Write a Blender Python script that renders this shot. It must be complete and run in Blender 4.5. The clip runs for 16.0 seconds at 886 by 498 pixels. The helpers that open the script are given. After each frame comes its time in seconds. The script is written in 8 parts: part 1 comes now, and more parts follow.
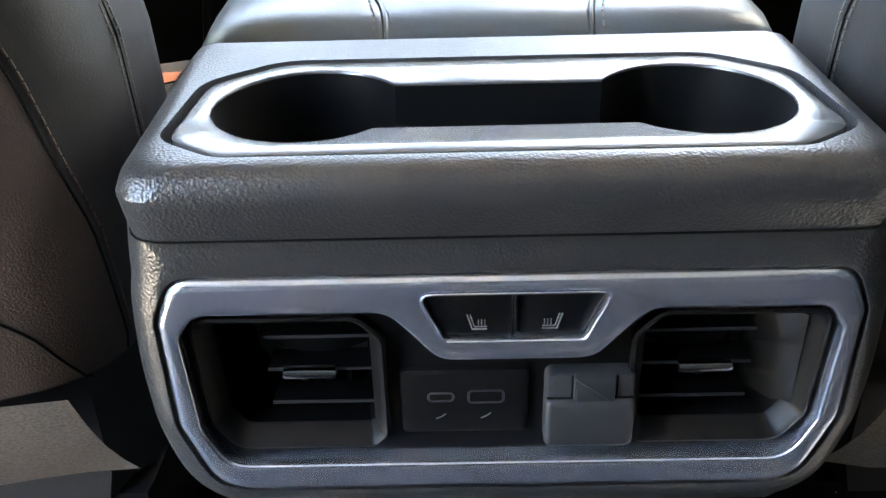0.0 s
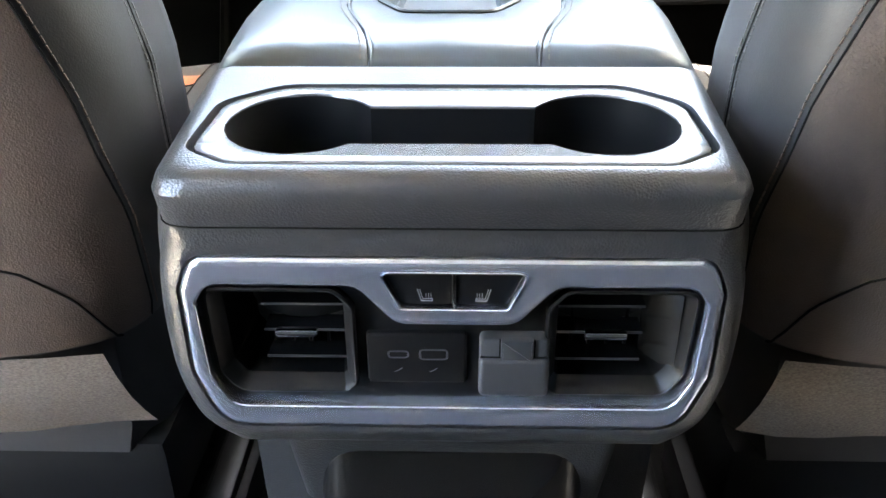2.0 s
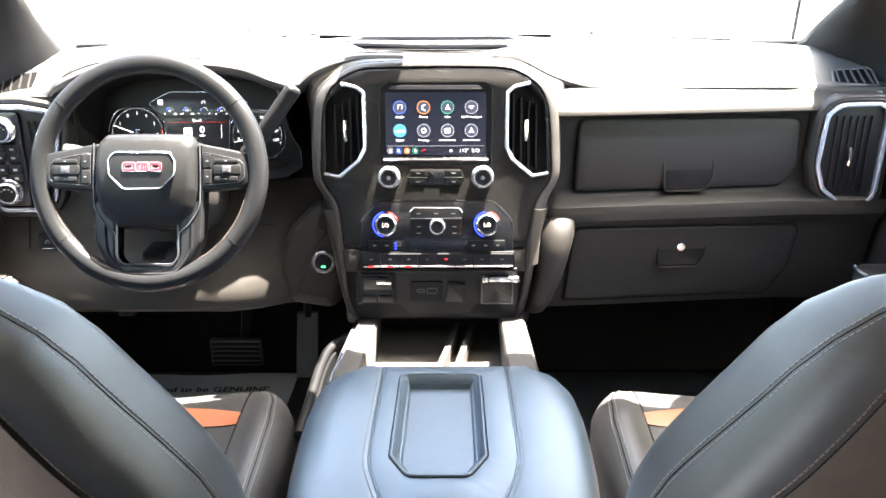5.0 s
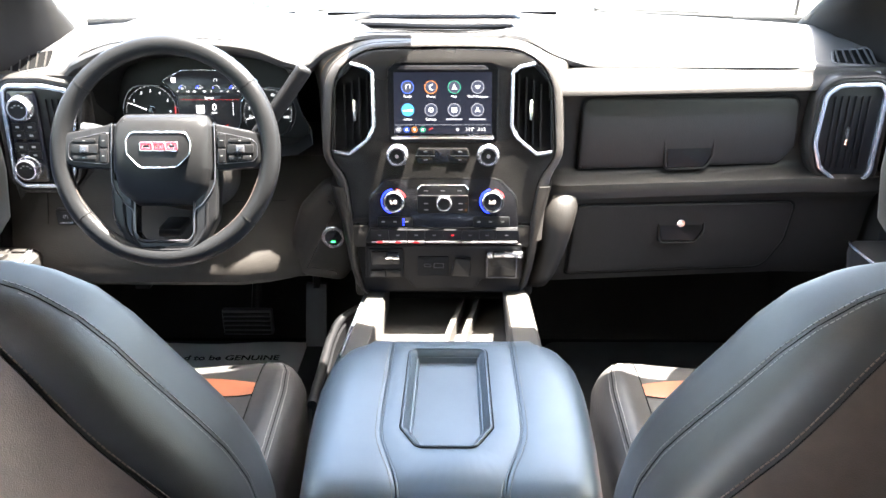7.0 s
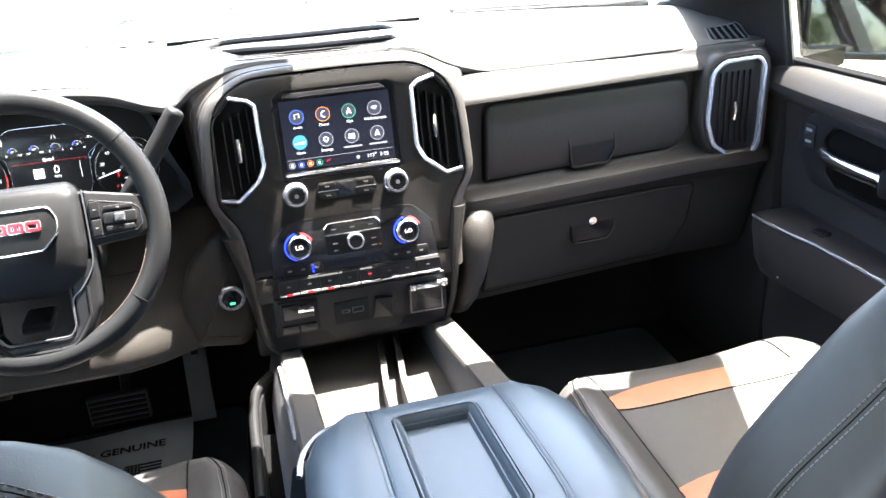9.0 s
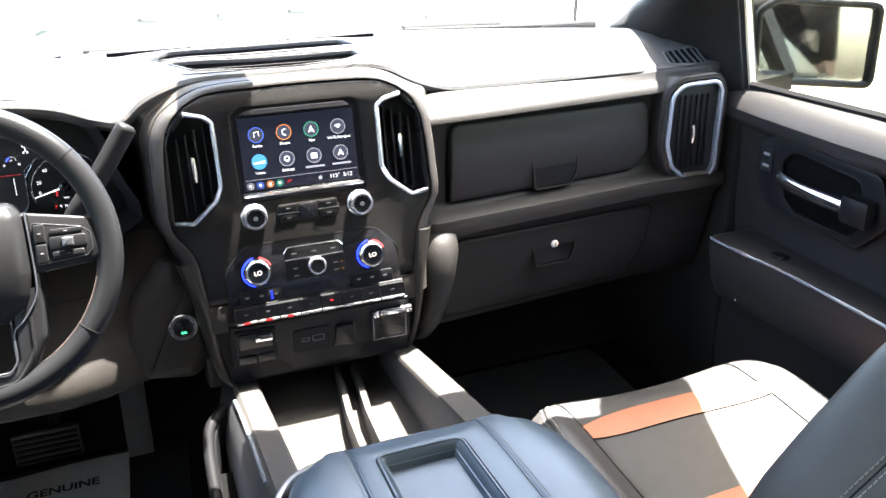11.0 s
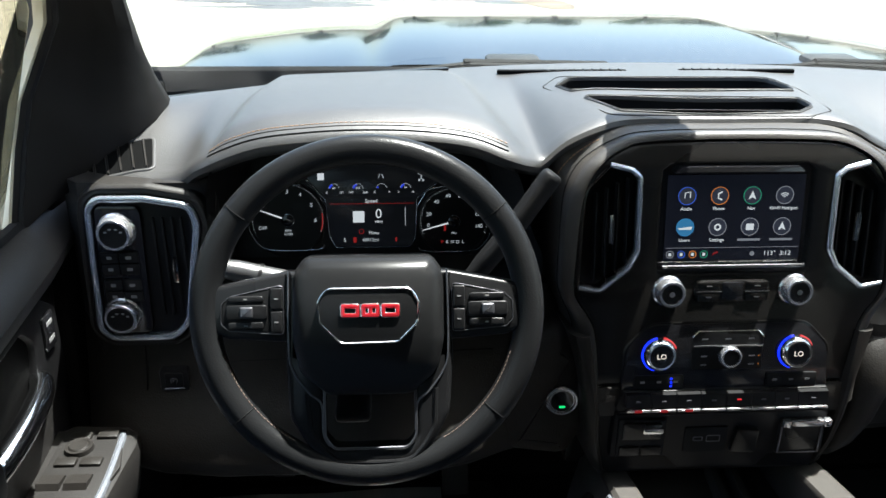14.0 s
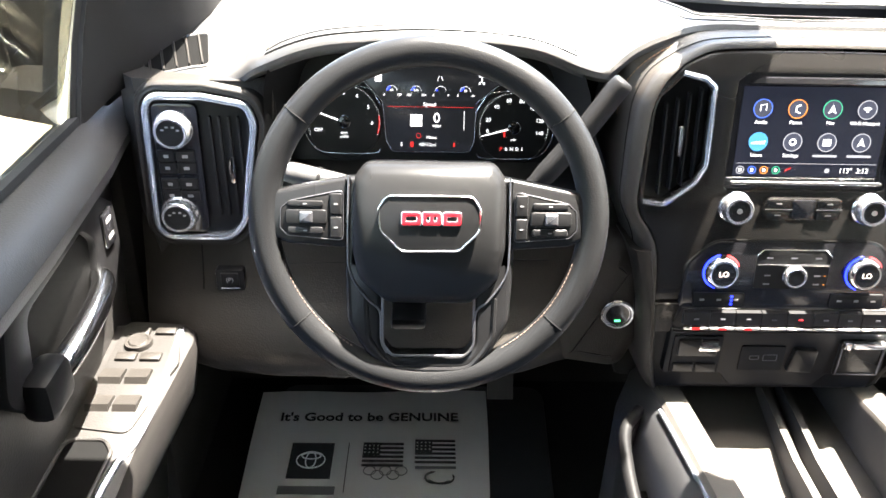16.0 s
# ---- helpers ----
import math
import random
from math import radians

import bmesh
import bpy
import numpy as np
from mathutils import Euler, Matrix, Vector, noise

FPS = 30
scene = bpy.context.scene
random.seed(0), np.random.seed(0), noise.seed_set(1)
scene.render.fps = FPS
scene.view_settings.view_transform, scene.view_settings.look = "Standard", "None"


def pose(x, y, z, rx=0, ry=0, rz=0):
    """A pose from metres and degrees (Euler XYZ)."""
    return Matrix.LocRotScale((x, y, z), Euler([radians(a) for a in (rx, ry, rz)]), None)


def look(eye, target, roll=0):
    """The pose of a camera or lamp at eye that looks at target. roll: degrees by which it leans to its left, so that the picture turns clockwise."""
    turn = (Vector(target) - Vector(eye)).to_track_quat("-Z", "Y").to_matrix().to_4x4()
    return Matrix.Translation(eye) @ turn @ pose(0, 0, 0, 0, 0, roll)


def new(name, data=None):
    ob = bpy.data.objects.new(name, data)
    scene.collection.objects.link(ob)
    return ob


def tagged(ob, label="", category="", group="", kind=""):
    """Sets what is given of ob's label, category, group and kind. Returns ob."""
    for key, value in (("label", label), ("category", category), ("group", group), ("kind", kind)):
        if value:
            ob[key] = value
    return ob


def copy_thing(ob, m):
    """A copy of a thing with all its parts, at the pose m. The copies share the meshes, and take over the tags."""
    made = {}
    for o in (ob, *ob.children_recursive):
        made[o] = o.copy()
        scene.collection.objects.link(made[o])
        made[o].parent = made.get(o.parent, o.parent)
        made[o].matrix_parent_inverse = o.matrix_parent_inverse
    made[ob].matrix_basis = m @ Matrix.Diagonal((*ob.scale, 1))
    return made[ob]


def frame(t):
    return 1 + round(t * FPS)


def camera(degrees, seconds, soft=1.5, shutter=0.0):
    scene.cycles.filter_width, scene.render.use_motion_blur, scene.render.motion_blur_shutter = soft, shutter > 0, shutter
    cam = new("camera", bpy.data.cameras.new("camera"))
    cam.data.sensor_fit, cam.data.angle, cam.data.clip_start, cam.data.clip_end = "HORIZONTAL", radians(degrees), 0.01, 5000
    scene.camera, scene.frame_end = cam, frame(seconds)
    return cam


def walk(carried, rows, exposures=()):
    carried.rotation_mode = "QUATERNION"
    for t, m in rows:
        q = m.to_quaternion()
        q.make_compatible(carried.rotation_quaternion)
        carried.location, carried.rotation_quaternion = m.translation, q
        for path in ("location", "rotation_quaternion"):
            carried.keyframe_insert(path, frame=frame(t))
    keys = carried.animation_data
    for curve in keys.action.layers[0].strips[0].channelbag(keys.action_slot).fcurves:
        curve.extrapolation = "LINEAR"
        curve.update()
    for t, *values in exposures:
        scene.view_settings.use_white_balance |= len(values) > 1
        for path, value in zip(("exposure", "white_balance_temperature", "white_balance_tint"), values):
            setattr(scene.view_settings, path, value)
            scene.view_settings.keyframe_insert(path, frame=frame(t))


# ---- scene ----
cam = camera(55.6, 16.0)
METRES, EYE, TILT, LEAN, TURN = 1.36, 0.68, -28.5, 1.3, 0.0
ROWS = [
    (0.0, 0.0, 0.0, 0.0, 0.0, 0.0, -0.0),
    (0.5, 0.0195, -0.0363, -0.0047, 1.5, -0.8, -0.51),
    (1.0, 0.0193, -0.0553, -0.0041, 1.25, -1.45, -1.02),
    (1.5, 0.0176, -0.0659, -0.0044, 0.87, -1.05, -1.72),
    (2.0, 0.0199, -0.0718, -0.0022, 0.7, -0.27, -1.54),
    (2.5, 0.0211, -0.0866, 0.0073, 0.56, 0.56, -1.79),
    (3.0, 0.0194, -0.1157, 0.0418, 0.21, 2.46, -2.21),
    (3.5, 0.0194, -0.1597, 0.0966, -0.18, 6.57, -1.74),
    (4.0, 0.0186, -0.2131, 0.1506, -0.1, 9.11, -1.02),
    (6.5, 0.0131, -0.3265, 0.2231, 0.19, 5.15, -1.37),
    (7.0, 0.0114, -0.3264, 0.2224, 0.21, 5.23, -1.32),
    (7.5, 0.0097, -0.3143, 0.2247, -0.09, 5.29, -0.45),
    (8.0, -0.014, -0.2765, 0.2386, -2.17, 5.26, 2.26),
    (8.5, -0.0726, -0.2374, 0.2623, -7.12, 5.16, 6.09),
    (9.0, -0.1291, -0.209, 0.2756, -12.55, 4.82, 9.32),
    (11.5, -0.1844, -0.1385, 0.3078, -18.43, 5.11, 9.9),
    (12.0, -0.2023, -0.1074, 0.3276, -13.5, 7.31, 6.8),
    (12.5, -0.2328, -0.0653, 0.3687, -9.79, 8.47, 3.59),
    (13.0, -0.2757, -0.0296, 0.4068, -8.41, 7.86, 1.53),
    (13.5, -0.302, -0.0062, 0.4169, -6.67, 6.89, 0.95),
    (14.0, -0.3255, 0.0098, 0.4166, -3.88, 5.25, -0.01),
    (14.5, -0.3253, 0.0212, 0.419, -1.23, 2.66, -1.52),
    (15.0, -0.3268, 0.0282, 0.4192, -0.65, 0.16, -2.23),
    (15.5, -0.3361, 0.0283, 0.4204, -0.9, -1.4, -2.2),
    (16.0, -0.3441, 0.0266, 0.4224, -1.38, -1.46, -1.9),
]
EXPOSURES = [(0.0, 6.08, 7400, 10.0), (0.5, 6.38, 7400, 10.0), (1.0, 6.68, 7400, 10.0), (2.3, 6.63, 7400, 10.0), (3.0, 6.31, 6900, 10.0), (3.6, 5.96, 6850, 10.0), (4.2, 5.91, 6900, 10.0), (6.5, 5.87, 6695, 10.0), (7.0, 5.82, 6650, 10.0), (8.0, 5.77, 6575, 10.0), (9.2, 5.52, 6500, 10.0), (11.4, 5.11, 6500, 10.0), (12.0, 4.61, 6500, 10.0), (12.5, 3.38, 6350, 9.0), (13.0, 2.73, 6000, 5.0), (13.5, 2.78, 6050, 4.0), (14.0, 3.08, 6150, 4.0), (14.5, 4.31, 6650, 9.0), (15.0, 5.12, 6850, 10.0), (15.5, 5.52, 6850, 10.0), (16.0, 5.52, 6850, 10.0)]
walk(cam, [(t, pose(0, 0, EYE, TILT, LEAN, TURN) @ pose(METRES * x, METRES * y, METRES * z, 90 + pitch, roll, yaw)) for t, x, y, z, yaw, pitch, roll in ROWS], EXPOSURES)

from mathutils.geometry import delaunay_2d_cdt

# ---- daylight ----
SUN_TO = Vector((0.30, 0.16, 1.0)).normalized()
world = bpy.data.worlds.new("sky")
scene.world = world
world.use_nodes = True
wn = world.node_tree.nodes
sky = wn.new("ShaderNodeTexSky")
sky.sky_type, sky.sun_disc, sky.dust_density, sky.ozone_density = "NISHITA", False, 3.5, 0.7
sky.sun_elevation = math.asin(SUN_TO.z)
sky.sun_rotation = math.atan2(SUN_TO.x, SUN_TO.y)
world.node_tree.links.new(sky.outputs["Color"], wn["Background"].inputs["Color"])
wn["Background"].inputs["Strength"].default_value = 0.15
sun_data = bpy.data.lights.new("sun", "SUN")
sun_data.energy, sun_data.angle, sun_data.color = 3.6, radians(0.55), (1.0, 0.955, 0.89)
sun = new("sun", sun_data)
sun.matrix_world = look(SUN_TO * 20, (0, 0, 0))


# ---- materials ----
def material(name, color, rough=0.5, metal=0.0, var=0.12, scale=40.0, bump=0.0, bump_scale=400.0, grain="noise", spec=0.5, coat=0.0, large=3.0):
    """A surface with a tone that varies at two scales, and fine relief."""
    m = bpy.data.materials.new(name)
    m.use_nodes = True
    nt = m.node_tree
    n, link = nt.nodes, nt.links
    b = n["Principled BSDF"]
    b.inputs["Roughness"].default_value = rough
    b.inputs["Metallic"].default_value = metal
    b.inputs["Specular IOR Level"].default_value = spec
    b.inputs["Coat Weight"].default_value = coat
    co = n.new("ShaderNodeTexCoord")
    fine = n.new("ShaderNodeTexNoise")
    fine.inputs["Scale"].default_value = scale
    fine.inputs["Detail"].default_value = 4
    wide = n.new("ShaderNodeTexNoise")
    wide.inputs["Scale"].default_value = large
    wide.inputs["Detail"].default_value = 3
    link.new(co.outputs["Object"], fine.inputs["Vector"])
    link.new(co.outputs["Object"], wide.inputs["Vector"])
    mix = n.new("ShaderNodeMath")
    mix.operation = "ADD"
    link.new(fine.outputs["Fac"], mix.inputs[0])
    link.new(wide.outputs["Fac"], mix.inputs[1])
    ramp = n.new("ShaderNodeValToRGB")
    ramp.color_ramp.elements[0].position, ramp.color_ramp.elements[1].position = 0.35, 0.75
    half = n.new("ShaderNodeMath")
    half.operation = "MULTIPLY"
    half.inputs[1].default_value = 0.5
    link.new(mix.outputs[0], half.inputs[0])
    link.new(half.outputs[0], ramp.inputs["Fac"])
    for e, k in zip(ramp.color_ramp.elements, (1 - var, 1 + var)):
        e.color = (*[min(1.0, c * k) for c in color], 1)
    link.new(ramp.outputs["Color"], b.inputs["Base Color"])
    rr = n.new("ShaderNodeMapRange")
    rr.inputs["To Min"].default_value = max(0.02, rough - 0.07 * (1 if rough > 0.2 else 0.3))
    rr.inputs["To Max"].default_value = rough + 0.07 * (1 if rough > 0.2 else 0.3)
    link.new(wide.outputs["Fac"], rr.inputs["Value"])
    link.new(rr.outputs["Result"], b.inputs["Roughness"])
    if bump:
        bp = n.new("ShaderNodeBump")
        bp.inputs["Strength"].default_value = bump
        bp.inputs["Distance"].default_value = 0.0006
        if grain == "pebble":
            tx = n.new("ShaderNodeTexVoronoi")
            tx.feature = "SMOOTH_F1"
            tx.inputs["Smoothness"].default_value = 0.4
            out = tx.outputs["Distance"]
        elif grain == "ribs":
            tx = n.new("ShaderNodeTexWave")
            tx.bands_direction = "X"
            out = tx.outputs["Fac"]
        else:
            tx = n.new("ShaderNodeTexNoise")
            tx.inputs["Detail"].default_value = 3
            out = tx.outputs["Fac"]
        tx.inputs["Scale"].default_value = bump_scale
        link.new(co.outputs["Object"], tx.inputs["Vector"])
        link.new(out, bp.inputs["Height"])
        link.new(bp.outputs["Normal"], b.inputs["Normal"])
    return m


def glow(name, color, strength):
    m = bpy.data.materials.new(name)
    m.use_nodes = True
    b = m.node_tree.nodes["Principled BSDF"]
    b.inputs["Base Color"].default_value = (0.01, 0.01, 0.012, 1)
    b.inputs["Roughness"].default_value = 0.2
    b.inputs["Specular IOR Level"].default_value = 0.25
    b.inputs["Emission Color"].default_value = (*color, 1)
    b.inputs["Emission Strength"].default_value = 0.42 * strength
    return m


def pane_glass(name, tint=(0.92, 0.95, 0.94)):
    m = bpy.data.materials.new(name)
    m.use_nodes = True
    n, link = m.node_tree.nodes, m.node_tree.links
    n.remove(n["Principled BSDF"])
    clear, gloss, mix, fr = n.new("ShaderNodeBsdfTransparent"), n.new("ShaderNodeBsdfGlossy"), n.new("ShaderNodeMixShader"), n.new("ShaderNodeLayerWeight")
    clear.inputs["Color"].default_value = (*tint, 1)
    gloss.inputs["Roughness"].default_value = 0.01
    fr.inputs["Blend"].default_value = 0.5
    power, scaled = n.new("ShaderNodeMath"), n.new("ShaderNodeMath")
    power.operation, power.inputs[1].default_value = "POWER", 5.0
    scaled.operation, scaled.inputs[1].default_value, scaled.inputs[2].default_value = "MULTIPLY_ADD", 0.7, 0.05
    link.new(fr.outputs["Facing"], power.inputs[0])
    link.new(power.outputs[0], scaled.inputs[0])
    link.new(scaled.outputs[0], mix.inputs["Fac"])
    link.new(clear.outputs["BSDF"], mix.inputs[1])
    link.new(gloss.outputs["BSDF"], mix.inputs[2])
    link.new(mix.outputs["Shader"], n["Material Output"].inputs["Surface"])
    return m


LEATHER = material("black_leather", (0.029, 0.0275, 0.0272), 0.45, var=0.14, scale=60, bump=0.14, bump_scale=900, grain="pebble", spec=0.36)
RIM = material("rim_leather", (0.0090, 0.0092, 0.0097), 0.31, var=0.12, scale=60, bump=0.25, bump_scale=600, grain="pebble", spec=0.12)
HUB = material("airbag_plastic", (0.0090, 0.0091, 0.0094), 0.29, var=0.1, scale=80, bump=0.12, bump_scale=700, spec=0.13)
LEATHER_BACK = material("seat_back_leather", (0.064, 0.047, 0.038), 0.44, var=0.18, scale=60, bump=0.45, bump_scale=900, grain="pebble", spec=0.35)
# Armrest colours carry the blue sheen of the sky on black leather.
LID_SHEEN = material("sky_tinted_armrest_leather", (0.054, 0.071, 0.088), 0.33, var=0.08, scale=50, bump=0.15, bump_scale=800, grain="pebble")
RIB_SHEEN = material("sky_tinted_ribbed_vinyl", (0.052, 0.069, 0.086), 0.35, var=0.06, scale=50, bump=0.12, bump_scale=320, grain="ribs")
CONSOLE = material("grained_console_plastic", (0.034, 0.0345, 0.036), 0.30, var=0.14, scale=90, bump=0.45, bump_scale=800, grain="pebble", spec=0.62)
CUP_TRIM = material("smooth_cup_trim", (0.09, 0.092, 0.095), 0.24, var=0.06, scale=60, bump=0.04, bump_scale=500, spec=0.9)
DASH = material("dash_soft_plastic", (0.0125, 0.0112, 0.0100), 0.48, var=0.16, scale=70, bump=0.4, bump_scale=450, grain="pebble", spec=0.22)
HOOD = material("stitched_hood_leather", (0.030, 0.0272, 0.0246), 0.46, var=0.14, scale=70, bump=0.35, bump_scale=480, grain="pebble", spec=0.36)
KNEE = material("knee_panel_plastic", (0.0165, 0.0145, 0.0125), 0.6, var=0.14, scale=70, bump=0.35, bump_scale=450, grain="pebble", spec=0.14)
DASH_TOP = material("dash_top_pad", (0.0255, 0.0248, 0.0242), 0.44, var=0.14, scale=70, bump=0.30, bump_scale=520, grain="pebble", spec=0.5)
STACK = material("stack_painted_plastic", (0.0068, 0.0064, 0.0060), 0.27, var=0.1, scale=80, bump=0.15, bump_scale=500, spec=0.28)
BLACK = material("black_plastic", (0.0055, 0.0055, 0.0058), 0.4, var=0.1, bump=0.1, spec=0.16)
BLACK_SOFT = material("matte_black_plastic", (0.0065, 0.0065, 0.0068), 0.55, var=0.15, bump=0.2, spec=0.11)
GLOSS = material("gloss_black", (0.008, 0.008, 0.009), 0.12, var=0.1)
SILVER = material("satin_silver_trim", (0.47, 0.505, 0.57), 0.25, metal=0.84, var=0.04, scale=30)
CHROME = material("bright_chrome", (0.86, 0.87, 0.89), 0.12, metal=1.0, var=0.03)
SATIN = material("blue_satin_metal", (0.56, 0.61, 0.73), 0.22, metal=0.88, var=0.04, scale=30)
KNOB = material("knurled_silver", (0.55, 0.55, 0.57), 0.2, metal=0.88, var=0.05)
DARK_METAL = material("dark_metal", (0.1, 0.1, 0.11), 0.35, metal=0.8)
COPPER = material("copper_leather", (0.27, 0.085, 0.04), 0.45, var=0.1, bump=0.3, bump_scale=420, grain="pebble")
THREAD = material("tan_thread", (0.22, 0.125, 0.065), 0.7, var=0.1)
THREAD_GREY = material("grey_thread", (0.15, 0.142, 0.135), 0.7, var=0.1)
THREAD_BROWN = material("brown_thread", (0.12, 0.085, 0.068), 0.7, var=0.1)
SPOKE = material("satin_black_trim", (0.010, 0.010, 0.0105), 0.27, var=0.08, scale=80, spec=0.18, metal=0.1)
COVER = material("grey_cover_plastic", (0.030, 0.032, 0.035), 0.42, var=0.08, scale=80, bump=0.1)
SEAM = material("dark_seam", (0.008, 0.008, 0.008), 0.8, spec=0.05)
FELT = material("grey_felt_carpet", (0.30, 0.26, 0.23), 0.95, var=0.5, scale=500, bump=1.0, bump_scale=900, spec=0.1)
CARPET = material("black_carpet", (0.018, 0.0175, 0.017), 0.95, var=0.5, scale=500, bump=1.0, bump_scale=700, spec=0.03)
BIN = material("grey_bin_plastic", (0.04, 0.037, 0.034), 0.5, var=0.12, scale=80, bump=0.3, bump_scale=500, spec=0.2)
RUBBER = material("rubber_mat", (0.03, 0.032, 0.036), 0.5, var=0.2, bump=0.3, bump_scale=300)
PAPER = material("printed_paper", (0.88, 0.88, 0.88), 0.75, var=0.03, scale=20, bump=0.1, bump_scale=60)
INK = material("black_ink", (0.02, 0.02, 0.022), 0.7)
INK_GREY = material("grey_ink", (0.12, 0.12, 0.125), 0.7)
WHITE_MARK = material("white_marking", (0.15, 0.15, 0.15), 0.5)
RED = material("red_enamel", (0.30, 0.010, 0.016), 0.25, coat=0.5)
HEADLINER = material("grey_headliner_cloth", (0.62, 0.61, 0.59), 0.95, var=0.1, scale=300, bump=0.3)
PILLAR = material("pillar_trim_grey", (0.0065, 0.006, 0.0056), 0.6, var=0.1, bump=0.2, spec=0.1)
BEIGE = material("beige_seal", (0.30, 0.27, 0.19), 0.6, var=0.08)
DOOR = material("door_soft_plastic", (0.0145, 0.0135, 0.0128), 0.5, var=0.1, scale=70, bump=0.35, bump_scale=430, grain="pebble", spec=0.24)
PAINT = material("truck_paint_dark_blue", (0.012, 0.016, 0.022), 0.07, var=0.05, spec=0.2)
# Windscreen tint is far below clear glass, to dim the sunlit ground outside.
SCREEN_GLASS = pane_glass("windscreen_glass", (0.415, 0.44, 0.43))
SIDE_GLASS = pane_glass("side_glass", (0.60, 0.585, 0.51))
DARK_GLASS = pane_glass("privacy_glass", (0.04, 0.043, 0.043))
# Near-black that stands in for the shade inside vents, pockets and slots.
RECESS_SHADE = material("recess_shade_black", (0.003, 0.003, 0.003), 0.8, var=0.1, spec=0.02)
# Slot floor colour, blackened to hold the shade of a deep slot.
SLOT_SHADE = material("slot_floor_shade", (0.0015, 0.0015, 0.0016), 0.9, var=0.3, scale=300, spec=0.02)
# Black cowl plastic, its colour lifted to grey as if sunlit.
COWL_LIT = material("sunlit_cowl_plastic", (0.030, 0.033, 0.034), 0.6, var=0.2, scale=30, bump=0.2, spec=0.2)
SIDE_MIRROR = material("dimmed_mirror", (0.40, 0.42, 0.43), 0.02, metal=1.0, var=0.01)
MIRROR = material("mirror_silver", (0.85, 0.87, 0.88), 0.02, metal=1.0, var=0.01)
CONCRETE = material("sunlit_concrete", (0.245, 0.225, 0.182), 0.85, var=0.16, scale=6, bump=0.2, bump_scale=60, large=0.5)
GRASS = material("grass", (0.10, 0.15, 0.03), 0.9, var=0.35, scale=9, large=0.4)
LEAF = material("leaves", (0.05, 0.09, 0.025), 0.8, var=0.4, scale=4)
STAIN = material("rust_brown_stain", (0.16, 0.12, 0.08), 0.8, var=0.5, scale=2.0, large=0.5)
DARK_GROUND = material("dark_grey_concrete", (0.085, 0.083, 0.08), 0.7, var=0.45, scale=2.0, large=0.5)
BARK = material("bark", (0.12, 0.09, 0.07), 0.9, var=0.3)


# ---- mesh tools ----
def part(name, bm, mat, parent=None, label="", sharp=38):
    """Links a bmesh as one mesh object under a thing or part."""
    bmesh.ops.recalc_face_normals(bm, faces=bm.faces)
    me = bpy.data.meshes.new(name)
    bm.to_mesh(me)
    bm.free()
    me.materials.append(mat)
    me.polygons.foreach_set("use_smooth", [True] * len(me.polygons))
    me.set_sharp_from_angle(angle=radians(sharp))
    ob = new(name, me)
    ob.parent = parent
    if label:
        ob["label"] = label
    return ob


def thing(name, label, category, group="", kind=""):
    return tagged(new(name), label, category, group, kind)


def rear(y):
    """Local x, y = world x, z; local z points back to the rear seat."""
    return Matrix(((1, 0, 0, 0), (0, 0, -1, y), (0, 1, 0, 0), (0, 0, 0, 1)))


def flat(z):
    return Matrix.Translation((0, 0, z))


def side(x, s):
    """Local x = s * world y, local y = world z; local z points along s * x."""
    return Matrix(((0, 0, s, x), (s, 0, 0, 0), (0, 1, 0, 0), (0, 0, 0, 1)))


def rounded(pts, r, seg=4):
    """A closed outline with rounded corners; r is one radius or one for each corner."""
    out = []
    n = len(pts)
    rs = r if isinstance(r, (list, tuple)) else [r] * n
    for i in range(n):
        p, a, b = Vector(pts[i]), Vector(pts[i - 1]), Vector(pts[(i + 1) % n])
        da, db = (a - p), (b - p)
        la, lb = da.length, db.length
        da, db = da / la, db / lb
        ang = da.angle(db)
        t = min(rs[i] / max(math.tan(ang / 2), 1e-3), la * 0.48, lb * 0.48)
        if t < 1e-5 or ang > 3.1:
            out.append(p)
            continue
        p0, p1 = p + da * t, p + db * t
        for k in range(seg + 1):
            f = k / seg
            out.append(p0 * (1 - f) ** 2 + p * 2 * f * (1 - f) + p1 * f ** 2)
    return [(v.x, v.y) for v in out]


def rect(x0, y0, x1, y1, r=0.0, seg=4):
    pts = [(x0, y0), (x1, y0), (x1, y1), (x0, y1)]
    return rounded(pts, r, seg) if r else pts


def circle(cx, cy, r, n=32, ry=None, a0=0):
    return [(cx + r * math.cos(a0 + 2 * math.pi * i / n), cy + (ry or r) * math.sin(a0 + 2 * math.pi * i / n)) for i in range(n)]


def grow(pts, d):
    """An outline moved outwards by d."""
    out = []
    n = len(pts)
    area = sum(pts[i][0] * pts[(i + 1) % n][1] - pts[(i + 1) % n][0] * pts[i][1] for i in range(n))
    s = 1 if area > 0 else -1
    for i in range(n):
        a, p, b = Vector(pts[i - 1]), Vector(pts[i]), Vector(pts[(i + 1) % n])
        t = (b - a).normalized()
        out.append((p.x + s * d * t.y, p.y - s * d * t.x))
    return out


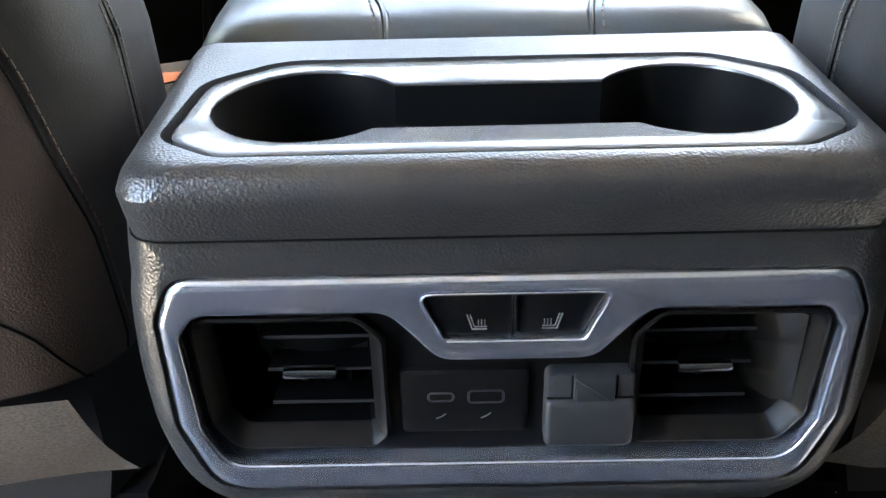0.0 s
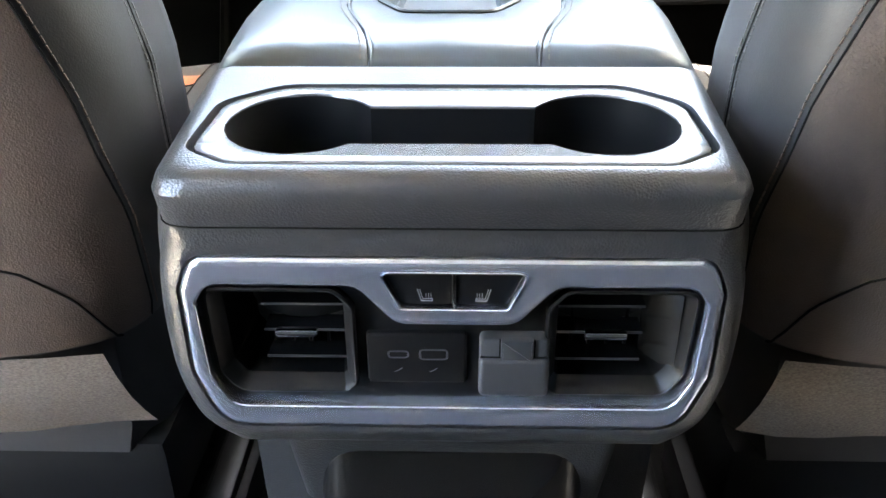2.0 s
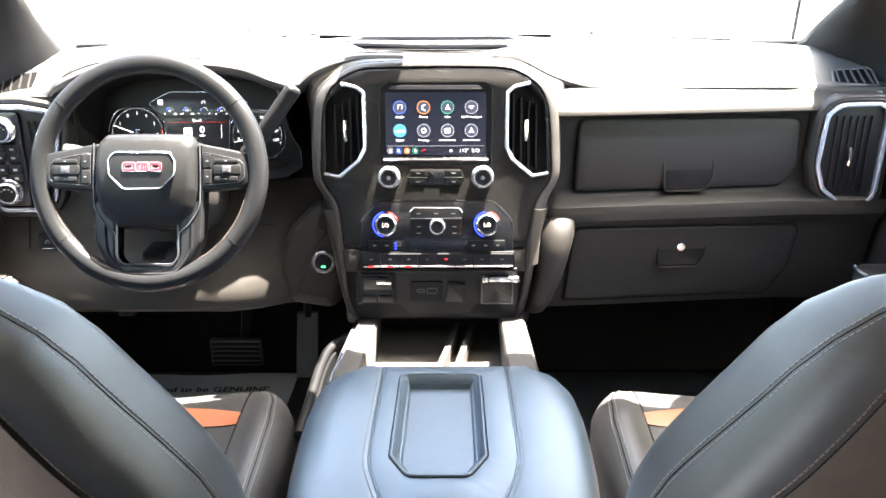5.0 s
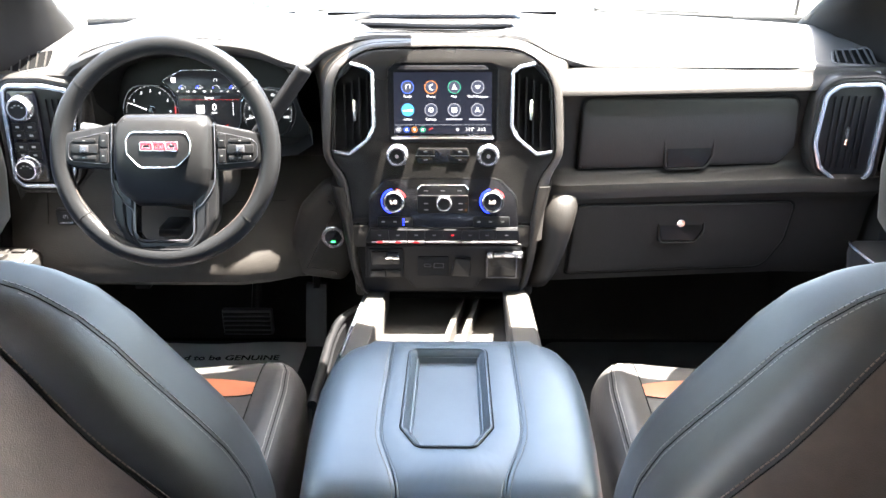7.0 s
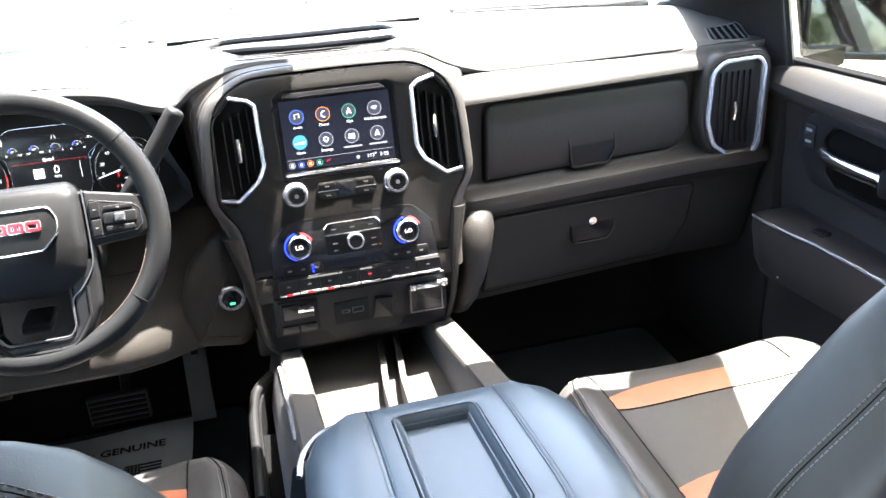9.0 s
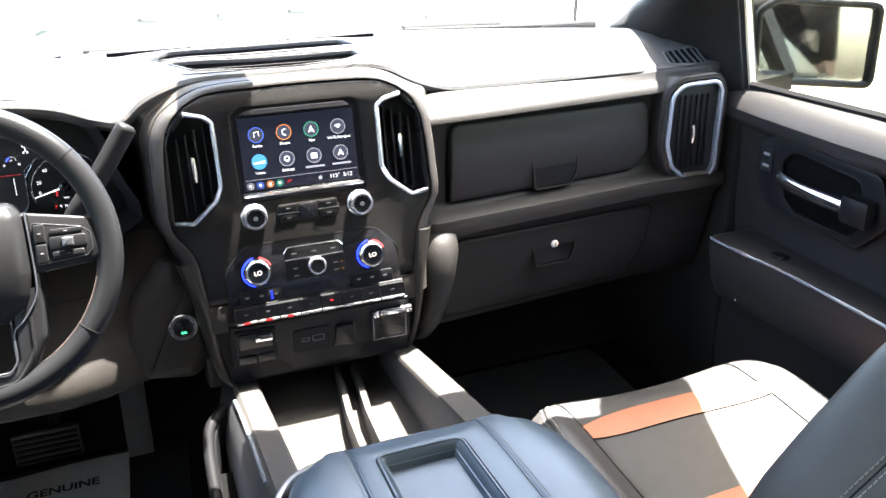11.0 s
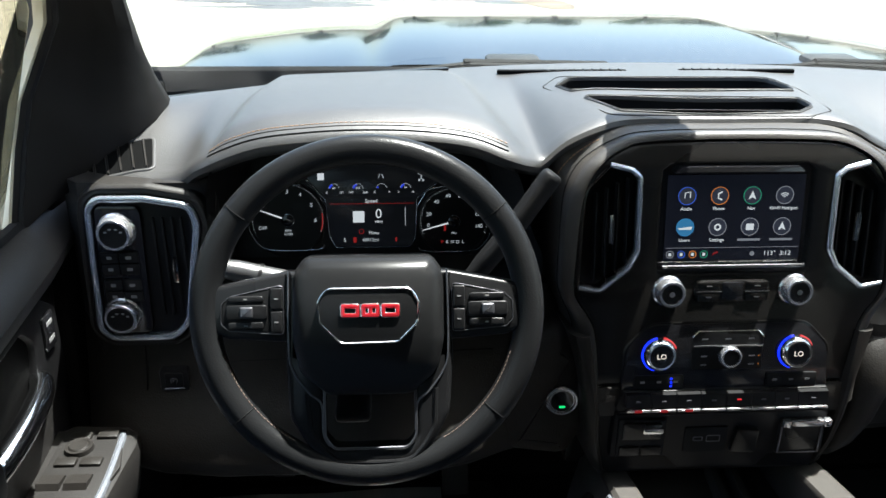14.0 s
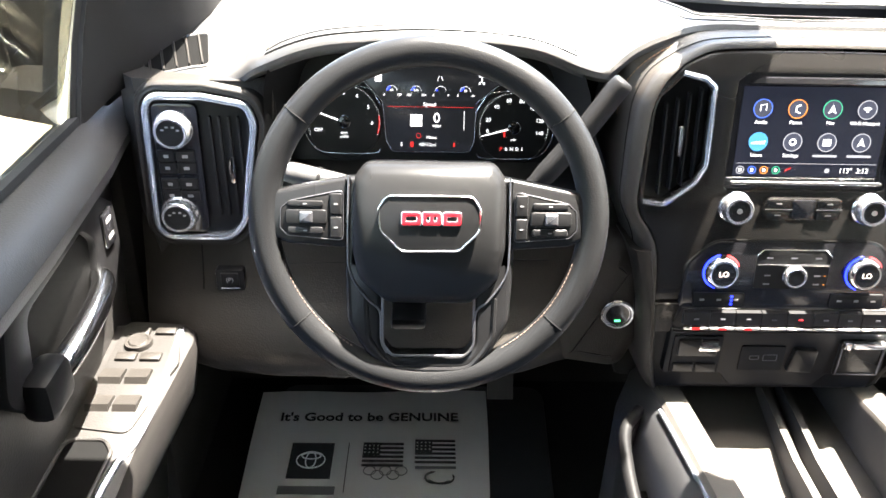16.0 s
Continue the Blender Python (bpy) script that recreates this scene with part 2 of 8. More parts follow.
def fill(bm, rings, to_local):
    """Faces between an outer ring and the holes in it."""
    vs = [v for r in rings for v in r]
    flat2 = [(to_local @ v.co).to_2d() for v in vs]
    edges, k = [], 0
    for r in rings:
        edges += [(k + i, k + (i + 1) % len(r)) for i in range(len(r))]
        k += len(r)
    where, _, tris, origin, _, _ = delaunay_2d_cdt(flat2, edges, [], 0, 1e-7)

    def inside(p, a, b):
        hit = False
        for i in range(a, b):
            q, r = flat2[i], flat2[i + 1 if i + 1 < b else a]
            if (q.y > p.y) != (r.y > p.y) and p.x < q.x + (p.y - q.y) / (r.y - q.y) * (r.x - q.x):
                hit = not hit
        return hit

    spans, k = [], 0
    for r in rings:
        spans.append((k, k + len(r)))
        k += len(r)
    for f in tris:
        mid = sum((where[i] for i in f), Vector((0, 0))) / len(f)
        if all(origin[i] for i in f) and inside(mid, *spans[0]) and not any(inside(mid, *s) for s in spans[1:]):
            corner = [vs[origin[i][0]] for i in f]
            if len(set(corner)) == len(corner) and not bm.faces.get(corner):
                bm.faces.new(corner)


def plate(outline, h0, h1, M=Matrix(), bevel=0.0, holes=(), bm=None, seg=2, hole_bevel=None):
    """A prism of a 2D outline, with holes, from h0 to h1 along local z; its front edges are rounded in."""
    bm = bm or bmesh.new()
    loops = [outline, *holes]

    def ring(pts, h):
        return [bm.verts.new(M @ Vector((x, y, h))) for x, y in pts]

    def cap(rings):
        if len(rings) == 1:
            bm.faces.new(rings[0])
            return
        fill(bm, rings, M.inverted())

    def stack_up(k, pts):
        steps = []
        sign = 1 if k == 0 else -1
        up = 1 if h1 > h0 else -1
        b = min(bevel if k == 0 or hole_bevel is None else hole_bevel, abs(h1 - h0) * 0.9)
        steps.append((pts, h0))
        if b > 0:
            for j in range(seg + 1):
                a = math.pi / 2 * j / seg
                steps.append((grow(pts, -sign * b * (1 - math.cos(a))) if k == 0 else grow(pts, b * (1 - math.cos(a))), h1 - up * b * (1 - math.sin(a))))
        else:
            steps.append((pts, h1))
        rings = [ring(p, h) for p, h in steps]
        for r0, r1 in zip(rings, rings[1:]):
            for i in range(len(r0)):
                bm.faces.new((r0[i - 1], r0[i], r1[i], r1[i - 1]))
        return rings

    made = [stack_up(k, pts) for k, pts in enumerate(loops)]
    cap([m[-1] for m in made])
    cap([m[0] for m in made])
    return bm


def box(x0, x1, y0, y1, z0, z1, bevel=0.003, bm=None, M=Matrix(), seg=2):
    b2 = bmesh.new()
    bmesh.ops.create_cube(b2, size=1)
    for v in b2.verts:
        v.co = Vector(((x0 + x1) / 2 + v.co.x * (x1 - x0), (y0 + y1) / 2 + v.co.y * (y1 - y0), (z0 + z1) / 2 + v.co.z * (z1 - z0)))
    if bevel:
        bmesh.ops.bevel(b2, geom=b2.edges[:], offset=bevel, segments=seg, profile=0.5, affect="EDGES")
    bmesh.ops.transform(b2, matrix=M, verts=b2.verts)
    if bm is None:
        return b2
    return merge(bm, b2)


def merge(bm, b2):
    me = bpy.data.meshes.new("tmp")
    b2.to_mesh(me)
    b2.free()
    bm.from_mesh(me)
    bpy.data.meshes.remove(me)
    return bm


def loft(rings, caps=True, closed=False, bm=None, loop=True):
    """Skin over rings of 3D points (all with the same count)."""
    bm = bm or bmesh.new()
    vs = [[bm.verts.new(p) for p in r] for r in rings]
    pairs = list(zip(vs, vs[1:])) + ([(vs[-1], vs[0])] if closed else [])
    for a, b in pairs:
        n = len(a)
        for i in range(0 if loop else 1, n):
            bm.faces.new((a[i - 1], a[i], b[i], b[i - 1]))
    if caps and not closed and loop:
        bm.faces.new(vs[0])
        bm.faces.new(vs[-1])
    return bm


def spline(pts, n, closed=False):
    """n points along a smooth curve through pts (any dimension)."""
    P = np.array(pts, float)
    m = len(P)
    out = []
    for t in np.linspace(0, m if closed else m - 1, n, endpoint=not closed):
        i = min(int(t), m - 1 if closed else m - 2)
        f = t - i
        get = (lambda k: P[k % m]) if closed else (lambda k: P[min(max(k, 0), m - 1)])
        a, b, c, d = get(i - 1), get(i), get(i + 1), get(i + 2)
        out.append(0.5 * (2 * b + (c - a) * f + (2 * a - 5 * b + 4 * c - d) * f * f + (3 * b - a - 3 * c + d) * f ** 3))
    return [tuple(p) for p in out]


def tube(path, r, closed=False, seg=8, bm=None, flatten=1.0, up=None, caps=True):
    """A round (or flattened) bar along a path; r may be a list."""
    P = [Vector(p) for p in path]
    n = len(P)
    rs = r if isinstance(r, (list, tuple)) else [r] * n
    rings = []
    ref = Vector(up) if up else None
    for i in range(n):
        a, b = (P[i - 1], P[(i + 1) % n]) if closed else (P[max(i - 1, 0)], P[min(i + 1, n - 1)])
        t = (b - a).normalized()
        if ref is None:
            ref = t.orthogonal()
        u = (ref - t * ref.dot(t)).normalized()
        if up is None:
            ref = u
        w = t.cross(u)
        rings.append([P[i] + rs[i] * (flatten * math.cos(2 * math.pi * k / seg) * u + math.sin(2 * math.pi * k / seg) * w) for k in range(seg)])
    return loft(rings, caps=caps, closed=closed, bm=bm)


def lathe(profile, M=Matrix(), n=32, bm=None):
    """Turns (radius, height) pairs about the local z axis."""
    rings = []
    for r, h in profile:
        rings.append([M @ Vector((max(r, 1e-5) * math.cos(2 * math.pi * i / n), max(r, 1e-5) * math.sin(2 * math.pi * i / n), h)) for i in range(n)])
    return loft(rings, bm=bm)


def writing(name, body, size, M, mat, parent, label="", depth=0.0003, align="CENTER", bold=0.0):
    """Letters in the built-in font, as a mesh, at the pose M (local xy is the sheet)."""
    cu = bpy.data.curves.new(name, "FONT")
    cu.body, cu.size, cu.extrude, cu.align_x, cu.align_y = body, size, depth, align, "CENTER"
    cu.resolution_u, cu.offset = 3, bold
    tmp = bpy.data.objects.new(name, cu)
    scene.collection.objects.link(tmp)
    bpy.context.view_layer.update()
    me = bpy.data.meshes.new_from_object(tmp.evaluated_get(bpy.context.evaluated_depsgraph_get()))
    bpy.data.objects.remove(tmp)
    bpy.data.curves.remove(cu)
    me.transform(M)
    me.materials.clear()
    me.materials.append(mat)
    ob = new(name, me)
    ob.parent = parent
    if label:
        ob["label"] = label
    return ob


def stitches(path, name, mat, parent, step=0.006, r=0.0007, length=0.0042, label=""):
    """A row of short thread stitches along a path."""
    bm = bmesh.new()
    P = [Vector(p) for p in path]
    carry = 0.0
    for a, b in zip(P, P[1:]):
        L = (b - a).length
        d = carry
        while d < L:
            t = (b - a).normalized()
            c = a + t * d
            tube([c, c + t * length], r, seg=4, bm=bm)
            d += step
        carry = d - L
    return part(name, bm, mat, parent, label)


# ---- cabin shell ----
floor = thing("floor", "black carpeted cabin floor with ribbed rubber mats", "floor", kind="structure")
part("carpet", box(-0.9, 0.9, -1.2, 1.85, 0.04, 0.08, 0.005), CARPET, floor)
part("toe_board", loft([[(x, 1.66, 0.07), (x, 1.92, 0.34), (x, 1.92, 0.62), (x, 1.96, 0.62), (x, 1.96, 0.3), (x, 1.7, 0.04)] for x in (-0.9, -0.3, 0.3, 0.9)]), CARPET, floor)
for sx in (-1, 1):
    part("rubber_mat", plate(rounded([(sx * 0.50 - 0.25, 1.06), (sx * 0.50 + 0.25, 1.06), (sx * 0.50 + 0.27, 1.64), (sx * 0.50 - 0.25, 1.64)], 0.04), 0.08, 0.09, bevel=0.004), RUBBER, floor, "black moulded rubber floor mat")
    # seat rails and the storage bay under each front seat
    for rx in (0.20, 0.70):
        part("seat_rail", box(sx * rx - 0.022, sx * rx + 0.022, 0.22, 1.0, 0.08, 0.125, 0.004), BLACK_SOFT, floor)
        part("seat_rail", box(sx * rx - 0.012, sx * rx + 0.012, 0.2, 1.0, 0.125, 0.14, 0.002), BLACK, floor)
    part("under_seat_tray", box(sx * 0.45 - 0.21, sx * 0.45 + 0.21, 0.36, 0.60, 0.08, 0.14, 0.012), BLACK_SOFT, floor)
    bm = bmesh.new()
    for k in range(9):
        box(sx * 0.45 - 0.2 + k * 0.046, sx * 0.45 - 0.2 + k * 0.046 + 0.036, 0.08, 0.31, 0.098, 0.106, 0.003, bm=bm)
    part("mat_ribs", bm, RUBBER, floor)
    part("rubber_mat", plate(rect(sx * 0.45 - 0.24, 0.0, sx * 0.45 + 0.24, 0.34, 0.03), 0.08, 0.098, bevel=0.004), RUBBER, floor, "blue-black rubber mat behind the front seat")

bulk = thing("wall_front", "black bulkhead behind the dashboard", "wall", kind="structure")
part("bulkhead", box(-0.90, 0.90, 1.90, 1.94, 0.04, 0.86, 0.005), CARPET, bulk)
part("dash_underside", box(-0.86, 0.86, 1.46, 1.90, 0.50, 0.54, 0.005), CARPET, bulk)
part("dash_core", box(-0.86, 0.86, 1.50, 1.54, 0.50, 0.84, 0.005), CARPET, bulk)

for sx in (-1, 1):
    part("kick_panel", box(*sorted((sx * 0.862, sx * 0.90)), 1.30, 1.94, 0.04, 0.84, 0.005), CARPET, bulk)

ceiling = thing("ceiling", "grey cloth headliner of the truck cab", "ceiling", kind="structure")
xs = [-0.66, -0.63, -0.56, -0.38, 0, 0.38, 0.56, 0.63, 0.66]
zs = [1.26, 1.30, 1.33, 1.35, 1.355, 1.35, 1.33, 1.30, 1.26]
HEADER = 1.135
rings = []
for y, d in ((-1.25, 0.03), (-0.8, 0.0), (0.3, 0.0), (0.75, 0.005), (0.95, 0.03), (HEADER - 0.06, 0.062), (HEADER, 0.085)):
    lo = [(x, y - 0.10 * (abs(x) / 0.66) ** 2 * (y > 0.8), z - d) for x, z in zip(xs, zs)]
    rings.append(lo + [(x, yy, z + 0.05) for x, yy, z in reversed(lo)])
part("headliner", loft(rings), HEADLINER, ceiling)
for sx in (-1, 1):
    visor = thing("sun_visor", "grey cloth sun visor folded up under the headliner", "sun visor", group="sun visors")
    part("visor_pad", loft([[(sx * x, y, z) for x, z in ((0.42, 1.285), (0.44, 1.278), (0.62, 1.262), (0.655, 1.255), (0.655, 1.27), (0.44, 1.296))] for y in (0.84, 0.86, 1.07, 1.10)]), HEADLINER, visor)
    part("visor_hinge", tube([(sx * 0.60, 0.99, 1.275), (sx * 0.60, 0.97, 1.32)], 0.008, seg=8), BLACK_SOFT, visor)

for sx in (-1, 1):
    if sx < 0:
        a = [(-0.75, 1.515, 0.888), (-0.75, 1.432, 0.952), (-0.75, 1.375, 1.0136), (-0.746, 1.315, 1.080), (-0.70, 1.13, 1.20), (-0.60, 0.80, 1.325)]
        b = [(-0.872, 1.205, 0.80), (-0.857, 1.256, 0.94), (-0.80, 1.245, 1.06), (-0.745, 1.02, 1.165), (-0.67, 0.72, 1.275)]
    else:
        a = [(0.75, 1.62, 0.875), (0.75, 1.475, 0.957), (0.745, 1.28, 1.070), (0.640, 1.14, 1.165), (0.585, 1.0, 1.245), (0.56, 0.80, 1.325)]
        b = [(0.866, 1.275, 0.78), (0.855, 1.30, 0.93), (0.81, 1.26, 1.06), (0.745, 1.04, 1.165), (0.67, 0.72, 1.275)]
    a, b = [Vector(p) for p in spline(a, 12)], [Vector(p) for p in spline(b, 12)]
    rings = []
    for p, q in zip(a, b):
        w = q - p
        nrm = Vector((sx * 0.75, 0.5, 0.4)).normalized()
        rings.append([p + nrm * 0.012, p, p + w * 0.05 - nrm * 0.014, p + w * 0.18 - nrm * 0.026, p + w * 0.36 - nrm * 0.026, p + w * 0.52 - nrm * 0.010, p + w * 0.75 + nrm * 0.004, q, q + nrm * 0.05, p + nrm * 0.05])
    pillar = thing("trim", "dark grey plastic windscreen pillar trim", "pillar trim", kind="structure")
    part("pillar_cover", loft([[tuple(v) for v in r] for r in rings]), PILLAR, pillar)
    part("window_channel", loft([[q + Vector((sx * 0.014, -0.004, 0)), q + Vector((sx * 0.003, -0.004, 0)), q + Vector((sx * -0.006, 0.020, 0)), q + Vector((sx * -0.006, 0.026, 0)), q + Vector((sx * 0.014, 0.026, 0))] for q in b]), BEIGE, pillar, "beige window seal")
    part("window_channel", tube([q + Vector((sx * -0.003, 0.012, 0)) for q in b], 0.0045, seg=6), BLACK, pillar)
    rail = thing("trim", "dark grey roof rail trim above the side windows", "roof rail", kind="structure")
    part("rail_cover", loft([[(sx * 0.655, y, 1.265), (sx * 0.665, y, 1.24), (sx * 0.71, y, 1.25), (sx * 0.70, y, 1.34), (sx * 0.64, y, 1.36)] for y in (-1.25, -0.5, 0.2, 0.72)]), PILLAR, rail)
    post = thing("trim", "dark grey pillar trim between the doors", "pillar trim", kind="structure")
    part("pillar_foot", box(*sorted((sx * 0.865, sx * 0.90)), 0.0, 0.14, 0.08, 0.785, 0.01), PILLAR, post)
    # The right pillar is widened out of view to hold back window light.
    part("pillar_cover", loft([[(sx * (0.88 - 0.22 * f), y0, 0.78 + 0.5 * f) for y0 in (0.0, 0.27 if sx > 0 else 0.12)] + [(sx * (0.92 - 0.22 * f), y0, 0.78 + 0.5 * f) for y0 in (0.27 if sx > 0 else 0.12, 0.0)] for f in (0, 0.5, 1)]), PILLAR, post)

back = thing("wall_rear", "dark rear cab wall below the back window", "wall", kind="structure")
part("panel", box(-0.92, 0.92, -1.3, -1.25, 0.04, 0.86, 0.01), LEATHER_BACK, back)
part("bench", loft([[(x, y, z) for y, z in ((-0.20, 0.12), (-0.17, 0.40), (-0.20, 0.46), (-0.30, 0.475), (-0.85, 0.44), (-0.98, 0.95), (-1.08, 1.0), (-1.24, 0.98), (-1.24, 0.12))] for x in (-0.80, -0.3, 0.3, 0.84)]), LEATHER, back)
part("corner", box(-0.92, -0.62, -1.3, -1.25, 0.86, 1.38, 0.01), PILLAR, back)
part("corner", box(0.62, 0.92, -1.3, -1.25, 0.86, 1.38, 0.01), PILLAR, back)


def pane(name, pts, label, glass=None):
    ob = part(name, loft([[tuple(p) for p in pts], [tuple(Vector(p) + Vector((0, 0.002, 0.004))) for p in pts]]), glass or SIDE_GLASS)
    ob.visible_shadow = glass is not None
    return tagged(ob, label, "window", kind="structure")


bm = bmesh.new()
rows = []
for f in np.linspace(0, 1, 7):
    rows.append([(x * (0.80 * (1 - f) + 0.68 * f), (1.79 - 0.28 * (x * x)) * (1 - f) + (HEADER + 0.01 - 0.10 * x * x) * f, 0.885 * (1 - f) + (1.272 - 0.03 * x * x) * f + 0.03 * math.sin(math.pi * f)) for x in np.linspace(-1, 1, 13)])
ob = part("window_1", loft([[Vector(p) for p in r] for r in rows], caps=False, loop=False), SCREEN_GLASS)
ob.visible_shadow = False
tagged(ob, "curved windscreen glass above the dashboard, tinted to dim the outside", "windscreen", kind="structure")
for k, sx in ((2, -1), (3, 1)):
    pane(f"window_{k}", [(sx * 0.885, 0.15, 0.80), (sx * 0.885, 1.24 + 0.035 * sx, 0.80), (sx * 0.80, 1.22 + 0.03 * sx, 1.06), (sx * 0.74, 1.0, 1.17), (sx * 0.665, 0.70, 1.27), (sx * 0.665, 0.15, 1.27)], "clear side window of the front door, fully closed")

pane("window_4", [(-0.62, -1.27, 0.86), (0.62, -1.27, 0.86), (0.62, -1.27, 1.38), (-0.62, -1.27, 1.38)], "dark tinted back window of the cab", DARK_GLASS)
pane("window_5", [(0.885, -1.25, 0.80), (0.885, 0.02, 0.80), (0.665, 0.02, 1.27), (0.665, -1.25, 1.27)], "dark tinted rear side window", DARK_GLASS)
rear_wall = thing("wall_side", "dark rear door panel beside the back seat", "wall", kind="structure")
part("panel", box(0.862, 0.90, -1.25, 0.015, 0.08, 0.80, 0.01), DOOR, rear_wall)
# Unseen panel, brought forward to narrow the light from the open door.
light_stop = thing("wall_side", "dark rear corner panel of the cab, unseen, extended to narrow the door light", "wall", kind="structure")
part("panel", box(-0.90, -0.862, -1.25, -0.45, 0.08, 0.80, 0.01), DOOR, light_stop)
part("light_stop_panel", loft([[(-0.90, y, 0.80), (-0.862, y, 0.80), (-0.665, y, 1.27), (-0.665, y, 1.32), (-0.70, y, 1.32)] for y in (-1.25, -0.45)]), PILLAR, light_stop)

# ---- doors ----
def door(k, sx):
    D = thing(f"door_{k}", "black front door card with pull handle and armrest", "car door", kind="structure")
    prof = [(0.900, 0.80), (0.868, 0.815), (0.846, 0.808), (0.826, 0.793), (0.815, 0.772), (0.819, 0.754), (0.836, 0.740), (0.851, 0.730), (0.856, 0.66), (0.856, 0.58), (0.862, 0.52), (0.862, 0.40), (0.85, 0.36), (0.845, 0.25), (0.86, 0.12), (0.90, 0.10)]
    rings = []
    for y, dx in ((0.02, 0.0), (0.6, -0.004), (1.0, 0.0), (1.2, 0.012), (1.28, 0.022), (1.36, 0.03)):
        rings.append([(sx * (x + (dx if x < 0.895 else 0)), y, z) for x, z in prof])
    part("door_panel", loft(rings), DOOR, D)
    part("window_seal", tube([(sx * 0.868, 0.02, 0.818), (sx * 0.868, 0.9, 0.818), (sx * 0.872, 1.28, 0.812)], 0.008, seg=6), BLACK_SOFT, D)
    # bezel round the pull handle
    S = side(sx * 0.853, -sx)
    ys = -sx
    out = rounded([(ys * 0.90, 0.66), (ys * 0.93, 0.735), (ys * 1.17, 0.745), (ys * 1.215, 0.715), (ys * 1.215, 0.66), (ys * 1.17, 0.61), (ys * 0.96, 0.60)], 0.025)
    pocket = rounded([(ys * 0.955, 0.645), (ys * 0.97, 0.715), (ys * 1.12, 0.725), (ys * 1.145, 0.70), (ys * 1.13, 0.64), (ys * 1.10, 0.62), (ys * 0.975, 0.62)], 0.02)
    part("handle_bezel", plate(out, 0.0, 0.012, S, 0.005, holes=[pocket]), BLACK, D, "black bezel round the inner handle")
    # shallow plate, coloured as the shade of a deep pocket
    part("handle_pocket", plate(pocket, -0.012, 0.003, S), RECESS_SHADE, D)
    g0, g1 = (0.656, 0.640) if sx < 0 else (0.674, 0.670)
    grip = [(sx * 0.846, 1.146, g0), (sx * 0.832, 1.12, g0 * 0.8 + g1 * 0.2), (sx * 0.826, 1.06, (g0 + g1) / 2), (sx * 0.828, 1.00, g0 * 0.2 + g1 * 0.8), (sx * 0.834, 0.972, g1)]
    part("pull_handle", tube(spline(grip, 14), [0.010] + [0.0145] * 12 + [0.013], seg=14, flatten=0.85), CHROME, D, "bright chrome pull handle")
    part("handle_end", box(*sorted((sx * 0.815, sx * 0.85)), 0.925, 0.985, g1 - 0.024, g1 + 0.026, 0.012), BLACK, D)
    part("lock_button", plate(rect(min(ys * 1.165, ys * 1.195), 0.675, max(ys * 1.165, ys * 1.195), 0.72, 0.004), 0.010, 0.016, S, 0.002), GLOSS, D)
    for z in (0.687, 0.708):
        part("lock_symbol", plate(rect(min(ys * 1.172, ys * 1.188), z - 0.0025, max(ys * 1.172, ys * 1.188), z + 0.0025), 0.016, 0.0164, S), WHITE_MARK, D)
    # armrest
    top = 0.52 if sx < 0 else 0.54
    rings = []
    for y, w, dz in ((0.30, 0.09, 0.0), (0.75, 0.092, 0.0), (1.0, 0.086, 0.0), (1.12, 0.095, 0.0), (1.20, 0.100, 0.0), (1.226, 0.097, 0.0), (1.236, 0.090, -0.001), (1.242, 0.078, -0.006)):
        xi = 0.865 - w
        rings.append([(sx * x, y, z + dz) for x, z in ((0.88, top - 0.004), (0.85, top), (xi + 0.012, top), (xi + 0.003, top - 0.005), (xi, top - 0.02), (xi + 0.012, top - 0.09), (xi + 0.03, top - 0.125), (0.88, top - 0.14))])
    part("armrest", loft(rings), DOOR, D)
    if sx < 0:
        edge, r_edge = [(-0.800, 0.62, top), (-0.796, 0.93, top), (-0.783, 1.02, top), (-0.781, 1.12, top), (-0.786, 1.20, top), (-0.789, 1.224, top - 0.001)], 0.0050
    else:
        edge, r_edge = [(sx * (0.865 - w), y, top - 0.001) for y, w in ((0.62, 0.089), (1.0, 0.084), (1.12, 0.093), (1.20, 0.098), (1.226, 0.095))], 0.003
    part("trim_strip", tube(spline(edge, 20), r_edge, seg=8), SILVER, D, "thin silver trim strip")
    low = [(sx * 0.79, 1.16, top - 0.110), (sx * 0.788, 1.21, top - 0.07), (sx * 0.795, 1.238, top - 0.01)]
    part("trim_strip", tube(spline(low, 18), 0.002, seg=6), SILVER, D, "thin silver trim strip")
    return D, top


door_left, _ = door(1, -1)
door_right, _ = door(2, 1)
# driver's switch pack
bm = plate(rounded([(-0.862, 1.03), (-0.795, 1.02), (-0.772, 1.15), (-0.79, 1.232), (-0.862, 1.238)], 0.012), 0.519, 0.5225, bevel=0.001)
part("switch_panel", bm, DOOR, door_left)
part("mirror_switch", lathe([(0.0, 0.530), (0.011, 0.530), (0.013, 0.528), (0.0135, 0.5285), (0.017, 0.5285), (0.018, 0.522)], Matrix.Translation((-0.833, 1.186, 0)), 28), DASH, door_left, "round mirror adjuster")
for x0, y0 in ((-0.851, 1.203), (-0.818, 1.206), (-0.853, 1.150), (-0.822, 1.150)):
    part("door_switch", box(x0, x0 + 0.026, y0, y0 + 0.016, 0.52, 0.527, 0.002), DASH, door_left)
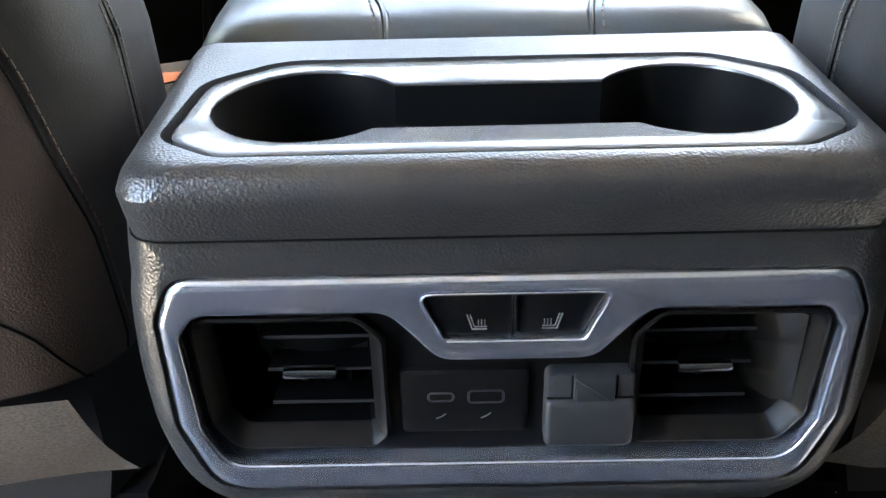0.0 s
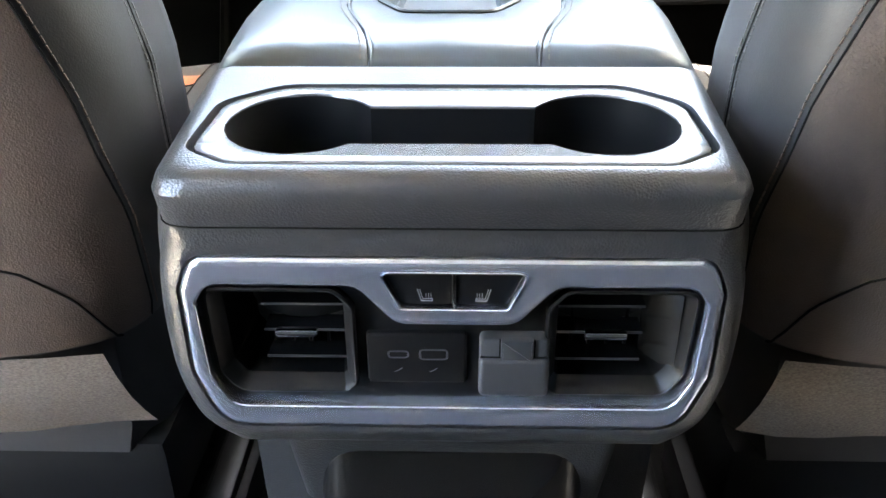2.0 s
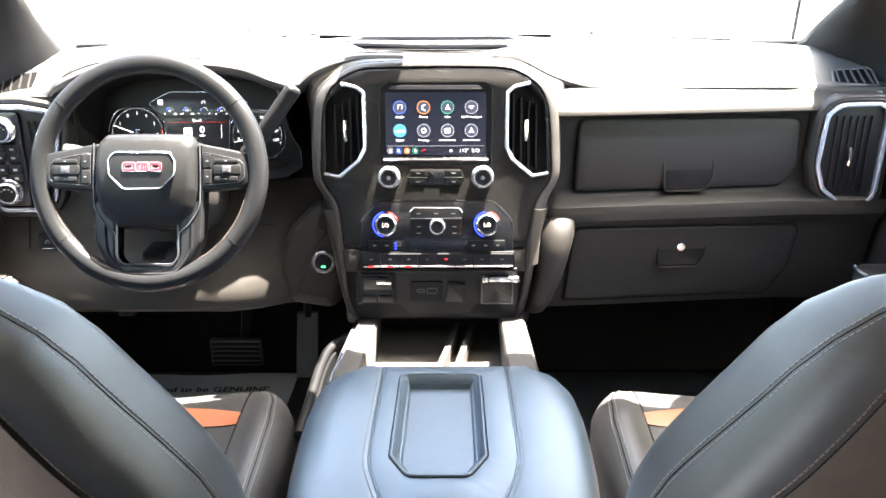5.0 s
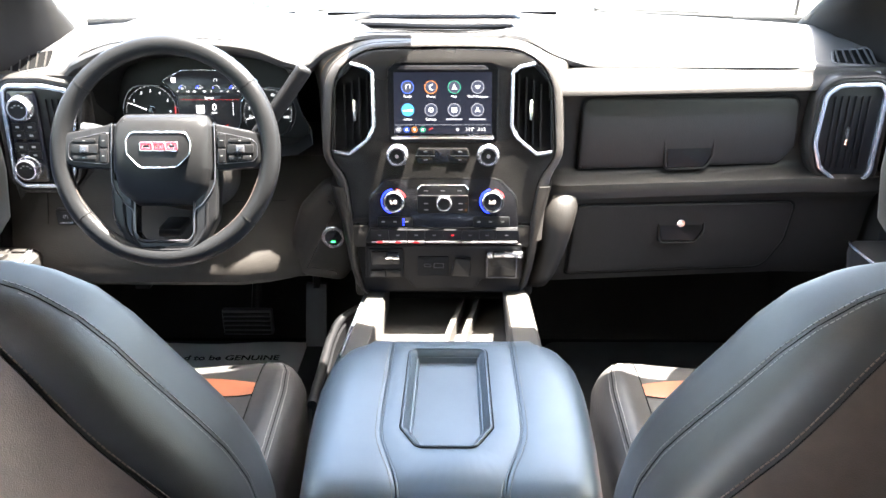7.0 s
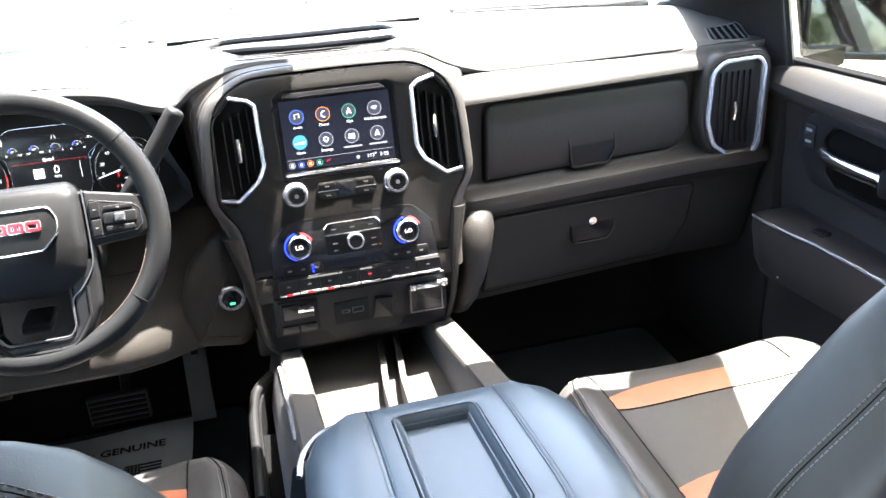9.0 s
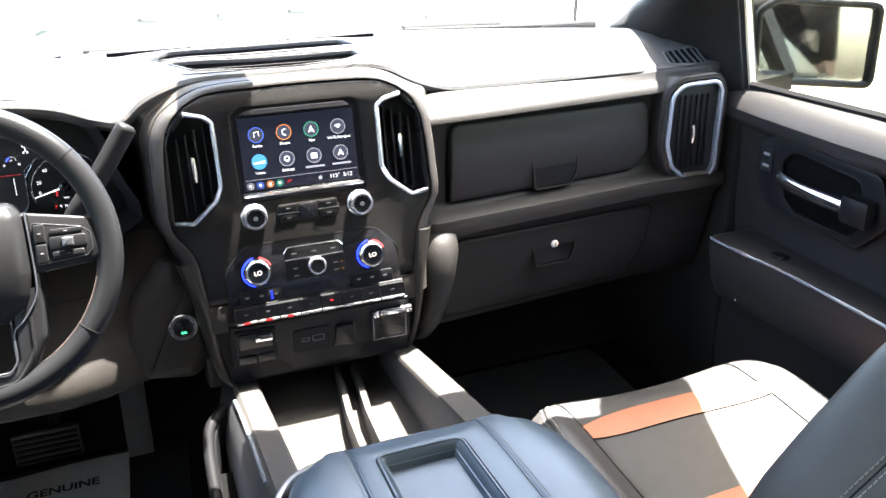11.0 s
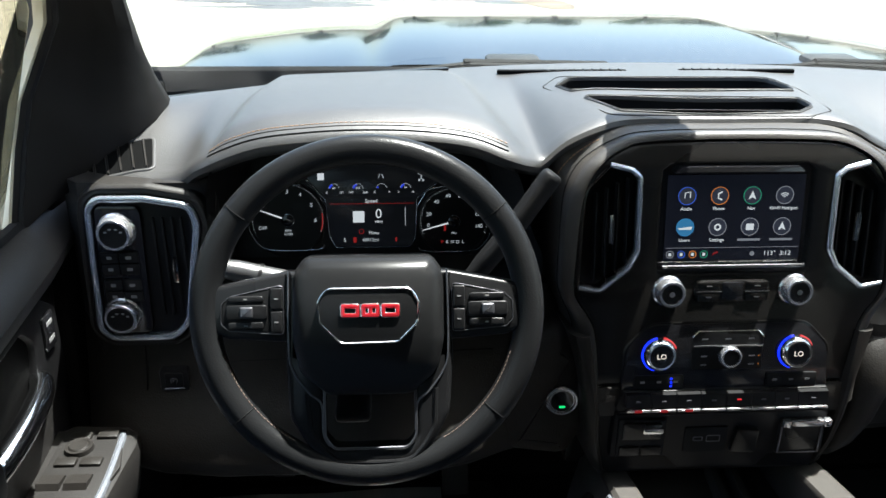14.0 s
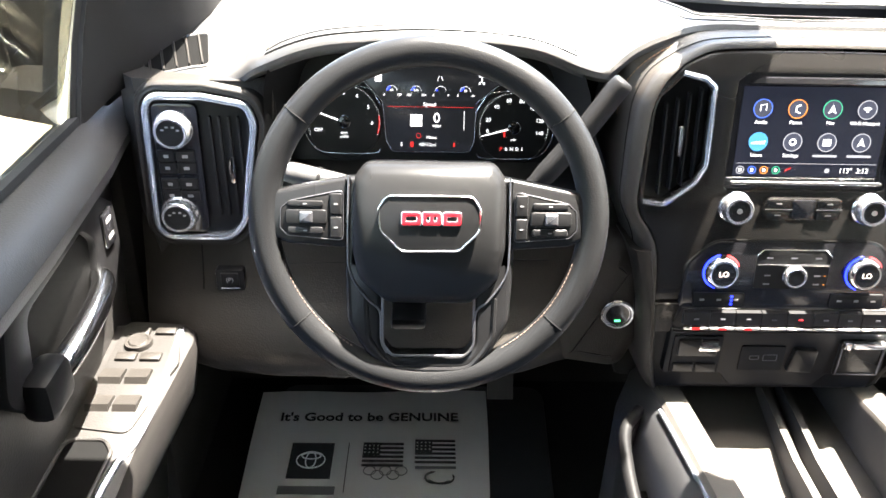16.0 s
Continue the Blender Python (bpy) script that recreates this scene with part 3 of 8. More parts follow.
for x0, y0 in ((-0.858, 1.105), (-0.826, 1.105), (-0.856, 1.055), (-0.824, 1.055)):
    bm = loft([[(x0 + d, y0, 0.521), (x0 + d, y0 + 0.005, 0.530), (x0 + d, y0 + 0.026, 0.5265), (x0 + d, y0 + 0.028, 0.521)] for d in (0, 0.001, 0.026, 0.027)])
    part("window_switch", bm, DASH, door_left, "power window rocker switch")
part("window_switch", box(0.808, 0.83, 1.08, 1.11, 0.538, 0.546, 0.003), GLOSS, door_right, "power window rocker switch")
cup_o = rounded([(-0.858, 0.80), (-0.808, 0.80), (-0.806, 0.99), (-0.818, 1.008), (-0.858, 1.008)], 0.012)
part("pull_cup", plate(grow(cup_o, 0.005), 0.514, 0.5240, bevel=0.003, holes=[cup_o]), DOOR, door_left, "pull cup behind the switches")
# cup floor lies shallow; its colour supplies the shade
part("pull_cup_floor", plate(cup_o, 0.515, 0.5206), RECESS_SHADE, door_left)


# ---- outside ----
GROUND = -0.60
ground = part("ground", plate([(-300, -300), (300, -300), (300, 300), (-300, 300)], GROUND - 0.3, GROUND), CONCRETE)
tagged(ground, "sun-bleached concrete lot around the truck", "ground", kind="structure")


ys_h = [1.93, 2.05, 2.25, 2.5, 2.75, 2.95, 3.04, 3.09, 3.10]
zc = [0.862, 0.870, 0.874, 0.868, 0.850, 0.822, 0.79, 0.70, 0.45]
rows = []
for y, z in zip(ys_h, zc):
    r = []
    for x in np.linspace(-1, 1, 81):
        X = x * (0.99 - 0.03 * max(0, y - 2.9) * 5)
        dome = 0.034 / (1 + math.exp((abs(X) - 0.44 - 0.03 * (3.0 - y)) * 70)) - 0.032
        edge = -0.10 * max(0, abs(X) - 0.55) ** 1.5 * 1.6 - (0.22 * max(0, (abs(X) - 0.90) / 0.1) ** 2)
        r.append((X, y - 0.10 * X * X * (y > 2.9), z + dome + edge))
    rows.append(r)
hood = thing("hood", "glossy dark blue truck hood with raised centre", "hood")
part("skin", loft(rows, caps=False, loop=False), PAINT, hood)
part("grille_cover", box(-0.95, 0.95, 2.86, 2.99, -0.1, 0.68, 0.03), GLOSS, hood)
cowl = thing("trim", "black plastic cowl below the windscreen", "cowl", kind="structure")
part("cowl_panel", loft([[(x, 1.74 - 0.26 * (x / 0.85) ** 2, 0.865), (x, 1.80 - 0.2 * (x / 0.85) ** 2, 0.873), (x, 1.96, 0.845 - 0.05 * (x / 0.9) ** 2), (x, 1.96, 0.8), (x, 1.74 - 0.26 * (x / 0.85) ** 2, 0.8)] for x in np.linspace(-0.9, 0.9, 19)]), COWL_LIT, cowl)
for x in (-0.19, 0.46):
    part("washer_nozzle", box(x - 0.055, x + 0.055, 1.93, 1.99, 0.85, 0.876, 0.012), COWL_LIT, cowl)
for x0, x1 in ((-0.62, 0.02), (0.05, 0.66)):
    wiper = thing("wiper", "black windscreen wiper lying along the cowl", "wiper", group="wipers")
    part("blade", tube([(x0, 1.70 - 0.1 * abs(x0), 0.886), ((x0 + x1) / 2, 1.81, 0.887), (x1, 1.79 - 0.08 * abs(x1), 0.884)], 0.005, seg=6), BLACK_SOFT, wiper)
    part("arm", tube([((x0 + x1) / 2, 1.81, 0.892), (x1 - 0.04, 1.88, 0.874)], 0.006, seg=6), BLACK_SOFT, wiper)
antenna = thing("antenna", "thin black radio mast on the fender", "antenna")
part("mast", tube([(0.93, 2.08, 0.74), (0.955, 2.04, 1.55)], [0.006, 0.002], seg=6), BLACK, antenna)
part("base", lathe([(0.016, 0.72), (0.014, 0.75), (0.006, 0.76)], Matrix.Translation((0.93, 2.08, 0.0)), 12), BLACK, antenna)
for sx in (-1, 1):
    fender = thing("fender", "dark blue truck front fender", "fender", group="fenders")
    part("skin", loft([[(sx * 0.93, y, 0.74), (sx * 0.985, y, 0.70), (sx * 1.0, y, 0.5), (sx * 1.0, y, -0.2), (sx * 0.9, y, -0.2)] for y in (1.45, 1.9, 2.5, 2.95)]), PAINT, fender)
    skin = thing("door_skin", "dark blue outer skin of the truck cab side", "cab side", group="cab sides")
    part("skin", loft([[(sx * 0.905, y, 0.79), (sx * 0.93, y, 0.78), (sx * 0.985, y, 0.6), (sx * 0.99, y, 0.1), (sx * 0.95, y, -0.2), (sx * 0.91, y, -0.2)] for y in ((-1.35, -0.4, 0.6, 1.46) if sx > 0 else (0.02, 0.3, 0.6, 1.46))]), PAINT, skin)
    # door mirror
    mir = thing("side_mirror", "black truck door mirror reflecting the lot", "side mirror", group="side mirrors")
    cx, cy, cz = (1.12, 1.40, 0.855) if sx > 0 else (-1.16, 1.40, 0.825)
    outl = rounded([(-0.125, -0.080), (0.125, -0.095), (0.13, 0.08), (-0.085, 0.095), (-0.125, 0.07)], 0.025, 5)
    if sx < 0:
        outl = [(-a, b) for a, b in reversed(outl)]
    M = Matrix.Translation((cx, cy, cz)) @ pose(0, 0, 0, 84.5 if sx > 0 else 90, 0, -25.2 if sx > 0 else 24)
    ctr = Vector((cx, cy, cz))
    face = [M @ Vector((x, y, 0.0)) for x, y in outl]
    bm = loft([[ctr + (p - ctr) * k + Vector((-sx * dx, dy, 0.0)) for p in face] for k, dx, dy in ((0.99, 0.0, 0.0), (1.03, 0.012, 0.02), (1.03, 0.026, 0.06), (0.96, 0.034, 0.10), (0.80, 0.034, 0.135), (0.55, 0.030, 0.155), (0.2, 0.025, 0.162))])
    part("shell", bm, BLACK, mir)
    part("rim", plate(outl, -0.01, 0.022, M, 0.006, holes=[grow(outl, -0.014)]), BLACK, mir)
    part("glass", plate(grow(outl, -0.010), 0.0, 0.004, M), SIDE_MIRROR, mir, "silvered mirror glass")
    part("arm", loft([[(sx * 0.90, 1.34, 0.80), (sx * 0.90, 1.46, 0.80), (sx * 0.90, 1.46, 0.75), (sx * 0.90, 1.34, 0.75)], [(cx - sx * 0.05, 1.39, 0.80), (cx - sx * 0.05, 1.47, 0.80), (cx - sx * 0.05, 1.47, 0.765), (cx - sx * 0.05, 1.39, 0.765)]]), BLACK_SOFT, mir)


bed = thing("truck_bed", "dark blue side of the truck's cargo bed", "truck bed")
part("bed_side", loft([[(0.93, y, 0.70), (0.985, y, 0.69), (1.0, y, 0.5), (1.0, y, 0.05), (0.96, y, -0.2), (0.90, y, -0.2)] for y in (-3.25, -2.4, -1.38)]), PAINT, bed)
part("bed_rail", loft([[(0.90, y, 0.70), (0.99, y, 0.70), (0.99, y, 0.725), (0.90, y, 0.725)] for y in (-3.25, -1.38)]), BLACK_SOFT, bed)
part("tail_lamp", box(0.93, 1.004, -3.28, -3.12, 0.30, 0.66, 0.02), RED, bed, "red tail lamp")
part("door_handle", tube([(0.992, -0.30, 0.60), (1.012, -0.32, 0.60), (1.012, -0.46, 0.60), (0.992, -0.48, 0.60)], 0.012, seg=8), CHROME, skin, "chrome outer door handle")
part("shut_line", box(0.984, 0.992, -0.012, -0.004, 0.0, 0.62, 0.0), SEAM, skin)

# ---- centre console ----
console = thing("center_console", "dark grained console with rear cup holders and padded lid", "center console")
CX = 0.022


def plan_ring(hw, y0, y1, z, r, cx=CX):
    pts = rounded([(cx - hw[0], y0), (cx + hw[0], y0), (cx + hw[1], y1), (cx - hw[1], y1)], [r, r, 0.004, 0.004], 6)
    return [(x, y, z) for x, y in pts]


# upper shell: a band with rounded rear corners, open above for the cup insert
cup_out = rounded([(CX - 0.108, 0.280), (CX + 0.108, 0.280), (CX + 0.134, 0.300), (CX + 0.134, 0.372), (CX + 0.102, 0.404), (CX - 0.102, 0.404), (CX - 0.134, 0.372), (CX - 0.134, 0.300)], [0.02, 0.02, 0.02, 0.03, 0.03, 0.03, 0.03, 0.02], 4)
band = [plan_ring((0.1435, 0.158), 0.262 + d, 0.440, z, r) for z, d, r in ((0.5372, 0.0105, 0.020), (0.548, 0.0065, 0.020), (0.556, 0.004, 0.020))]
bm = loft(band, caps=False)
rim = [rounded([(CX - 0.1435 + i, 0.266 + i), (CX + 0.1435 - i, 0.266 + i), (CX + 0.158 - i, 0.440), (CX - 0.158 + i, 0.440)], [0.020, 0.020, 0.004, 0.004], 6) for i in (0.0, 0.002, 0.006, 0.012)]
rim_z = (0.556, 0.5615, 0.5655, 0.567)
rings = [[(x, y, z) for x, y in r] for r, z in zip(rim, rim_z)]
loft(rings, caps=False, bm=bm)
outer = [bm.verts.new((x, y, 0.567)) for x, y in rim[-1]]
inner = [bm.verts.new((x, y, 0.567)) for x, y in cup_out]
fill(bm, [outer, inner], Matrix())
deep = [bm.verts.new((x, y, 0.560)) for x, y in cup_out]
for i in range(len(inner)):
    bm.faces.new((inner[i - 1], inner[i], deep[i], deep[i - 1]))
bmesh.ops.remove_doubles(bm, verts=bm.verts, dist=0.0002)
part("upper_shell", bm, CONSOLE, console, "grained upper shell")
part("parting_line", tube(plan_ring((0.1437, 0.1582), 0.2722, 0.440, 0.5370, 0.020), 0.0005, closed=True, seg=5), SEAM, console)

# cup insert: one dumb-bell opening with two round wells
ins = grow(cup_out, -0.0035)
CY, RX, RY = 0.342, 0.0405, 0.0455
bell = []
for cx, a0, a1 in ((CX + 0.081, -136, 149), (CX - 0.081, 31, 316)):
    for k in range(25):
        a = radians(a0 + (a1 - a0) * k / 24)
        bell.append((cx + RX * math.cos(a), CY + RY * math.sin(a)))
part("cup_insert", plate(ins, 0.556, 0.5665, bevel=0.002, holes=[bell]), CUP_TRIM, console, "smooth silvery-grey cup holder trim")
bm = bmesh.new()
w0 = [bm.verts.new((x, y, 0.565)) for x, y in bell]
w1 = [bm.verts.new((x, y, 0.468)) for x, y in grow(bell, -0.003)]
for i in range(len(w0)):
    bm.faces.new((w0[i - 1], w0[i], w1[i], w1[i - 1]))
bm.faces.new(w1)
part("cup_well", bm, BLACK, console)
part("well_bridge", plate(rounded([(CX - 0.05, 0.308), (CX + 0.05, 0.308), (CX + 0.05, 0.368), (CX - 0.05, 0.368)], 0.002), 0.468, 0.540, bevel=0.004), STACK, console)
for s in (-1, 1):
    part("cup_finger", box(CX + s * 0.052 - 0.006, CX + s * 0.052 + 0.006, 0.300, 0.310, 0.515, 0.552, 0.003), BLACK_SOFT, console)

# lower core and rear bezel
core = []
for z, hw, y0 in ((0.464, 0.143, 0.330), (0.44, 0.146, 0.330), (0.415, 0.138, 0.325), (0.39, 0.118, 0.300), (0.375, 0.105, 0.31), (0.30, 0.10, 0.33)):
    core.append(plan_ring((hw, hw + 0.014), y0, 0.80, z, 0.012))
part("lower_core", loft(core), CONSOLE, console)
for s in (-1, 1):
    part("side_panel", loft([[(CX + s * 0.165, y, 0.52), (CX + s * 0.17, y, 0.40), (CX + s * 0.16, y, 0.10), (CX + s * 0.11, y, 0.10), (CX + s * 0.11, y, 0.52)] for y in (0.45, 0.60, 0.79)]), CONSOLE, console)
    part("side_panel", loft([[(CX + s * 0.165, y, 0.37), (CX + s * 0.16, y, 0.10), (CX + s * 0.11, y, 0.10), (CX + s * 0.11, y, 0.37)] for y in (0.79, 0.95, 1.15)]), CONSOLE, console)
chrome_out = rounded([(CX - 0.131, 0.519), (CX - 0.139, 0.500), (CX - 0.139, 0.448), (CX - 0.126, 0.411), (CX + 0.126, 0.411), (CX + 0.139, 0.448), (CX + 0.139, 0.500), (CX + 0.131, 0.519)], [0.012, 0.01, 0.01, 0.022, 0.022, 0.01, 0.01, 0.012], 5)
chrome_out.reverse()


def resample(pts, n):
    """n points evenly along a closed outline, starting above its middle."""
    c = [Vector(p) for p in pts]
    k = max(range(len(c)), key=lambda i: (round(c[i].y, 3), c[i].x))
    c = c[k:] + c[:k] + [c[k]]
    d = [0.0]
    for p, q in zip(c, c[1:]):
        d.append(d[-1] + (q - p).length)
    s = np.linspace(0, d[-1], n, endpoint=False)
    return list(zip(np.interp(s, d, [p.x for p in c]), np.interp(s, d, [p.y for p in c])))


BEZEL = [(0.1480, 0.5365), (0.1530, 0.512), (0.1560, 0.483), (0.1558, 0.457), (0.1530, 0.430), (0.1440, 0.405), (0.124, 0.386)]
half = spline(BEZEL, 26)
bezel_out = [(CX + x, z) for x, z in half] + [(CX - x, z) for x, z in reversed(half)]
rings = []
inner_ring = resample(grow(chrome_out, 0.0008), 220)
outer_ring = resample(bezel_out, 220)
for y, f, q in ((0.44, 0.0, -0.085), (0.310, 0.0, -0.040), (0.296, 0.06, 0.0), (0.286, 0.22, 0.0), (0.2795, 0.5, 0.0), (0.2762, 0.82, 0.0), (0.2755, 0.97, 0.0), (0.2758, 1.0, 0.0), (0.284, 1.0, 0.0)):
    ring = []
    for (a, b), (c, d) in zip(outer_ring, inner_ring):
        g = max(0.0, (f - 0.6) / 0.4) if b > 0.53 else f
        z = b * (1 - g) + d * g
        ring.append((CX + ((a - CX) * (1 - f) + (c - CX) * f) * (1 - q * min(max((b - 0.43) / 0.1, 0), 1)), y - 0.0028 * min(max((z - 0.52) / 0.016, 0), 1) * (f > 0.3), z))
    rings.append(ring)
bm = loft(rings, caps=False)
inside = []
for f in bm.faces:
    c = f.calc_center_median()
    if c.y > 0.302 and c.z > 0.528 and abs(c.x - CX) < 0.128:
        inside.append(f)
bmesh.ops.delete(bm, geom=inside, context="FACES")
part("rear_bezel", bm, CONSOLE, console, "grained rear bezel")
chrome_in = rounded([(CX - 0.124, 0.503), (CX - 0.048, 0.503), (CX - 0.028, 0.480), (CX + 0.034, 0.480), (CX + 0.054, 0.503), (CX + 0.124, 0.503), (CX + 0.131, 0.492), (CX + 0.129, 0.446), (CX + 0.120, 0.426), (CX - 0.120, 0.426), (CX - 0.129, 0.446), (CX - 0.131, 0.492)], [0.01, 0.014, 0.014, 0.014, 0.014, 0.01, 0.006, 0.01, 0.014, 0.014, 0.01, 0.006], 4)
chrome_in.reverse()
button_hole = rounded([(CX - 0.036, 0.5115), (CX + 0.040, 0.5115), (CX + 0.030, 0.4895), (CX - 0.026, 0.4895)], 0.004, 4)
button_hole.reverse()
part("chrome_frame", plate(chrome_out, -0.012, 0.002, rear(0.2760), 0.0048, holes=[chrome_in, button_hole], seg=5, hole_bevel=0.0015), SATIN, console, "satin blue-silver trim frame")
vent_l = rounded([(CX - 0.128, 0.499), (CX - 0.060, 0.499), (CX - 0.050, 0.488), (CX - 0.050, 0.438), (CX - 0.056, 0.432), (CX - 0.116, 0.432), (CX - 0.126, 0.446)], [0.008, 0.012, 0.008, 0.006, 0.006, 0.012, 0.01], 4)
vent_r = [(2 * CX - x, z) for x, z in reversed(vent_l)]
vent_l.reverse()
vent_r.reverse()
part("rear_panel", plate(grow(chrome_in, 0.006), -0.02, -0.004, rear(0.2800), 0.0, holes=[vent_l, vent_r]), BLACK, console, "black plastic vent panel")
for s, vo in ((-1, vent_l), (1, vent_r)):
    bm = loft([[rear(y) @ Vector((x, z, 0)) for x, z in o] for y, o in ((0.2820, vo), (0.2788, vo), (0.2783, grow(vo, -0.0012)), (0.2800, grow(vo, -0.0030)), (0.2880, grow(vo, -0.0070)))], caps=False)
    V = part("air_vent", bm, BLACK, console, "rear air vent with chrome tab")
    cx = CX + s * 0.089
    # throat
    # throat, blackened for the shade inside
    bm = bmesh.new()
    vi = grow(vo, -0.0068)
    M = rear(0.2800)
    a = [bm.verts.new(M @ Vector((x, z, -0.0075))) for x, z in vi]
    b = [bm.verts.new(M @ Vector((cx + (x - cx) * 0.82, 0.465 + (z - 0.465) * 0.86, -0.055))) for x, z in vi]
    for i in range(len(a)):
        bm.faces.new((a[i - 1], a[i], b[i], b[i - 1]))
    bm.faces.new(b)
    part("throat", bm, RECESS_SHADE, V)
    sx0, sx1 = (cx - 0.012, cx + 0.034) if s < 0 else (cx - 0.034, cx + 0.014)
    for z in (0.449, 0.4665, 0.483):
        part("slat", box(sx0, sx1, 0.2895, 0.3035, z - 0.0006, z + 0.0006, 0), RECESS_SHADE, V)
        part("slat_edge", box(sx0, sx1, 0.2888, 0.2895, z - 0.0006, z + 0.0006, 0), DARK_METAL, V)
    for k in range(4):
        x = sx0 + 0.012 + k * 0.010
        part("slat", box(x - 0.0008, x + 0.0008, 0.3025, 0.305, 0.441, 0.492, 0), RECESS_SHADE, V)
    if s > 0:
        part("side_wall", loft([[(cx + 0.016, 0.306, z0), (cx + 0.032, 0.284, z0), (cx + 0.034, 0.286, z0), (cx + 0.018, 0.308, z0)] for z0 in (0.444, 0.492)]), STACK, V)
    tx = cx + (0.006 if s < 0 else -0.006)
    part("vent_tab", box(tx - 0.0115, tx + 0.0115, 0.2845, 0.2895, 0.4642, 0.4688, 0.0014), CHROME, V, "small chrome vent tab")
# heated seat buttons
for s in (-1, 1):
    ox = CX + 0.002
    if s < 0:
        o = [(ox - 0.0365, 0.5105), (ox - 0.0007, 0.5105), (ox - 0.0007, 0.4905), (ox - 0.0275, 0.4905)]
    else:
        o = [(ox + 0.0007, 0.5105), (ox + 0.0365, 0.5105), (ox + 0.0275, 0.4905), (ox + 0.0007, 0.4905)]
    o = rounded(o, 0.002, 3)
    o.reverse()
    B = part("seat_heat_button", plate(o, -0.01, -0.001, rear(0.2760), 0.0015), BLACK, console, "black heated seat button")
    bx, bz, m = ox + s * 0.0145, 0.4965, -s
    y = 0.2763
    bm = tube([(bx - m * 0.0042, y, bz + 0.0040), (bx - m * 0.0022, y, bz - 0.0028), (bx + m * 0.0036, y, bz - 0.0028)], 0.00038, seg=4)
    tube([(bx - m * 0.0030, y, bz + 0.0040), (bx - m * 0.0014, y, bz - 0.0016), (bx + m * 0.0036, y, bz - 0.0016)], 0.0003, seg=4, bm=bm)
    for k in range(3):
        tube([(bx + m * (0.0002 + k * 0.0013), y, bz - 0.001), (bx + m * (0.0002 + k * 0.0013), y, bz + 0.0016)], 0.00028, seg=4, bm=bm)
    part("seat_symbol", bm, WHITE_MARK, B)
part("button_divider", box(CX + 0.0015, CX + 0.0025, 0.2750, 0.2815, 0.491, 0.5105, 0.0003), CHROME, console)
rim3 = [(x, 0.2737, z) for x, z in grow(button_hole, 0.0)]
part("button_rim", tube(rim3, 0.0006, closed=True, seg=6), SATIN, console)
# charging sockets and the covered outlet
usb = part("usb_panel", plate(list(reversed(rect(CX - 0.045, 0.437, CX + 0.009, 0.4705, 0.003))), -0.008, 0.001, rear(0.2820), 0.002), BLACK, console, "black panel with two charging sockets")
for x, w, h, n in ((CX - 0.028, 0.0048, 0.0016, "usb_c_socket"), (CX - 0.009, 0.0068, 0.0026, "usb_a_socket")):
    o = list(reversed(rect(x - w, 0.4565 - h, x + w, 0.4565 + h, min(h * 0.9, 0.0014))))
    part(n, plate(grow(o, 0.001), -0.003, 0.0014, rear(0.2820), 0.0004, holes=[o]), DARK_METAL, usb)
    part("socket_tongue", plate(grow(o, -0.0006), -0.003, 0.0006, rear(0.2820)), BLACK, usb)
    part("usb_mark", tube([(x - 0.0022, 0.2808, 0.4452), (x, 0.2808, 0.4462), (x + 0.002, 0.2808, 0.4478)], 0.0003, seg=4), INK_GREY, usb)
cap = part("outlet_cover", plate(list(reversed(rect(CX + 0.0155, 0.4345, CX + 0.0525, 0.4705, 0.004))), -0.008, 0.006, rear(0.2820), 0.003), COVER, console, "grey hinged outlet cover")
flap = part("outlet_flap", plate(list(reversed(rect(CX + 0.0152, 0.4340, CX + 0.0528, 0.4590, 0.004))), 0.002, 0.0088, rear(0.2820), 0.0028, seg=3), COVER, cap, "grey lift-up flap")
part("hinge_tab", plate(list(reversed(rect(CX + 0.0268, 0.4565, CX + 0.0438, 0.4702, 0.001))), 0.002, 0.0078, rear(0.2820), 0.0010), COVER, flap)
for x in (0.0262, 0.0444):
    part("hinge_gap", box(CX + x - 0.0004, CX + x + 0.0004, 0.2755, 0.2765, 0.4592, 0.4700, 0), SEAM, flap)
part("hinge_gap", box(CX + 0.0160, CX + 0.0520, 0.2752, 0.2762, 0.4588, 0.4594, 0), SEAM, flap)
part("tunnel_cover", loft([plan_ring((0.085, 0.10), 0.30 + d, 0.60, z, 0.03) for z, d in ((0.378, 0.02), (0.30, 0.0), (0.10, -0.02))]), STACK, console, "smooth grey tunnel cover below the console")

# padded lid
LY = [0.4455, 0.4475, 0.451, 0.457, 0.466, 0.480, 0.50, 0.56, 0.62, 0.68, 0.735, 0.775, 0.800, 0.813, 0.818]
LW = [0.156, 0.158, 0.160, 0.162, 0.1635, 0.165, 0.166, 0.170, 0.172, 0.172, 0.168, 0.155, 0.135, 0.115, 0.10]
LZ = [0.553, 0.5605, 0.5672, 0.5722, 0.5755, 0.5778, 0.579, 0.580, 0.579, 0.5775, 0.575, 0.571, 0.565, 0.557, 0.548]
SEAM_Y = [0.44, 0.462, 0.490, 0.520, 0.545, 0.568, 0.60, 0.68, 0.80, 0.83]
SEAM_X = [0.055, 0.056, 0.0615, 0.0715, 0.079, 0.0825, 0.083, 0.082, 0.081, 0.081]
rings = []
for y, w, z in zip(LY, LW, LZ):
    w2 = w - 0.004
    rings.append([(CX - w2, y, 0.530), (CX - w2, y, z - 0.045), (CX - w2 + 0.03, y, z - 0.04), (CX + w2 - 0.03, y, z - 0.04), (CX + w2, y, z - 0.045), (CX + w2, y, 0.530)])
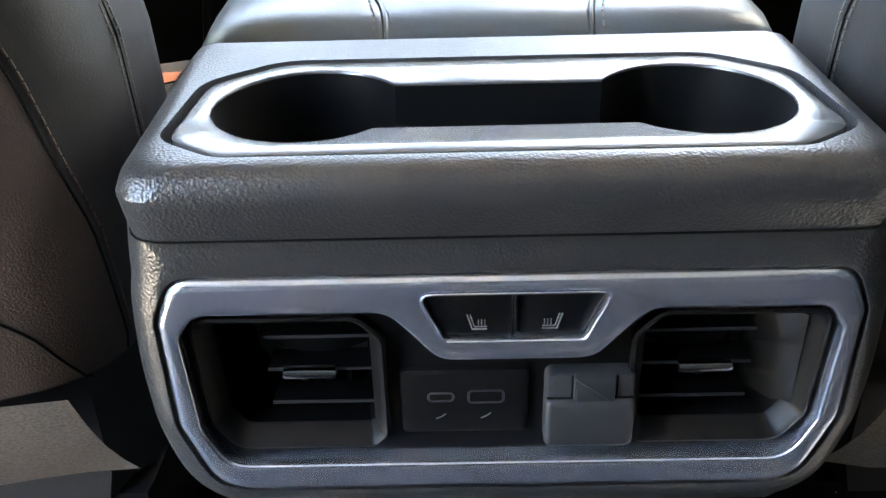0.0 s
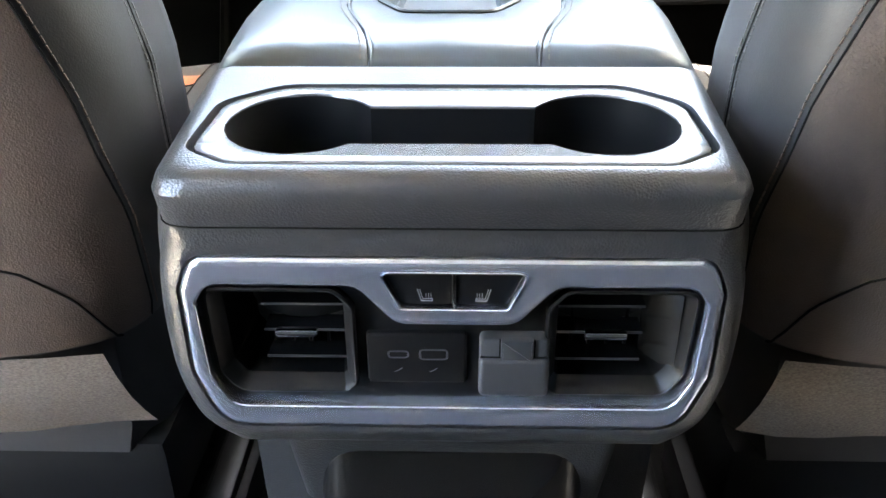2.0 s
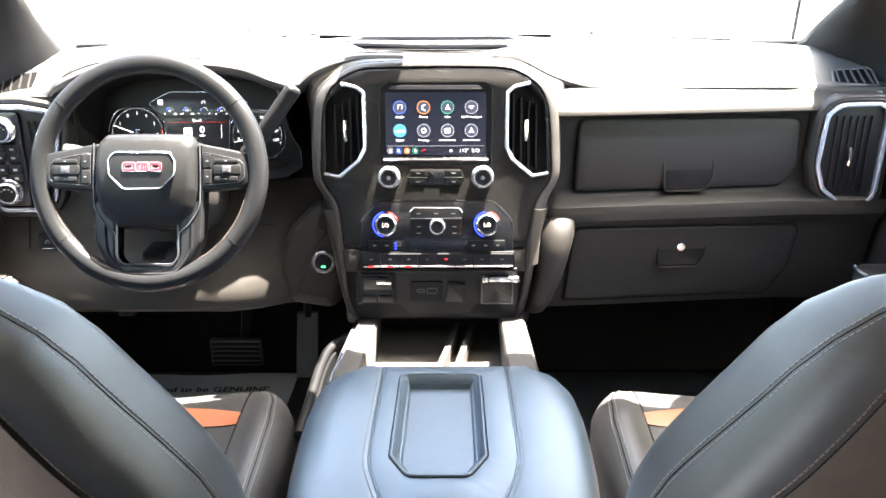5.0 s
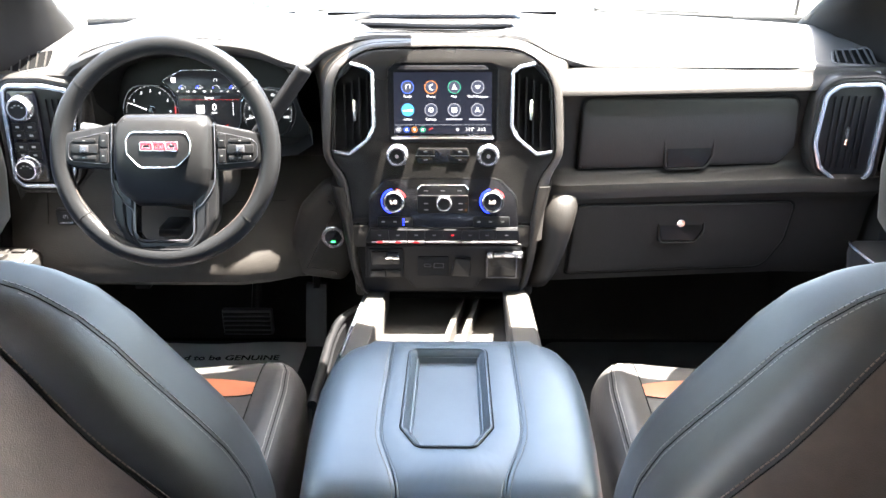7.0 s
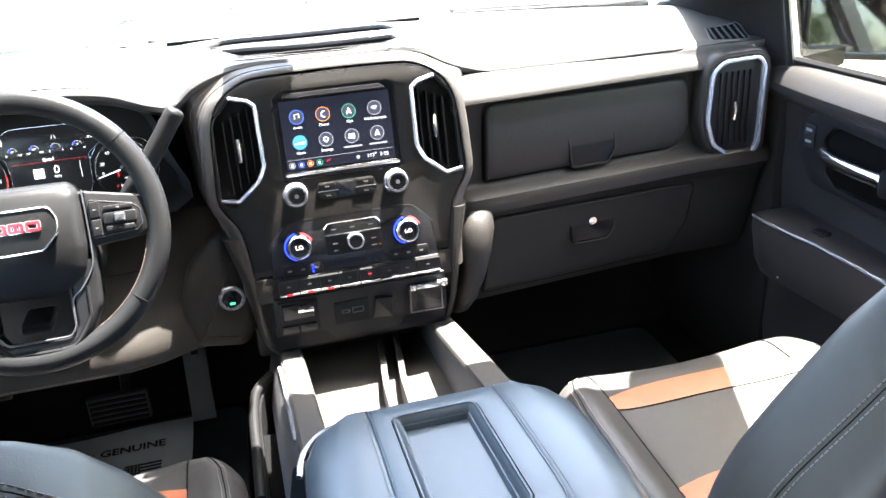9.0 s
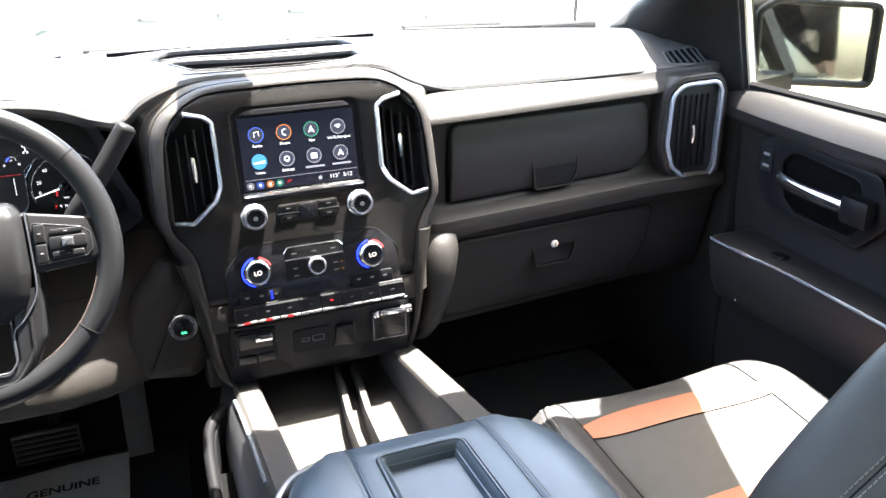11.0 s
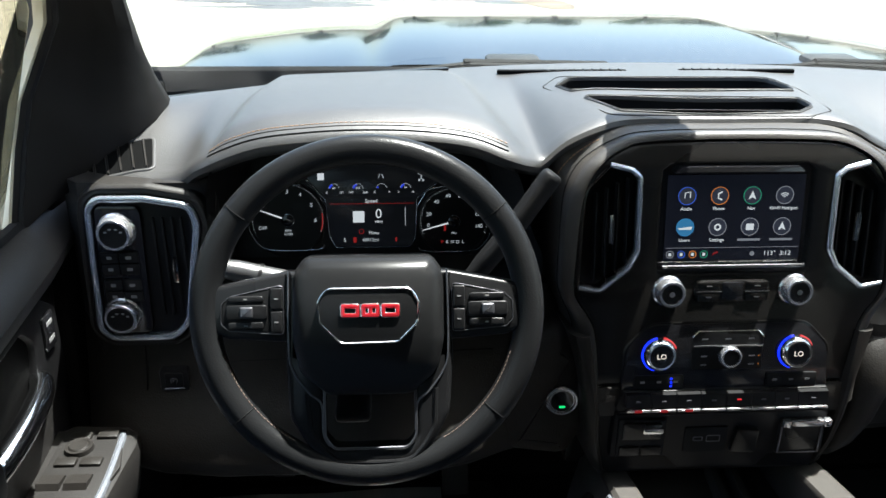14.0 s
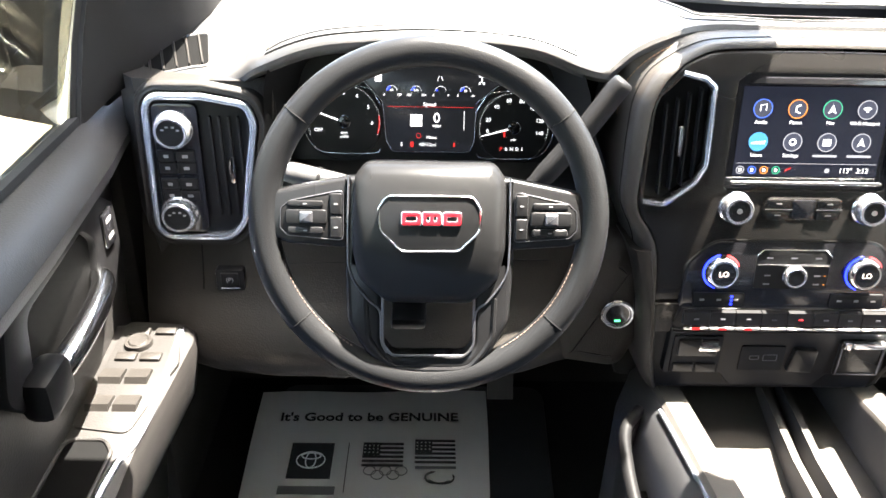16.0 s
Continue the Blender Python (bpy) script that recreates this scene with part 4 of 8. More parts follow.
lid = part("lid", loft(rings), LID_SHEEN, console, "padded black leather armrest lid, tinted with sky sheen")
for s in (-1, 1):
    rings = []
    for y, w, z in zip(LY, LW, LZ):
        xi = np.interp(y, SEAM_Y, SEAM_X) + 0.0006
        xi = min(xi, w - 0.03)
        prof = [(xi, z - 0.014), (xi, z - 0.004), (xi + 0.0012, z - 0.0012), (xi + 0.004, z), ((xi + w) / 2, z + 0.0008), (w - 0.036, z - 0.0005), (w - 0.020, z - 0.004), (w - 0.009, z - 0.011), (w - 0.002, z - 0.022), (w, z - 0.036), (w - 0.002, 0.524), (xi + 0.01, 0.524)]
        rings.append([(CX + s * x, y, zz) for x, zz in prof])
    part("side_pad", loft(rings), LID_SHEEN, lid)
    path = [(CX + s * (np.interp(y, SEAM_Y, SEAM_X) + 0.006), y, np.interp(y, LY, LZ) + 0.0002) for y in np.linspace(0.452, 0.79, 60)]
    stitches(path, "stitching", THREAD_GREY, lid)
    ribs_edge = [(CX + s * (np.interp(y, SEAM_Y, SEAM_X) - 0.0004), y, np.interp(y, LY, LZ) - 0.001) for y in np.linspace(0.447, 0.812, 60)]
    part("seam", tube(ribs_edge, 0.0013, seg=6), LID_SHEEN, lid)
TX = CX - 0.0055
tray = rounded([(TX - 0.0500, 0.571), (TX - 0.031, 0.537), (TX + 0.031, 0.537), (TX + 0.0500, 0.571), (TX + 0.0485, 0.763), (TX - 0.0485, 0.763)], [0.008, 0.010, 0.010, 0.008, 0.010, 0.010], 5)
ys_c = np.linspace(0.449, 0.806, 24)
mid = [(CX + np.interp(y, SEAM_Y, SEAM_X) - 0.001, y) for y in ys_c] + [(CX - np.interp(y, SEAM_Y, SEAM_X) + 0.001, y) for y in reversed(ys_c)]
bm = plate(mid, 0.558, 0.578, bevel=0.003, holes=[tray])
for v in bm.verts:
    v.co.z += np.interp(v.co.y, LY, LZ) - 0.578
part("ribbed_panel", bm, RIB_SHEEN, lid, "finely ribbed centre panel")
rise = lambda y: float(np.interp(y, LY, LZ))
part("tray_lip", tube([(x, y, rise(y) + 0.0003) for x, y in grow(tray, 0.0022)], 0.0018, closed=True, seg=6), LID_SHEEN, lid)
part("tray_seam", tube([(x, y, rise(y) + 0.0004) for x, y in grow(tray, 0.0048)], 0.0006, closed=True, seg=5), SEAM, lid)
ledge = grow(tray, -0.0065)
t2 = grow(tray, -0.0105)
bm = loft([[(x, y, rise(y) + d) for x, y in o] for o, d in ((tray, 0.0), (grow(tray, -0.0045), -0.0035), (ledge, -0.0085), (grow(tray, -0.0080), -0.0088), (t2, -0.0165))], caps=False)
part("tray_wall", bm, LID_SHEEN, lid)
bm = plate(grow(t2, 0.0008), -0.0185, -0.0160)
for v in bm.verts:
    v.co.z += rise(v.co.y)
part("tray_floor", bm, LID_SHEEN, lid, "smooth tray floor")

# open bins ahead of the lid
bins = thing("console_bin", "open console storage bin with cup slots", "storage bin")
part("bin_floor", loft([[(CX - 0.17, y, z), (CX + 0.16, y, z), (CX + 0.16, y, z - 0.02), (CX - 0.17, y, z - 0.02)] for y, z in ((0.80, 0.40), (1.0, 0.385), (1.34, 0.362))]), BIN, bins)
BY = [0.80, 0.90, 1.0, 1.08, 1.15, 1.20, 1.25, 1.30]
BZ = [0.523, 0.503, 0.482, 0.465, 0.450, 0.439, 0.428, 0.418]
for s in (-1, 1):
    rings = []
    for y, zt in zip(BY, BZ):
        x0 = 0.107 if s < 0 else 0.120 - (1.18 - y) * 0.02
        x1 = x0 + (0.039 if s < 0 else 0.047)
        rings.append([(s * x, y + (0.02 if s > 0 else 0.0), z) for x, z in ((x0 + 0.004, 0.35), (x0, zt - 0.006), (x0 + 0.004, zt), (x1 - 0.005, zt), (x1, zt - 0.006), (x1, 0.35))])
    part("bin_wall", loft(rings), BIN, bins)
part("slot_floor", box(-0.20, -0.14, 0.80, 1.10, 0.28, 0.36, 0.004), RECESS_SHADE, bins)
for x in (-0.008, 0.022):
    part("slot_rib", loft([[(x + dx - 0.006, y, 0.36), (x + dx - 0.005, y, z), (x + dx + 0.005, y, z), (x + dx + 0.006, y, 0.36)] for y, z, dx in ((0.86, 0.458, 0.0), (1.10, 0.415, 0.022), (1.185, 0.402, 0.034), (1.30, 0.385, 0.050))]), BIN, bins)
slot_top = spline([(-0.205, 0.90, 0.39), (-0.203, 1.02, 0.395), (-0.201, 1.10, 0.400), (-0.192, 1.165, 0.402), (-0.165, 1.205, 0.405)], 22)
part("side_slot_rim", tube(slot_top, 0.0085, seg=10), BLACK, bins, "rounded rim round the side slot")
part("side_skin", loft([[(x, y, z), (x - 0.004, y, z - 0.06), (x, y, 0.12), (x + 0.012, y, 0.12), (x + 0.010, y, z - 0.01)] for x, y, z in slot_top]), BLACK, bins)
part("inner_slope", loft([[(-0.147, y, zt - 0.008), (-0.158, y, zt - 0.020), (-0.172, y, zt - 0.085), (-0.176, y, 0.12), (-0.145, y, 0.12)] for y, zt in zip(BY, BZ)]), CONSOLE, bins)
part("bright_edge", tube(spline([(-0.1480, 0.86, 0.503), (-0.1480, 1.0, 0.474), (-0.1490, 1.10, 0.453), (-0.1500, 1.165, 0.438)], 14), 0.0032, seg=8), SILVER, bins, "thin silver edge strip")
part("front_rim", tube(spline([(-0.152, 0.76, 0.52), (-0.140, 0.80, 0.527), (-0.10, 0.828, 0.532), (0.02, 0.838, 0.534), (0.14, 0.828, 0.532), (0.178, 0.80, 0.527)], 24), 0.0042, seg=8), SILVER, bins, "silver rim ahead of the lid")


# ---- dashboard ----
dash = thing("dashboard", "dark brown-black soft dashboard with stitched edges", "dashboard")
LIP = [(-0.83, 1.31, 0.835), (-0.76, 1.295, 0.845), (-0.70, 1.288, 0.850), (-0.665, 1.268, 0.874), (-0.60, 1.262, 0.900), (-0.53, 1.258, 0.910), (-0.462, 1.257, 0.913), (-0.39, 1.258, 0.910), (-0.333, 1.26, 0.901), (-0.285, 1.255, 0.884), (-0.252, 1.274, 0.871), (-0.240, 1.285, 0.872), (-0.212, 1.292, 0.893),
       (-0.168, 1.305, 0.908), (-0.125, 1.325, 0.911), (-0.06, 1.334, 0.909), (0.0, 1.336, 0.908), (0.06, 1.334, 0.909), (0.125, 1.328, 0.910), (0.165, 1.312, 0.905), (0.200, 1.312, 0.887), (0.230, 1.326, 0.873), (0.255, 1.334, 0.864), (0.285, 1.335, 0.857), (0.33, 1.334, 0.8555), (0.5, 1.333, 0.855), (0.64, 1.338, 0.854), (0.70, 1.345, 0.851), (0.76, 1.340, 0.847), (0.83, 1.335, 0.840)]
LIP = spline(LIP, 200)
lx = [p[0] for p in LIP]


def lip(x):
    return np.interp(x, lx, [p[1] for p in LIP]), np.interp(x, lx, [p[2] for p in LIP])


def top_z(x, y):
    yl, zl = lip(x)
    yb = 1.775 - 0.29 * (x / 0.8) ** 2
    f = min(max((y - yl) / max(yb - yl, 0.05), 0), 1)
    s = f * f * (3 - 2 * f)
    # raised binnacle over the gauges, with a crease at either side
    step = lambda t: min(max(t, 0.0), 1.0) ** 2 * (3 - 2 * min(max(t, 0.0), 1.0))
    left = -0.664 + 0.105 * (y - 1.26)
    right = -0.252 - 0.165 * (y - 1.26)
    bin_up = 0.013 * step((x - left) / 0.030) * step((right - x) / 0.045) * step((y - yl) / 0.05) * step((1.70 - y) / 0.10)
    return zl + (0.897 - zl) * s + 0.012 * math.sin(math.pi * f) * (1 - 0.4 * f) + bin_up


rows = []
for x in np.linspace(-0.82, 0.82, 247):
    yl, zl = lip(x)
    yb = 1.775 - 0.29 * (x / 0.8) ** 2
    r = [(x, yl + 0.05, zl - 0.03), (x, yl + 0.015, zl - 0.024), (x, yl + 0.003, zl - 0.016), (x, yl, zl - 0.008), (x, yl + 0.003, zl - 0.002)]
    r += [(x, y, top_z(x, y)) for y in np.linspace(yl + 0.010, yb, 24)]
    rows.append(r)
SLOT_KEYS = [[(-0.184, 1.520), (-0.172, 1.474), (0.150, 1.464), (0.160, 1.500), (0.150, 1.562), (-0.157, 1.571)], [(-0.164, 1.428), (-0.130, 1.356), (0.108, 1.350), (0.138, 1.376), (0.134, 1.410)]]
pad_bm = loft(rows, caps=False, loop=False)
for keys in SLOT_KEYS:
    near = [f for f in pad_bm.faces if abs(f.calc_center_median().x) < 0.22 and 1.33 < f.calc_center_median().y < 1.62]
    for (ax, ay), (bx, by) in zip(keys, keys[1:] + keys[:1]):
        geom = set(near)
        for f in near:
            geom.update(f.edges)
            geom.update(f.verts)
        bmesh.ops.bisect_plane(pad_bm, geom=list(geom), plane_co=(ax, ay, 0), plane_no=(by - ay, ax - bx, 0))
        near = [f for f in pad_bm.faces if abs(f.calc_center_median().x) < 0.22 and 1.33 < f.calc_center_median().y < 1.62]
    inside = []
    for f in near:
        c = f.calc_center_median()
        if all((bx - ax) * (c.y - ay) - (by - ay) * (c.x - ax) > 0 for (ax, ay), (bx, by) in zip(keys, keys[1:] + keys[:1])):
            inside.append(f)
    bmesh.ops.delete(pad_bm, geom=inside, context="FACES")
part("top_pad", pad_bm, DASH_TOP, dash, "padded dash top")
brow = np.linspace(-0.655, -0.29, 60)
stitches([(x, lip(x)[0] + 0.022, top_z(x, lip(x)[0] + 0.022) + 0.0004) for x in brow], "stitching", THREAD, dash, label="tan stitching")
for off in (0.008, 0.0165):
    part("brow_seam", tube([(x, lip(x)[0] + off, top_z(x, lip(x)[0] + off) + 0.0002) for x in brow], 0.0009, seg=5), SEAM, dash)
for x0, x1 in ((-0.82, -0.70), (0.735, 0.82)):
    path = [(x, lip(x)[0] - 0.0005, lip(x)[1] - 0.012) for x in np.linspace(x0, x1, 12)]
    stitches(path, "stitching", THREAD, dash, label="tan stitching")
# loudspeaker slot and defroster slots in the dash top
slots = [rounded(SLOT_KEYS[0], [0.006, 0.004, 0.008, 0.02, 0.02, 0.012], 5), rounded(SLOT_KEYS[1], [0.006, 0.010, 0.018, 0.018, 0.004], 5)]


def on_top(bm):
    """Bends a flat mesh onto the dash top."""
    xs_, ys_ = [v.co.x for v in bm.verts], [v.co.y for v in bm.verts]
    for k, lo, hi, step in ((0, min(xs_), max(xs_), 0.03), (1, min(ys_), max(ys_), 0.015)):
        for c in np.arange(lo + step / 2, hi, step):
            bmesh.ops.bisect_plane(bm, geom=bm.verts[:] + bm.edges[:] + bm.faces[:], plane_co=((c, 0, 0), (0, c, 0))[k], plane_no=((1, 0, 0), (0, 1, 0))[k])
    for v in bm.verts:
        v.co.z += top_z(v.co.x, v.co.y)
    return bm


grille = part("speaker_grille", on_top(plate(grow(slots[0], 0.004), -0.004, 0.0022, bevel=0.001, holes=[slots[0]])), DASH_TOP, dash, "loudspeaker slots in the dash top")
part("slot_rim", on_top(plate(grow(slots[1], 0.004), -0.004, 0.0022, bevel=0.001, holes=[slots[1]])), DASH_TOP, grille)
for o in slots:
    bm = loft([[(x, y, top_z(x, y) + 0.001) for x, y in grow(o, 0.0015)], [(x, y + 0.004, top_z(x, y) - 0.045) for x, y in o]], caps=False)
    part("slot_wall", bm, BLACK, grille, "sunken black slot")
    part("mesh", on_top(plate(grow(o, 0.006), -0.047, -0.045)), SLOT_SHADE, grille, "loudspeaker slot floor, blackened for its shade")
    part("slot_edge", tube([(x, y, top_z(x, y) + 0.0024) for x, y in grow(o, 0.002)], 0.0010, closed=True, seg=6), DASH, grille)
step_line = rounded([(-0.205, 1.530), (-0.150, 1.338), (0.118, 1.332), (0.160, 1.36), (0.182, 1.50), (0.168, 1.585), (-0.170, 1.595)], 0.02, 5)
part("pad_groove", tube([(x, y, top_z(x, y) + 0.0003) for x, y in step_line], 0.0007, closed=True, seg=5), SEAM, dash)
for x0, x1, y in ((-0.257, -0.041, 1.665), (0.05, 0.249, 1.671)):
    part("defroster_slot", plate(rect(x0, y - 0.006, x1, y + 0.006, 0.004), 0.900, top_z((x0 + x1) / 2, y) + 0.0015), RECESS_SHADE, dash)
    bm = bmesh.new()
    for x in np.arange(x0 + 0.01, x1 - 0.005, 0.015):
        box(x - 0.0015, x + 0.0015, y - 0.006, y + 0.006, 0.9, top_z(x, y) + 0.0025, 0, bm=bm)
    part("slot_fins", bm, DASH, dash)
part("defroster_slot", plate([(-0.58, 1.632), (-0.335, 1.700), (-0.338, 1.712), (-0.585, 1.646)], 0.88, top_z(-0.47, 1.67) + 0.002), BLACK, dash)
for s in (-1, 1):
    vo = [(-0.8125, 1.308), (-0.7345, 1.317), (-0.748, 1.380), (-0.826, 1.361)] if s < 0 else [(0.738, 1.352), (0.815, 1.350), (0.815, 1.392), (0.750, 1.394)]
    vo_r = rounded(vo, 0.006)
    # dark sheet on the pad for the shade between the fins
    vent = part("window_vent", on_top(plate(vo_r, -0.002, 0.0008)), RECESS_SHADE, dash, "slotted side window demister")
    part("vent_rim", on_top(plate(grow(vo_r, 0.0045), -0.002, 0.0024, bevel=0.0012, holes=[vo_r])), DASH_TOP, vent)
    A, B, C, D_ = [Vector(q) for q in vo]
    for k in range(5):
        f = (k + 0.55) / 5
        p0, p1 = A.lerp(B, f), D_.lerp(C, f - 0.06)
        part("fin", on_top(loft([[(q.x - 0.0028, q.y, -0.002), (q.x + 0.0028, q.y, -0.002), (q.x + 0.0012, q.y, 0.0042), (q.x - 0.0002, q.y, 0.0042)] for q in (p0.lerp(p1, 0.03), p0.lerp(p1, 0.97))])), DASH, vent)

# passenger fascia: an upper face, a padded brow and a lower face that falls away
SEC = [(1.400, 0.851), (1.365, 0.850), (1.342, 0.8485), (1.324, 0.8455), (1.307, 0.840), (1.291, 0.832), (1.277, 0.823), (1.2685, 0.815), (1.2670, 0.809), (1.275, 0.8055), (1.289, 0.8035), (1.2910, 0.798), (1.2905, 0.77), (1.2905, 0.70), (1.2905, 0.668), (1.287, 0.660), (1.277, 0.654), (1.262, 0.649), (1.250, 0.643), (1.2465, 0.635), (1.2455, 0.627), (1.246, 0.617), (1.253, 0.609), (1.259, 0.604), (1.264, 0.598), (1.272, 0.585), (1.2795, 0.56), (1.290, 0.51), (1.308, 0.45), (1.33, 0.41), (1.37, 0.395), (1.44, 0.38)]


def bow(x, z=0.7):
    """The fascia sweeps forward towards the door."""
    k = max(0.0, min(1.0, (0.854 - z) / 0.02))
    return 0.098 * max(0.0, x - 0.22) * k


def fascia_y(z, x=0.22):
    zz = [p[1] for p in reversed(SEC)]
    return float(np.interp(z, zz, [p[0] for p in reversed(SEC)])) + bow(x, z)


rings = []
for x, d in ((0.19, 0.03), (0.205, 0.008), (0.225, 0.0), (0.32, 0.0), (0.40, 0.0), (0.50, 0.0), (0.60, 0.0), (0.70, 0.0), (0.76, -0.008), (0.80, -0.010), (0.845, -0.008)):
    rings.append([(x, y + d + bow(x, z), z) for y, z in SEC] + [(x, 1.6, 0.38), (x, 1.6, 0.845)])
part("passenger_fascia", loft(rings), DASH, dash)


def panel_on_fascia(name, outline, proud, mat, label, bevel=0.006, crown=0.0):
    bm = plate(outline, -0.02, proud, rear(0.0), bevel, seg=3)
    for zc in np.arange(0.44, 0.81, 0.012):
        bmesh.ops.bisect_plane(bm, geom=bm.verts[:] + bm.edges[:] + bm.faces[:], plane_co=(0, 0, zc), plane_no=(0, 0, 1))
    for xc in np.arange(0.28, 0.70, 0.07):
        bmesh.ops.bisect_plane(bm, geom=bm.verts[:] + bm.edges[:] + bm.faces[:], plane_co=(xc, 0, 0), plane_no=(1, 0, 0))
    for v in bm.verts:
        v.co.y += fascia_y(v.co.z, v.co.x) - crown * max(0.0, 1 - ((v.co.z - 0.725) / 0.078) ** 2)
    return part(name, bm, mat, dash, label)


upper_o = rounded([(0.257, 0.664), (0.652, 0.664), (0.678, 0.700), (0.676, 0.794), (0.262, 0.801)], [0.004, 0.03, 0.03, 0.022, 0.022], 6)
lower_o = rounded([(0.25, 0.43), (0.66, 0.43), (0.69, 0.50), (0.694, 0.590), (0.257, 0.5985)], [0.01, 0.03, 0.05, 0.022, 0.018], 6)
for o_ in (upper_o, lower_o):
    panel_on_fascia("door_gap", grow(o_, 0.0042), 0.0012, SEAM, "", 0.0)
part_u = panel_on_fascia("upper_glovebox_door", upper_o, 0.005, DASH, "upper glovebox door, closed", crown=0.010)
part_l = panel_on_fascia("lower_glovebox_door", lower_o, 0.007, DASH, "lower glovebox door, closed")
for pn, x0, x1, z0, z1, par in (("upper", 0.423, 0.515, 0.664, 0.721, part_u), ("lower", 0.425, 0.515, 0.513, 0.570, part_l)):
    o = rounded([(x0 + 0.006, z0), (x1 - 0.014, z0), (x1, z0 + 0.02), (x1, z1), (x0, z1)], [0.006, 0.012, 0.012, 0.004, 0.004], 4)
    crown = lambda z: 0.010 * max(0.0, 1 - ((z - 0.725) / 0.078) ** 2) + 0.005 if pn == "upper" else 0.007
    slope = math.atan2(fascia_y(z0, 0.47) - crown(z0) - fascia_y(z1, 0.47) + crown(z1), z1 - z0)
    PL = Matrix.Translation((0.469, fascia_y((z0 + z1) / 2, 0.469) - crown((z0 + z1) / 2) - 0.0022, (z0 + z1) / 2)) @ Matrix.Rotation(-slope, 4, "X") @ Matrix.Rotation(math.atan(0.098), 4, "Z") @ Matrix.Translation((-0.469, 0, -(z0 + z1) / 2)) @ rear(0.0)
    part("latch_rim", plate(grow(o, 0.004), -0.01, 0.0016, PL, 0.0014, holes=[o]), DASH, par)
    part("latch", plate(grow(o, -0.001), -0.012, -0.0008, PL, 0.002), BLACK, par, "black recessed latch")
    part("latch_gap", plate(grow(o, 0.0005), -0.013, -0.004, PL), RECESS_SHADE, par)
part("lock_cylinder", lathe([(0.0, 0.001), (0.003, 0.001), (0.0032, 0.003), (0.0075, 0.0035), (0.0085, 0.0), (0.0085, -0.01)], Matrix.Translation((0.468, fascia_y(0.552, 0.468) - 0.0105, 0.552)) @ pose(0, 0, 0, 90), 24), KNOB, part_l, "round metal key lock")


def side_vent(name, o, yface, slat_x, z0, z1, tab, parent=dash, inner=None):
    """A tall end vent with a bright rim, upright blades and a chrome tab."""
    V = part(name, plate(grow(o, 0.014), -0.04, -0.002, rear(yface), 0.01, holes=[o], seg=3), DASH, parent, "end air vent with bright rim")
    part("rim", plate(grow(o, 0.001), -0.02, 0.003, rear(yface), 0.003, holes=[grow(o, -0.0075)]), SILVER, V, "bright silver rim")
    part("housing", plate(grow(o, -0.007), -0.05, -0.006 if inner is None else inner, rear(yface), 0.002), BLACK, V)
    for x in slat_x:
        part("blade", box(x - 0.0014, x + 0.0014, yface + 0.001, yface + 0.014, z0, z1, 0.0006), BLACK_SOFT, V)
    tx, tz = tab
    part("vent_tab", tube([(tx, yface - 0.002, tz - 0.017), (tx, yface - 0.005, tz), (tx, yface - 0.002, tz + 0.017)], [0.0035, 0.0042, 0.0035], seg=8, flatten=0.9), CHROME, V, "small chrome vent tab")
    return V


pv = rounded([(0.718, 0.662), (0.752, 0.636), (0.808, 0.636), (0.822, 0.652), (0.824, 0.806), (0.810, 0.826), (0.732, 0.824), (0.708, 0.804), (0.702, 0.71)], [0.03, 0.025, 0.025, 0.03, 0.025, 0.025, 0.04, 0.03, 0.05], 8)
side_vent("passenger_vent", pv, 1.300, [0.731 + k * 0.0125 for k in range(6)], 0.660, 0.800, (0.760, 0.727))

# driver's end panel with light switches
lv = rounded([(-0.815, 0.650), (-0.800, 0.634), (-0.715, 0.634), (-0.695, 0.660), (-0.672, 0.795), (-0.680, 0.822), (-0.735, 0.832), (-0.795, 0.832), (-0.808, 0.818)], [0.02, 0.02, 0.03, 0.04, 0.03, 0.03, 0.04, 0.04, 0.03], 8)
LV = side_vent("driver_end_panel", lv, 1.268, [-0.729 + k * 0.0115 for k in range(5)], 0.668, 0.803, (-0.707, 0.735))
part("switch_plate", plate(rounded([(-0.803, 0.645), (-0.745, 0.645), (-0.742, 0.82), (-0.797, 0.82)], 0.01), -0.006, 0.002, rear(1.268), 0.002), GLOSS, LV)
for nm, x, z in (("drive_mode_knob", -0.772, 0.789), ("headlamp_knob", -0.779, 0.674)):
    M = Matrix.Translation((x, 1.266, z)) @ pose(0, 0, 0, 90)
    K = part(nm, lathe([(0.0235, 0.0), (0.0235, 0.004), (0.0215, 0.006), (0.021, 0.016), (0.0195, 0.0185), (0.0165, 0.0185), (0.0165, 0.016)], M, 40), KNOB, LV, "knurled silver rotary knob")
    part("knob_face", lathe([(0.0165, 0.0165), (0.0, 0.017)], M, 32), BLACK_SOFT, K)
    bm = bmesh.new()
    for k in range(4):
        a = math.pi * (0.15 + 0.23 * k)
        box(x - 0.0018 + 0.0105 * math.cos(a), x + 0.0018 + 0.0105 * math.cos(a), 1.2486, 1.2492, z - 0.001 + 0.008 * math.sin(a), z + 0.001 + 0.008 * math.sin(a), 0, bm=bm)
    part("knob_marks", bm, WHITE_MARK, K)
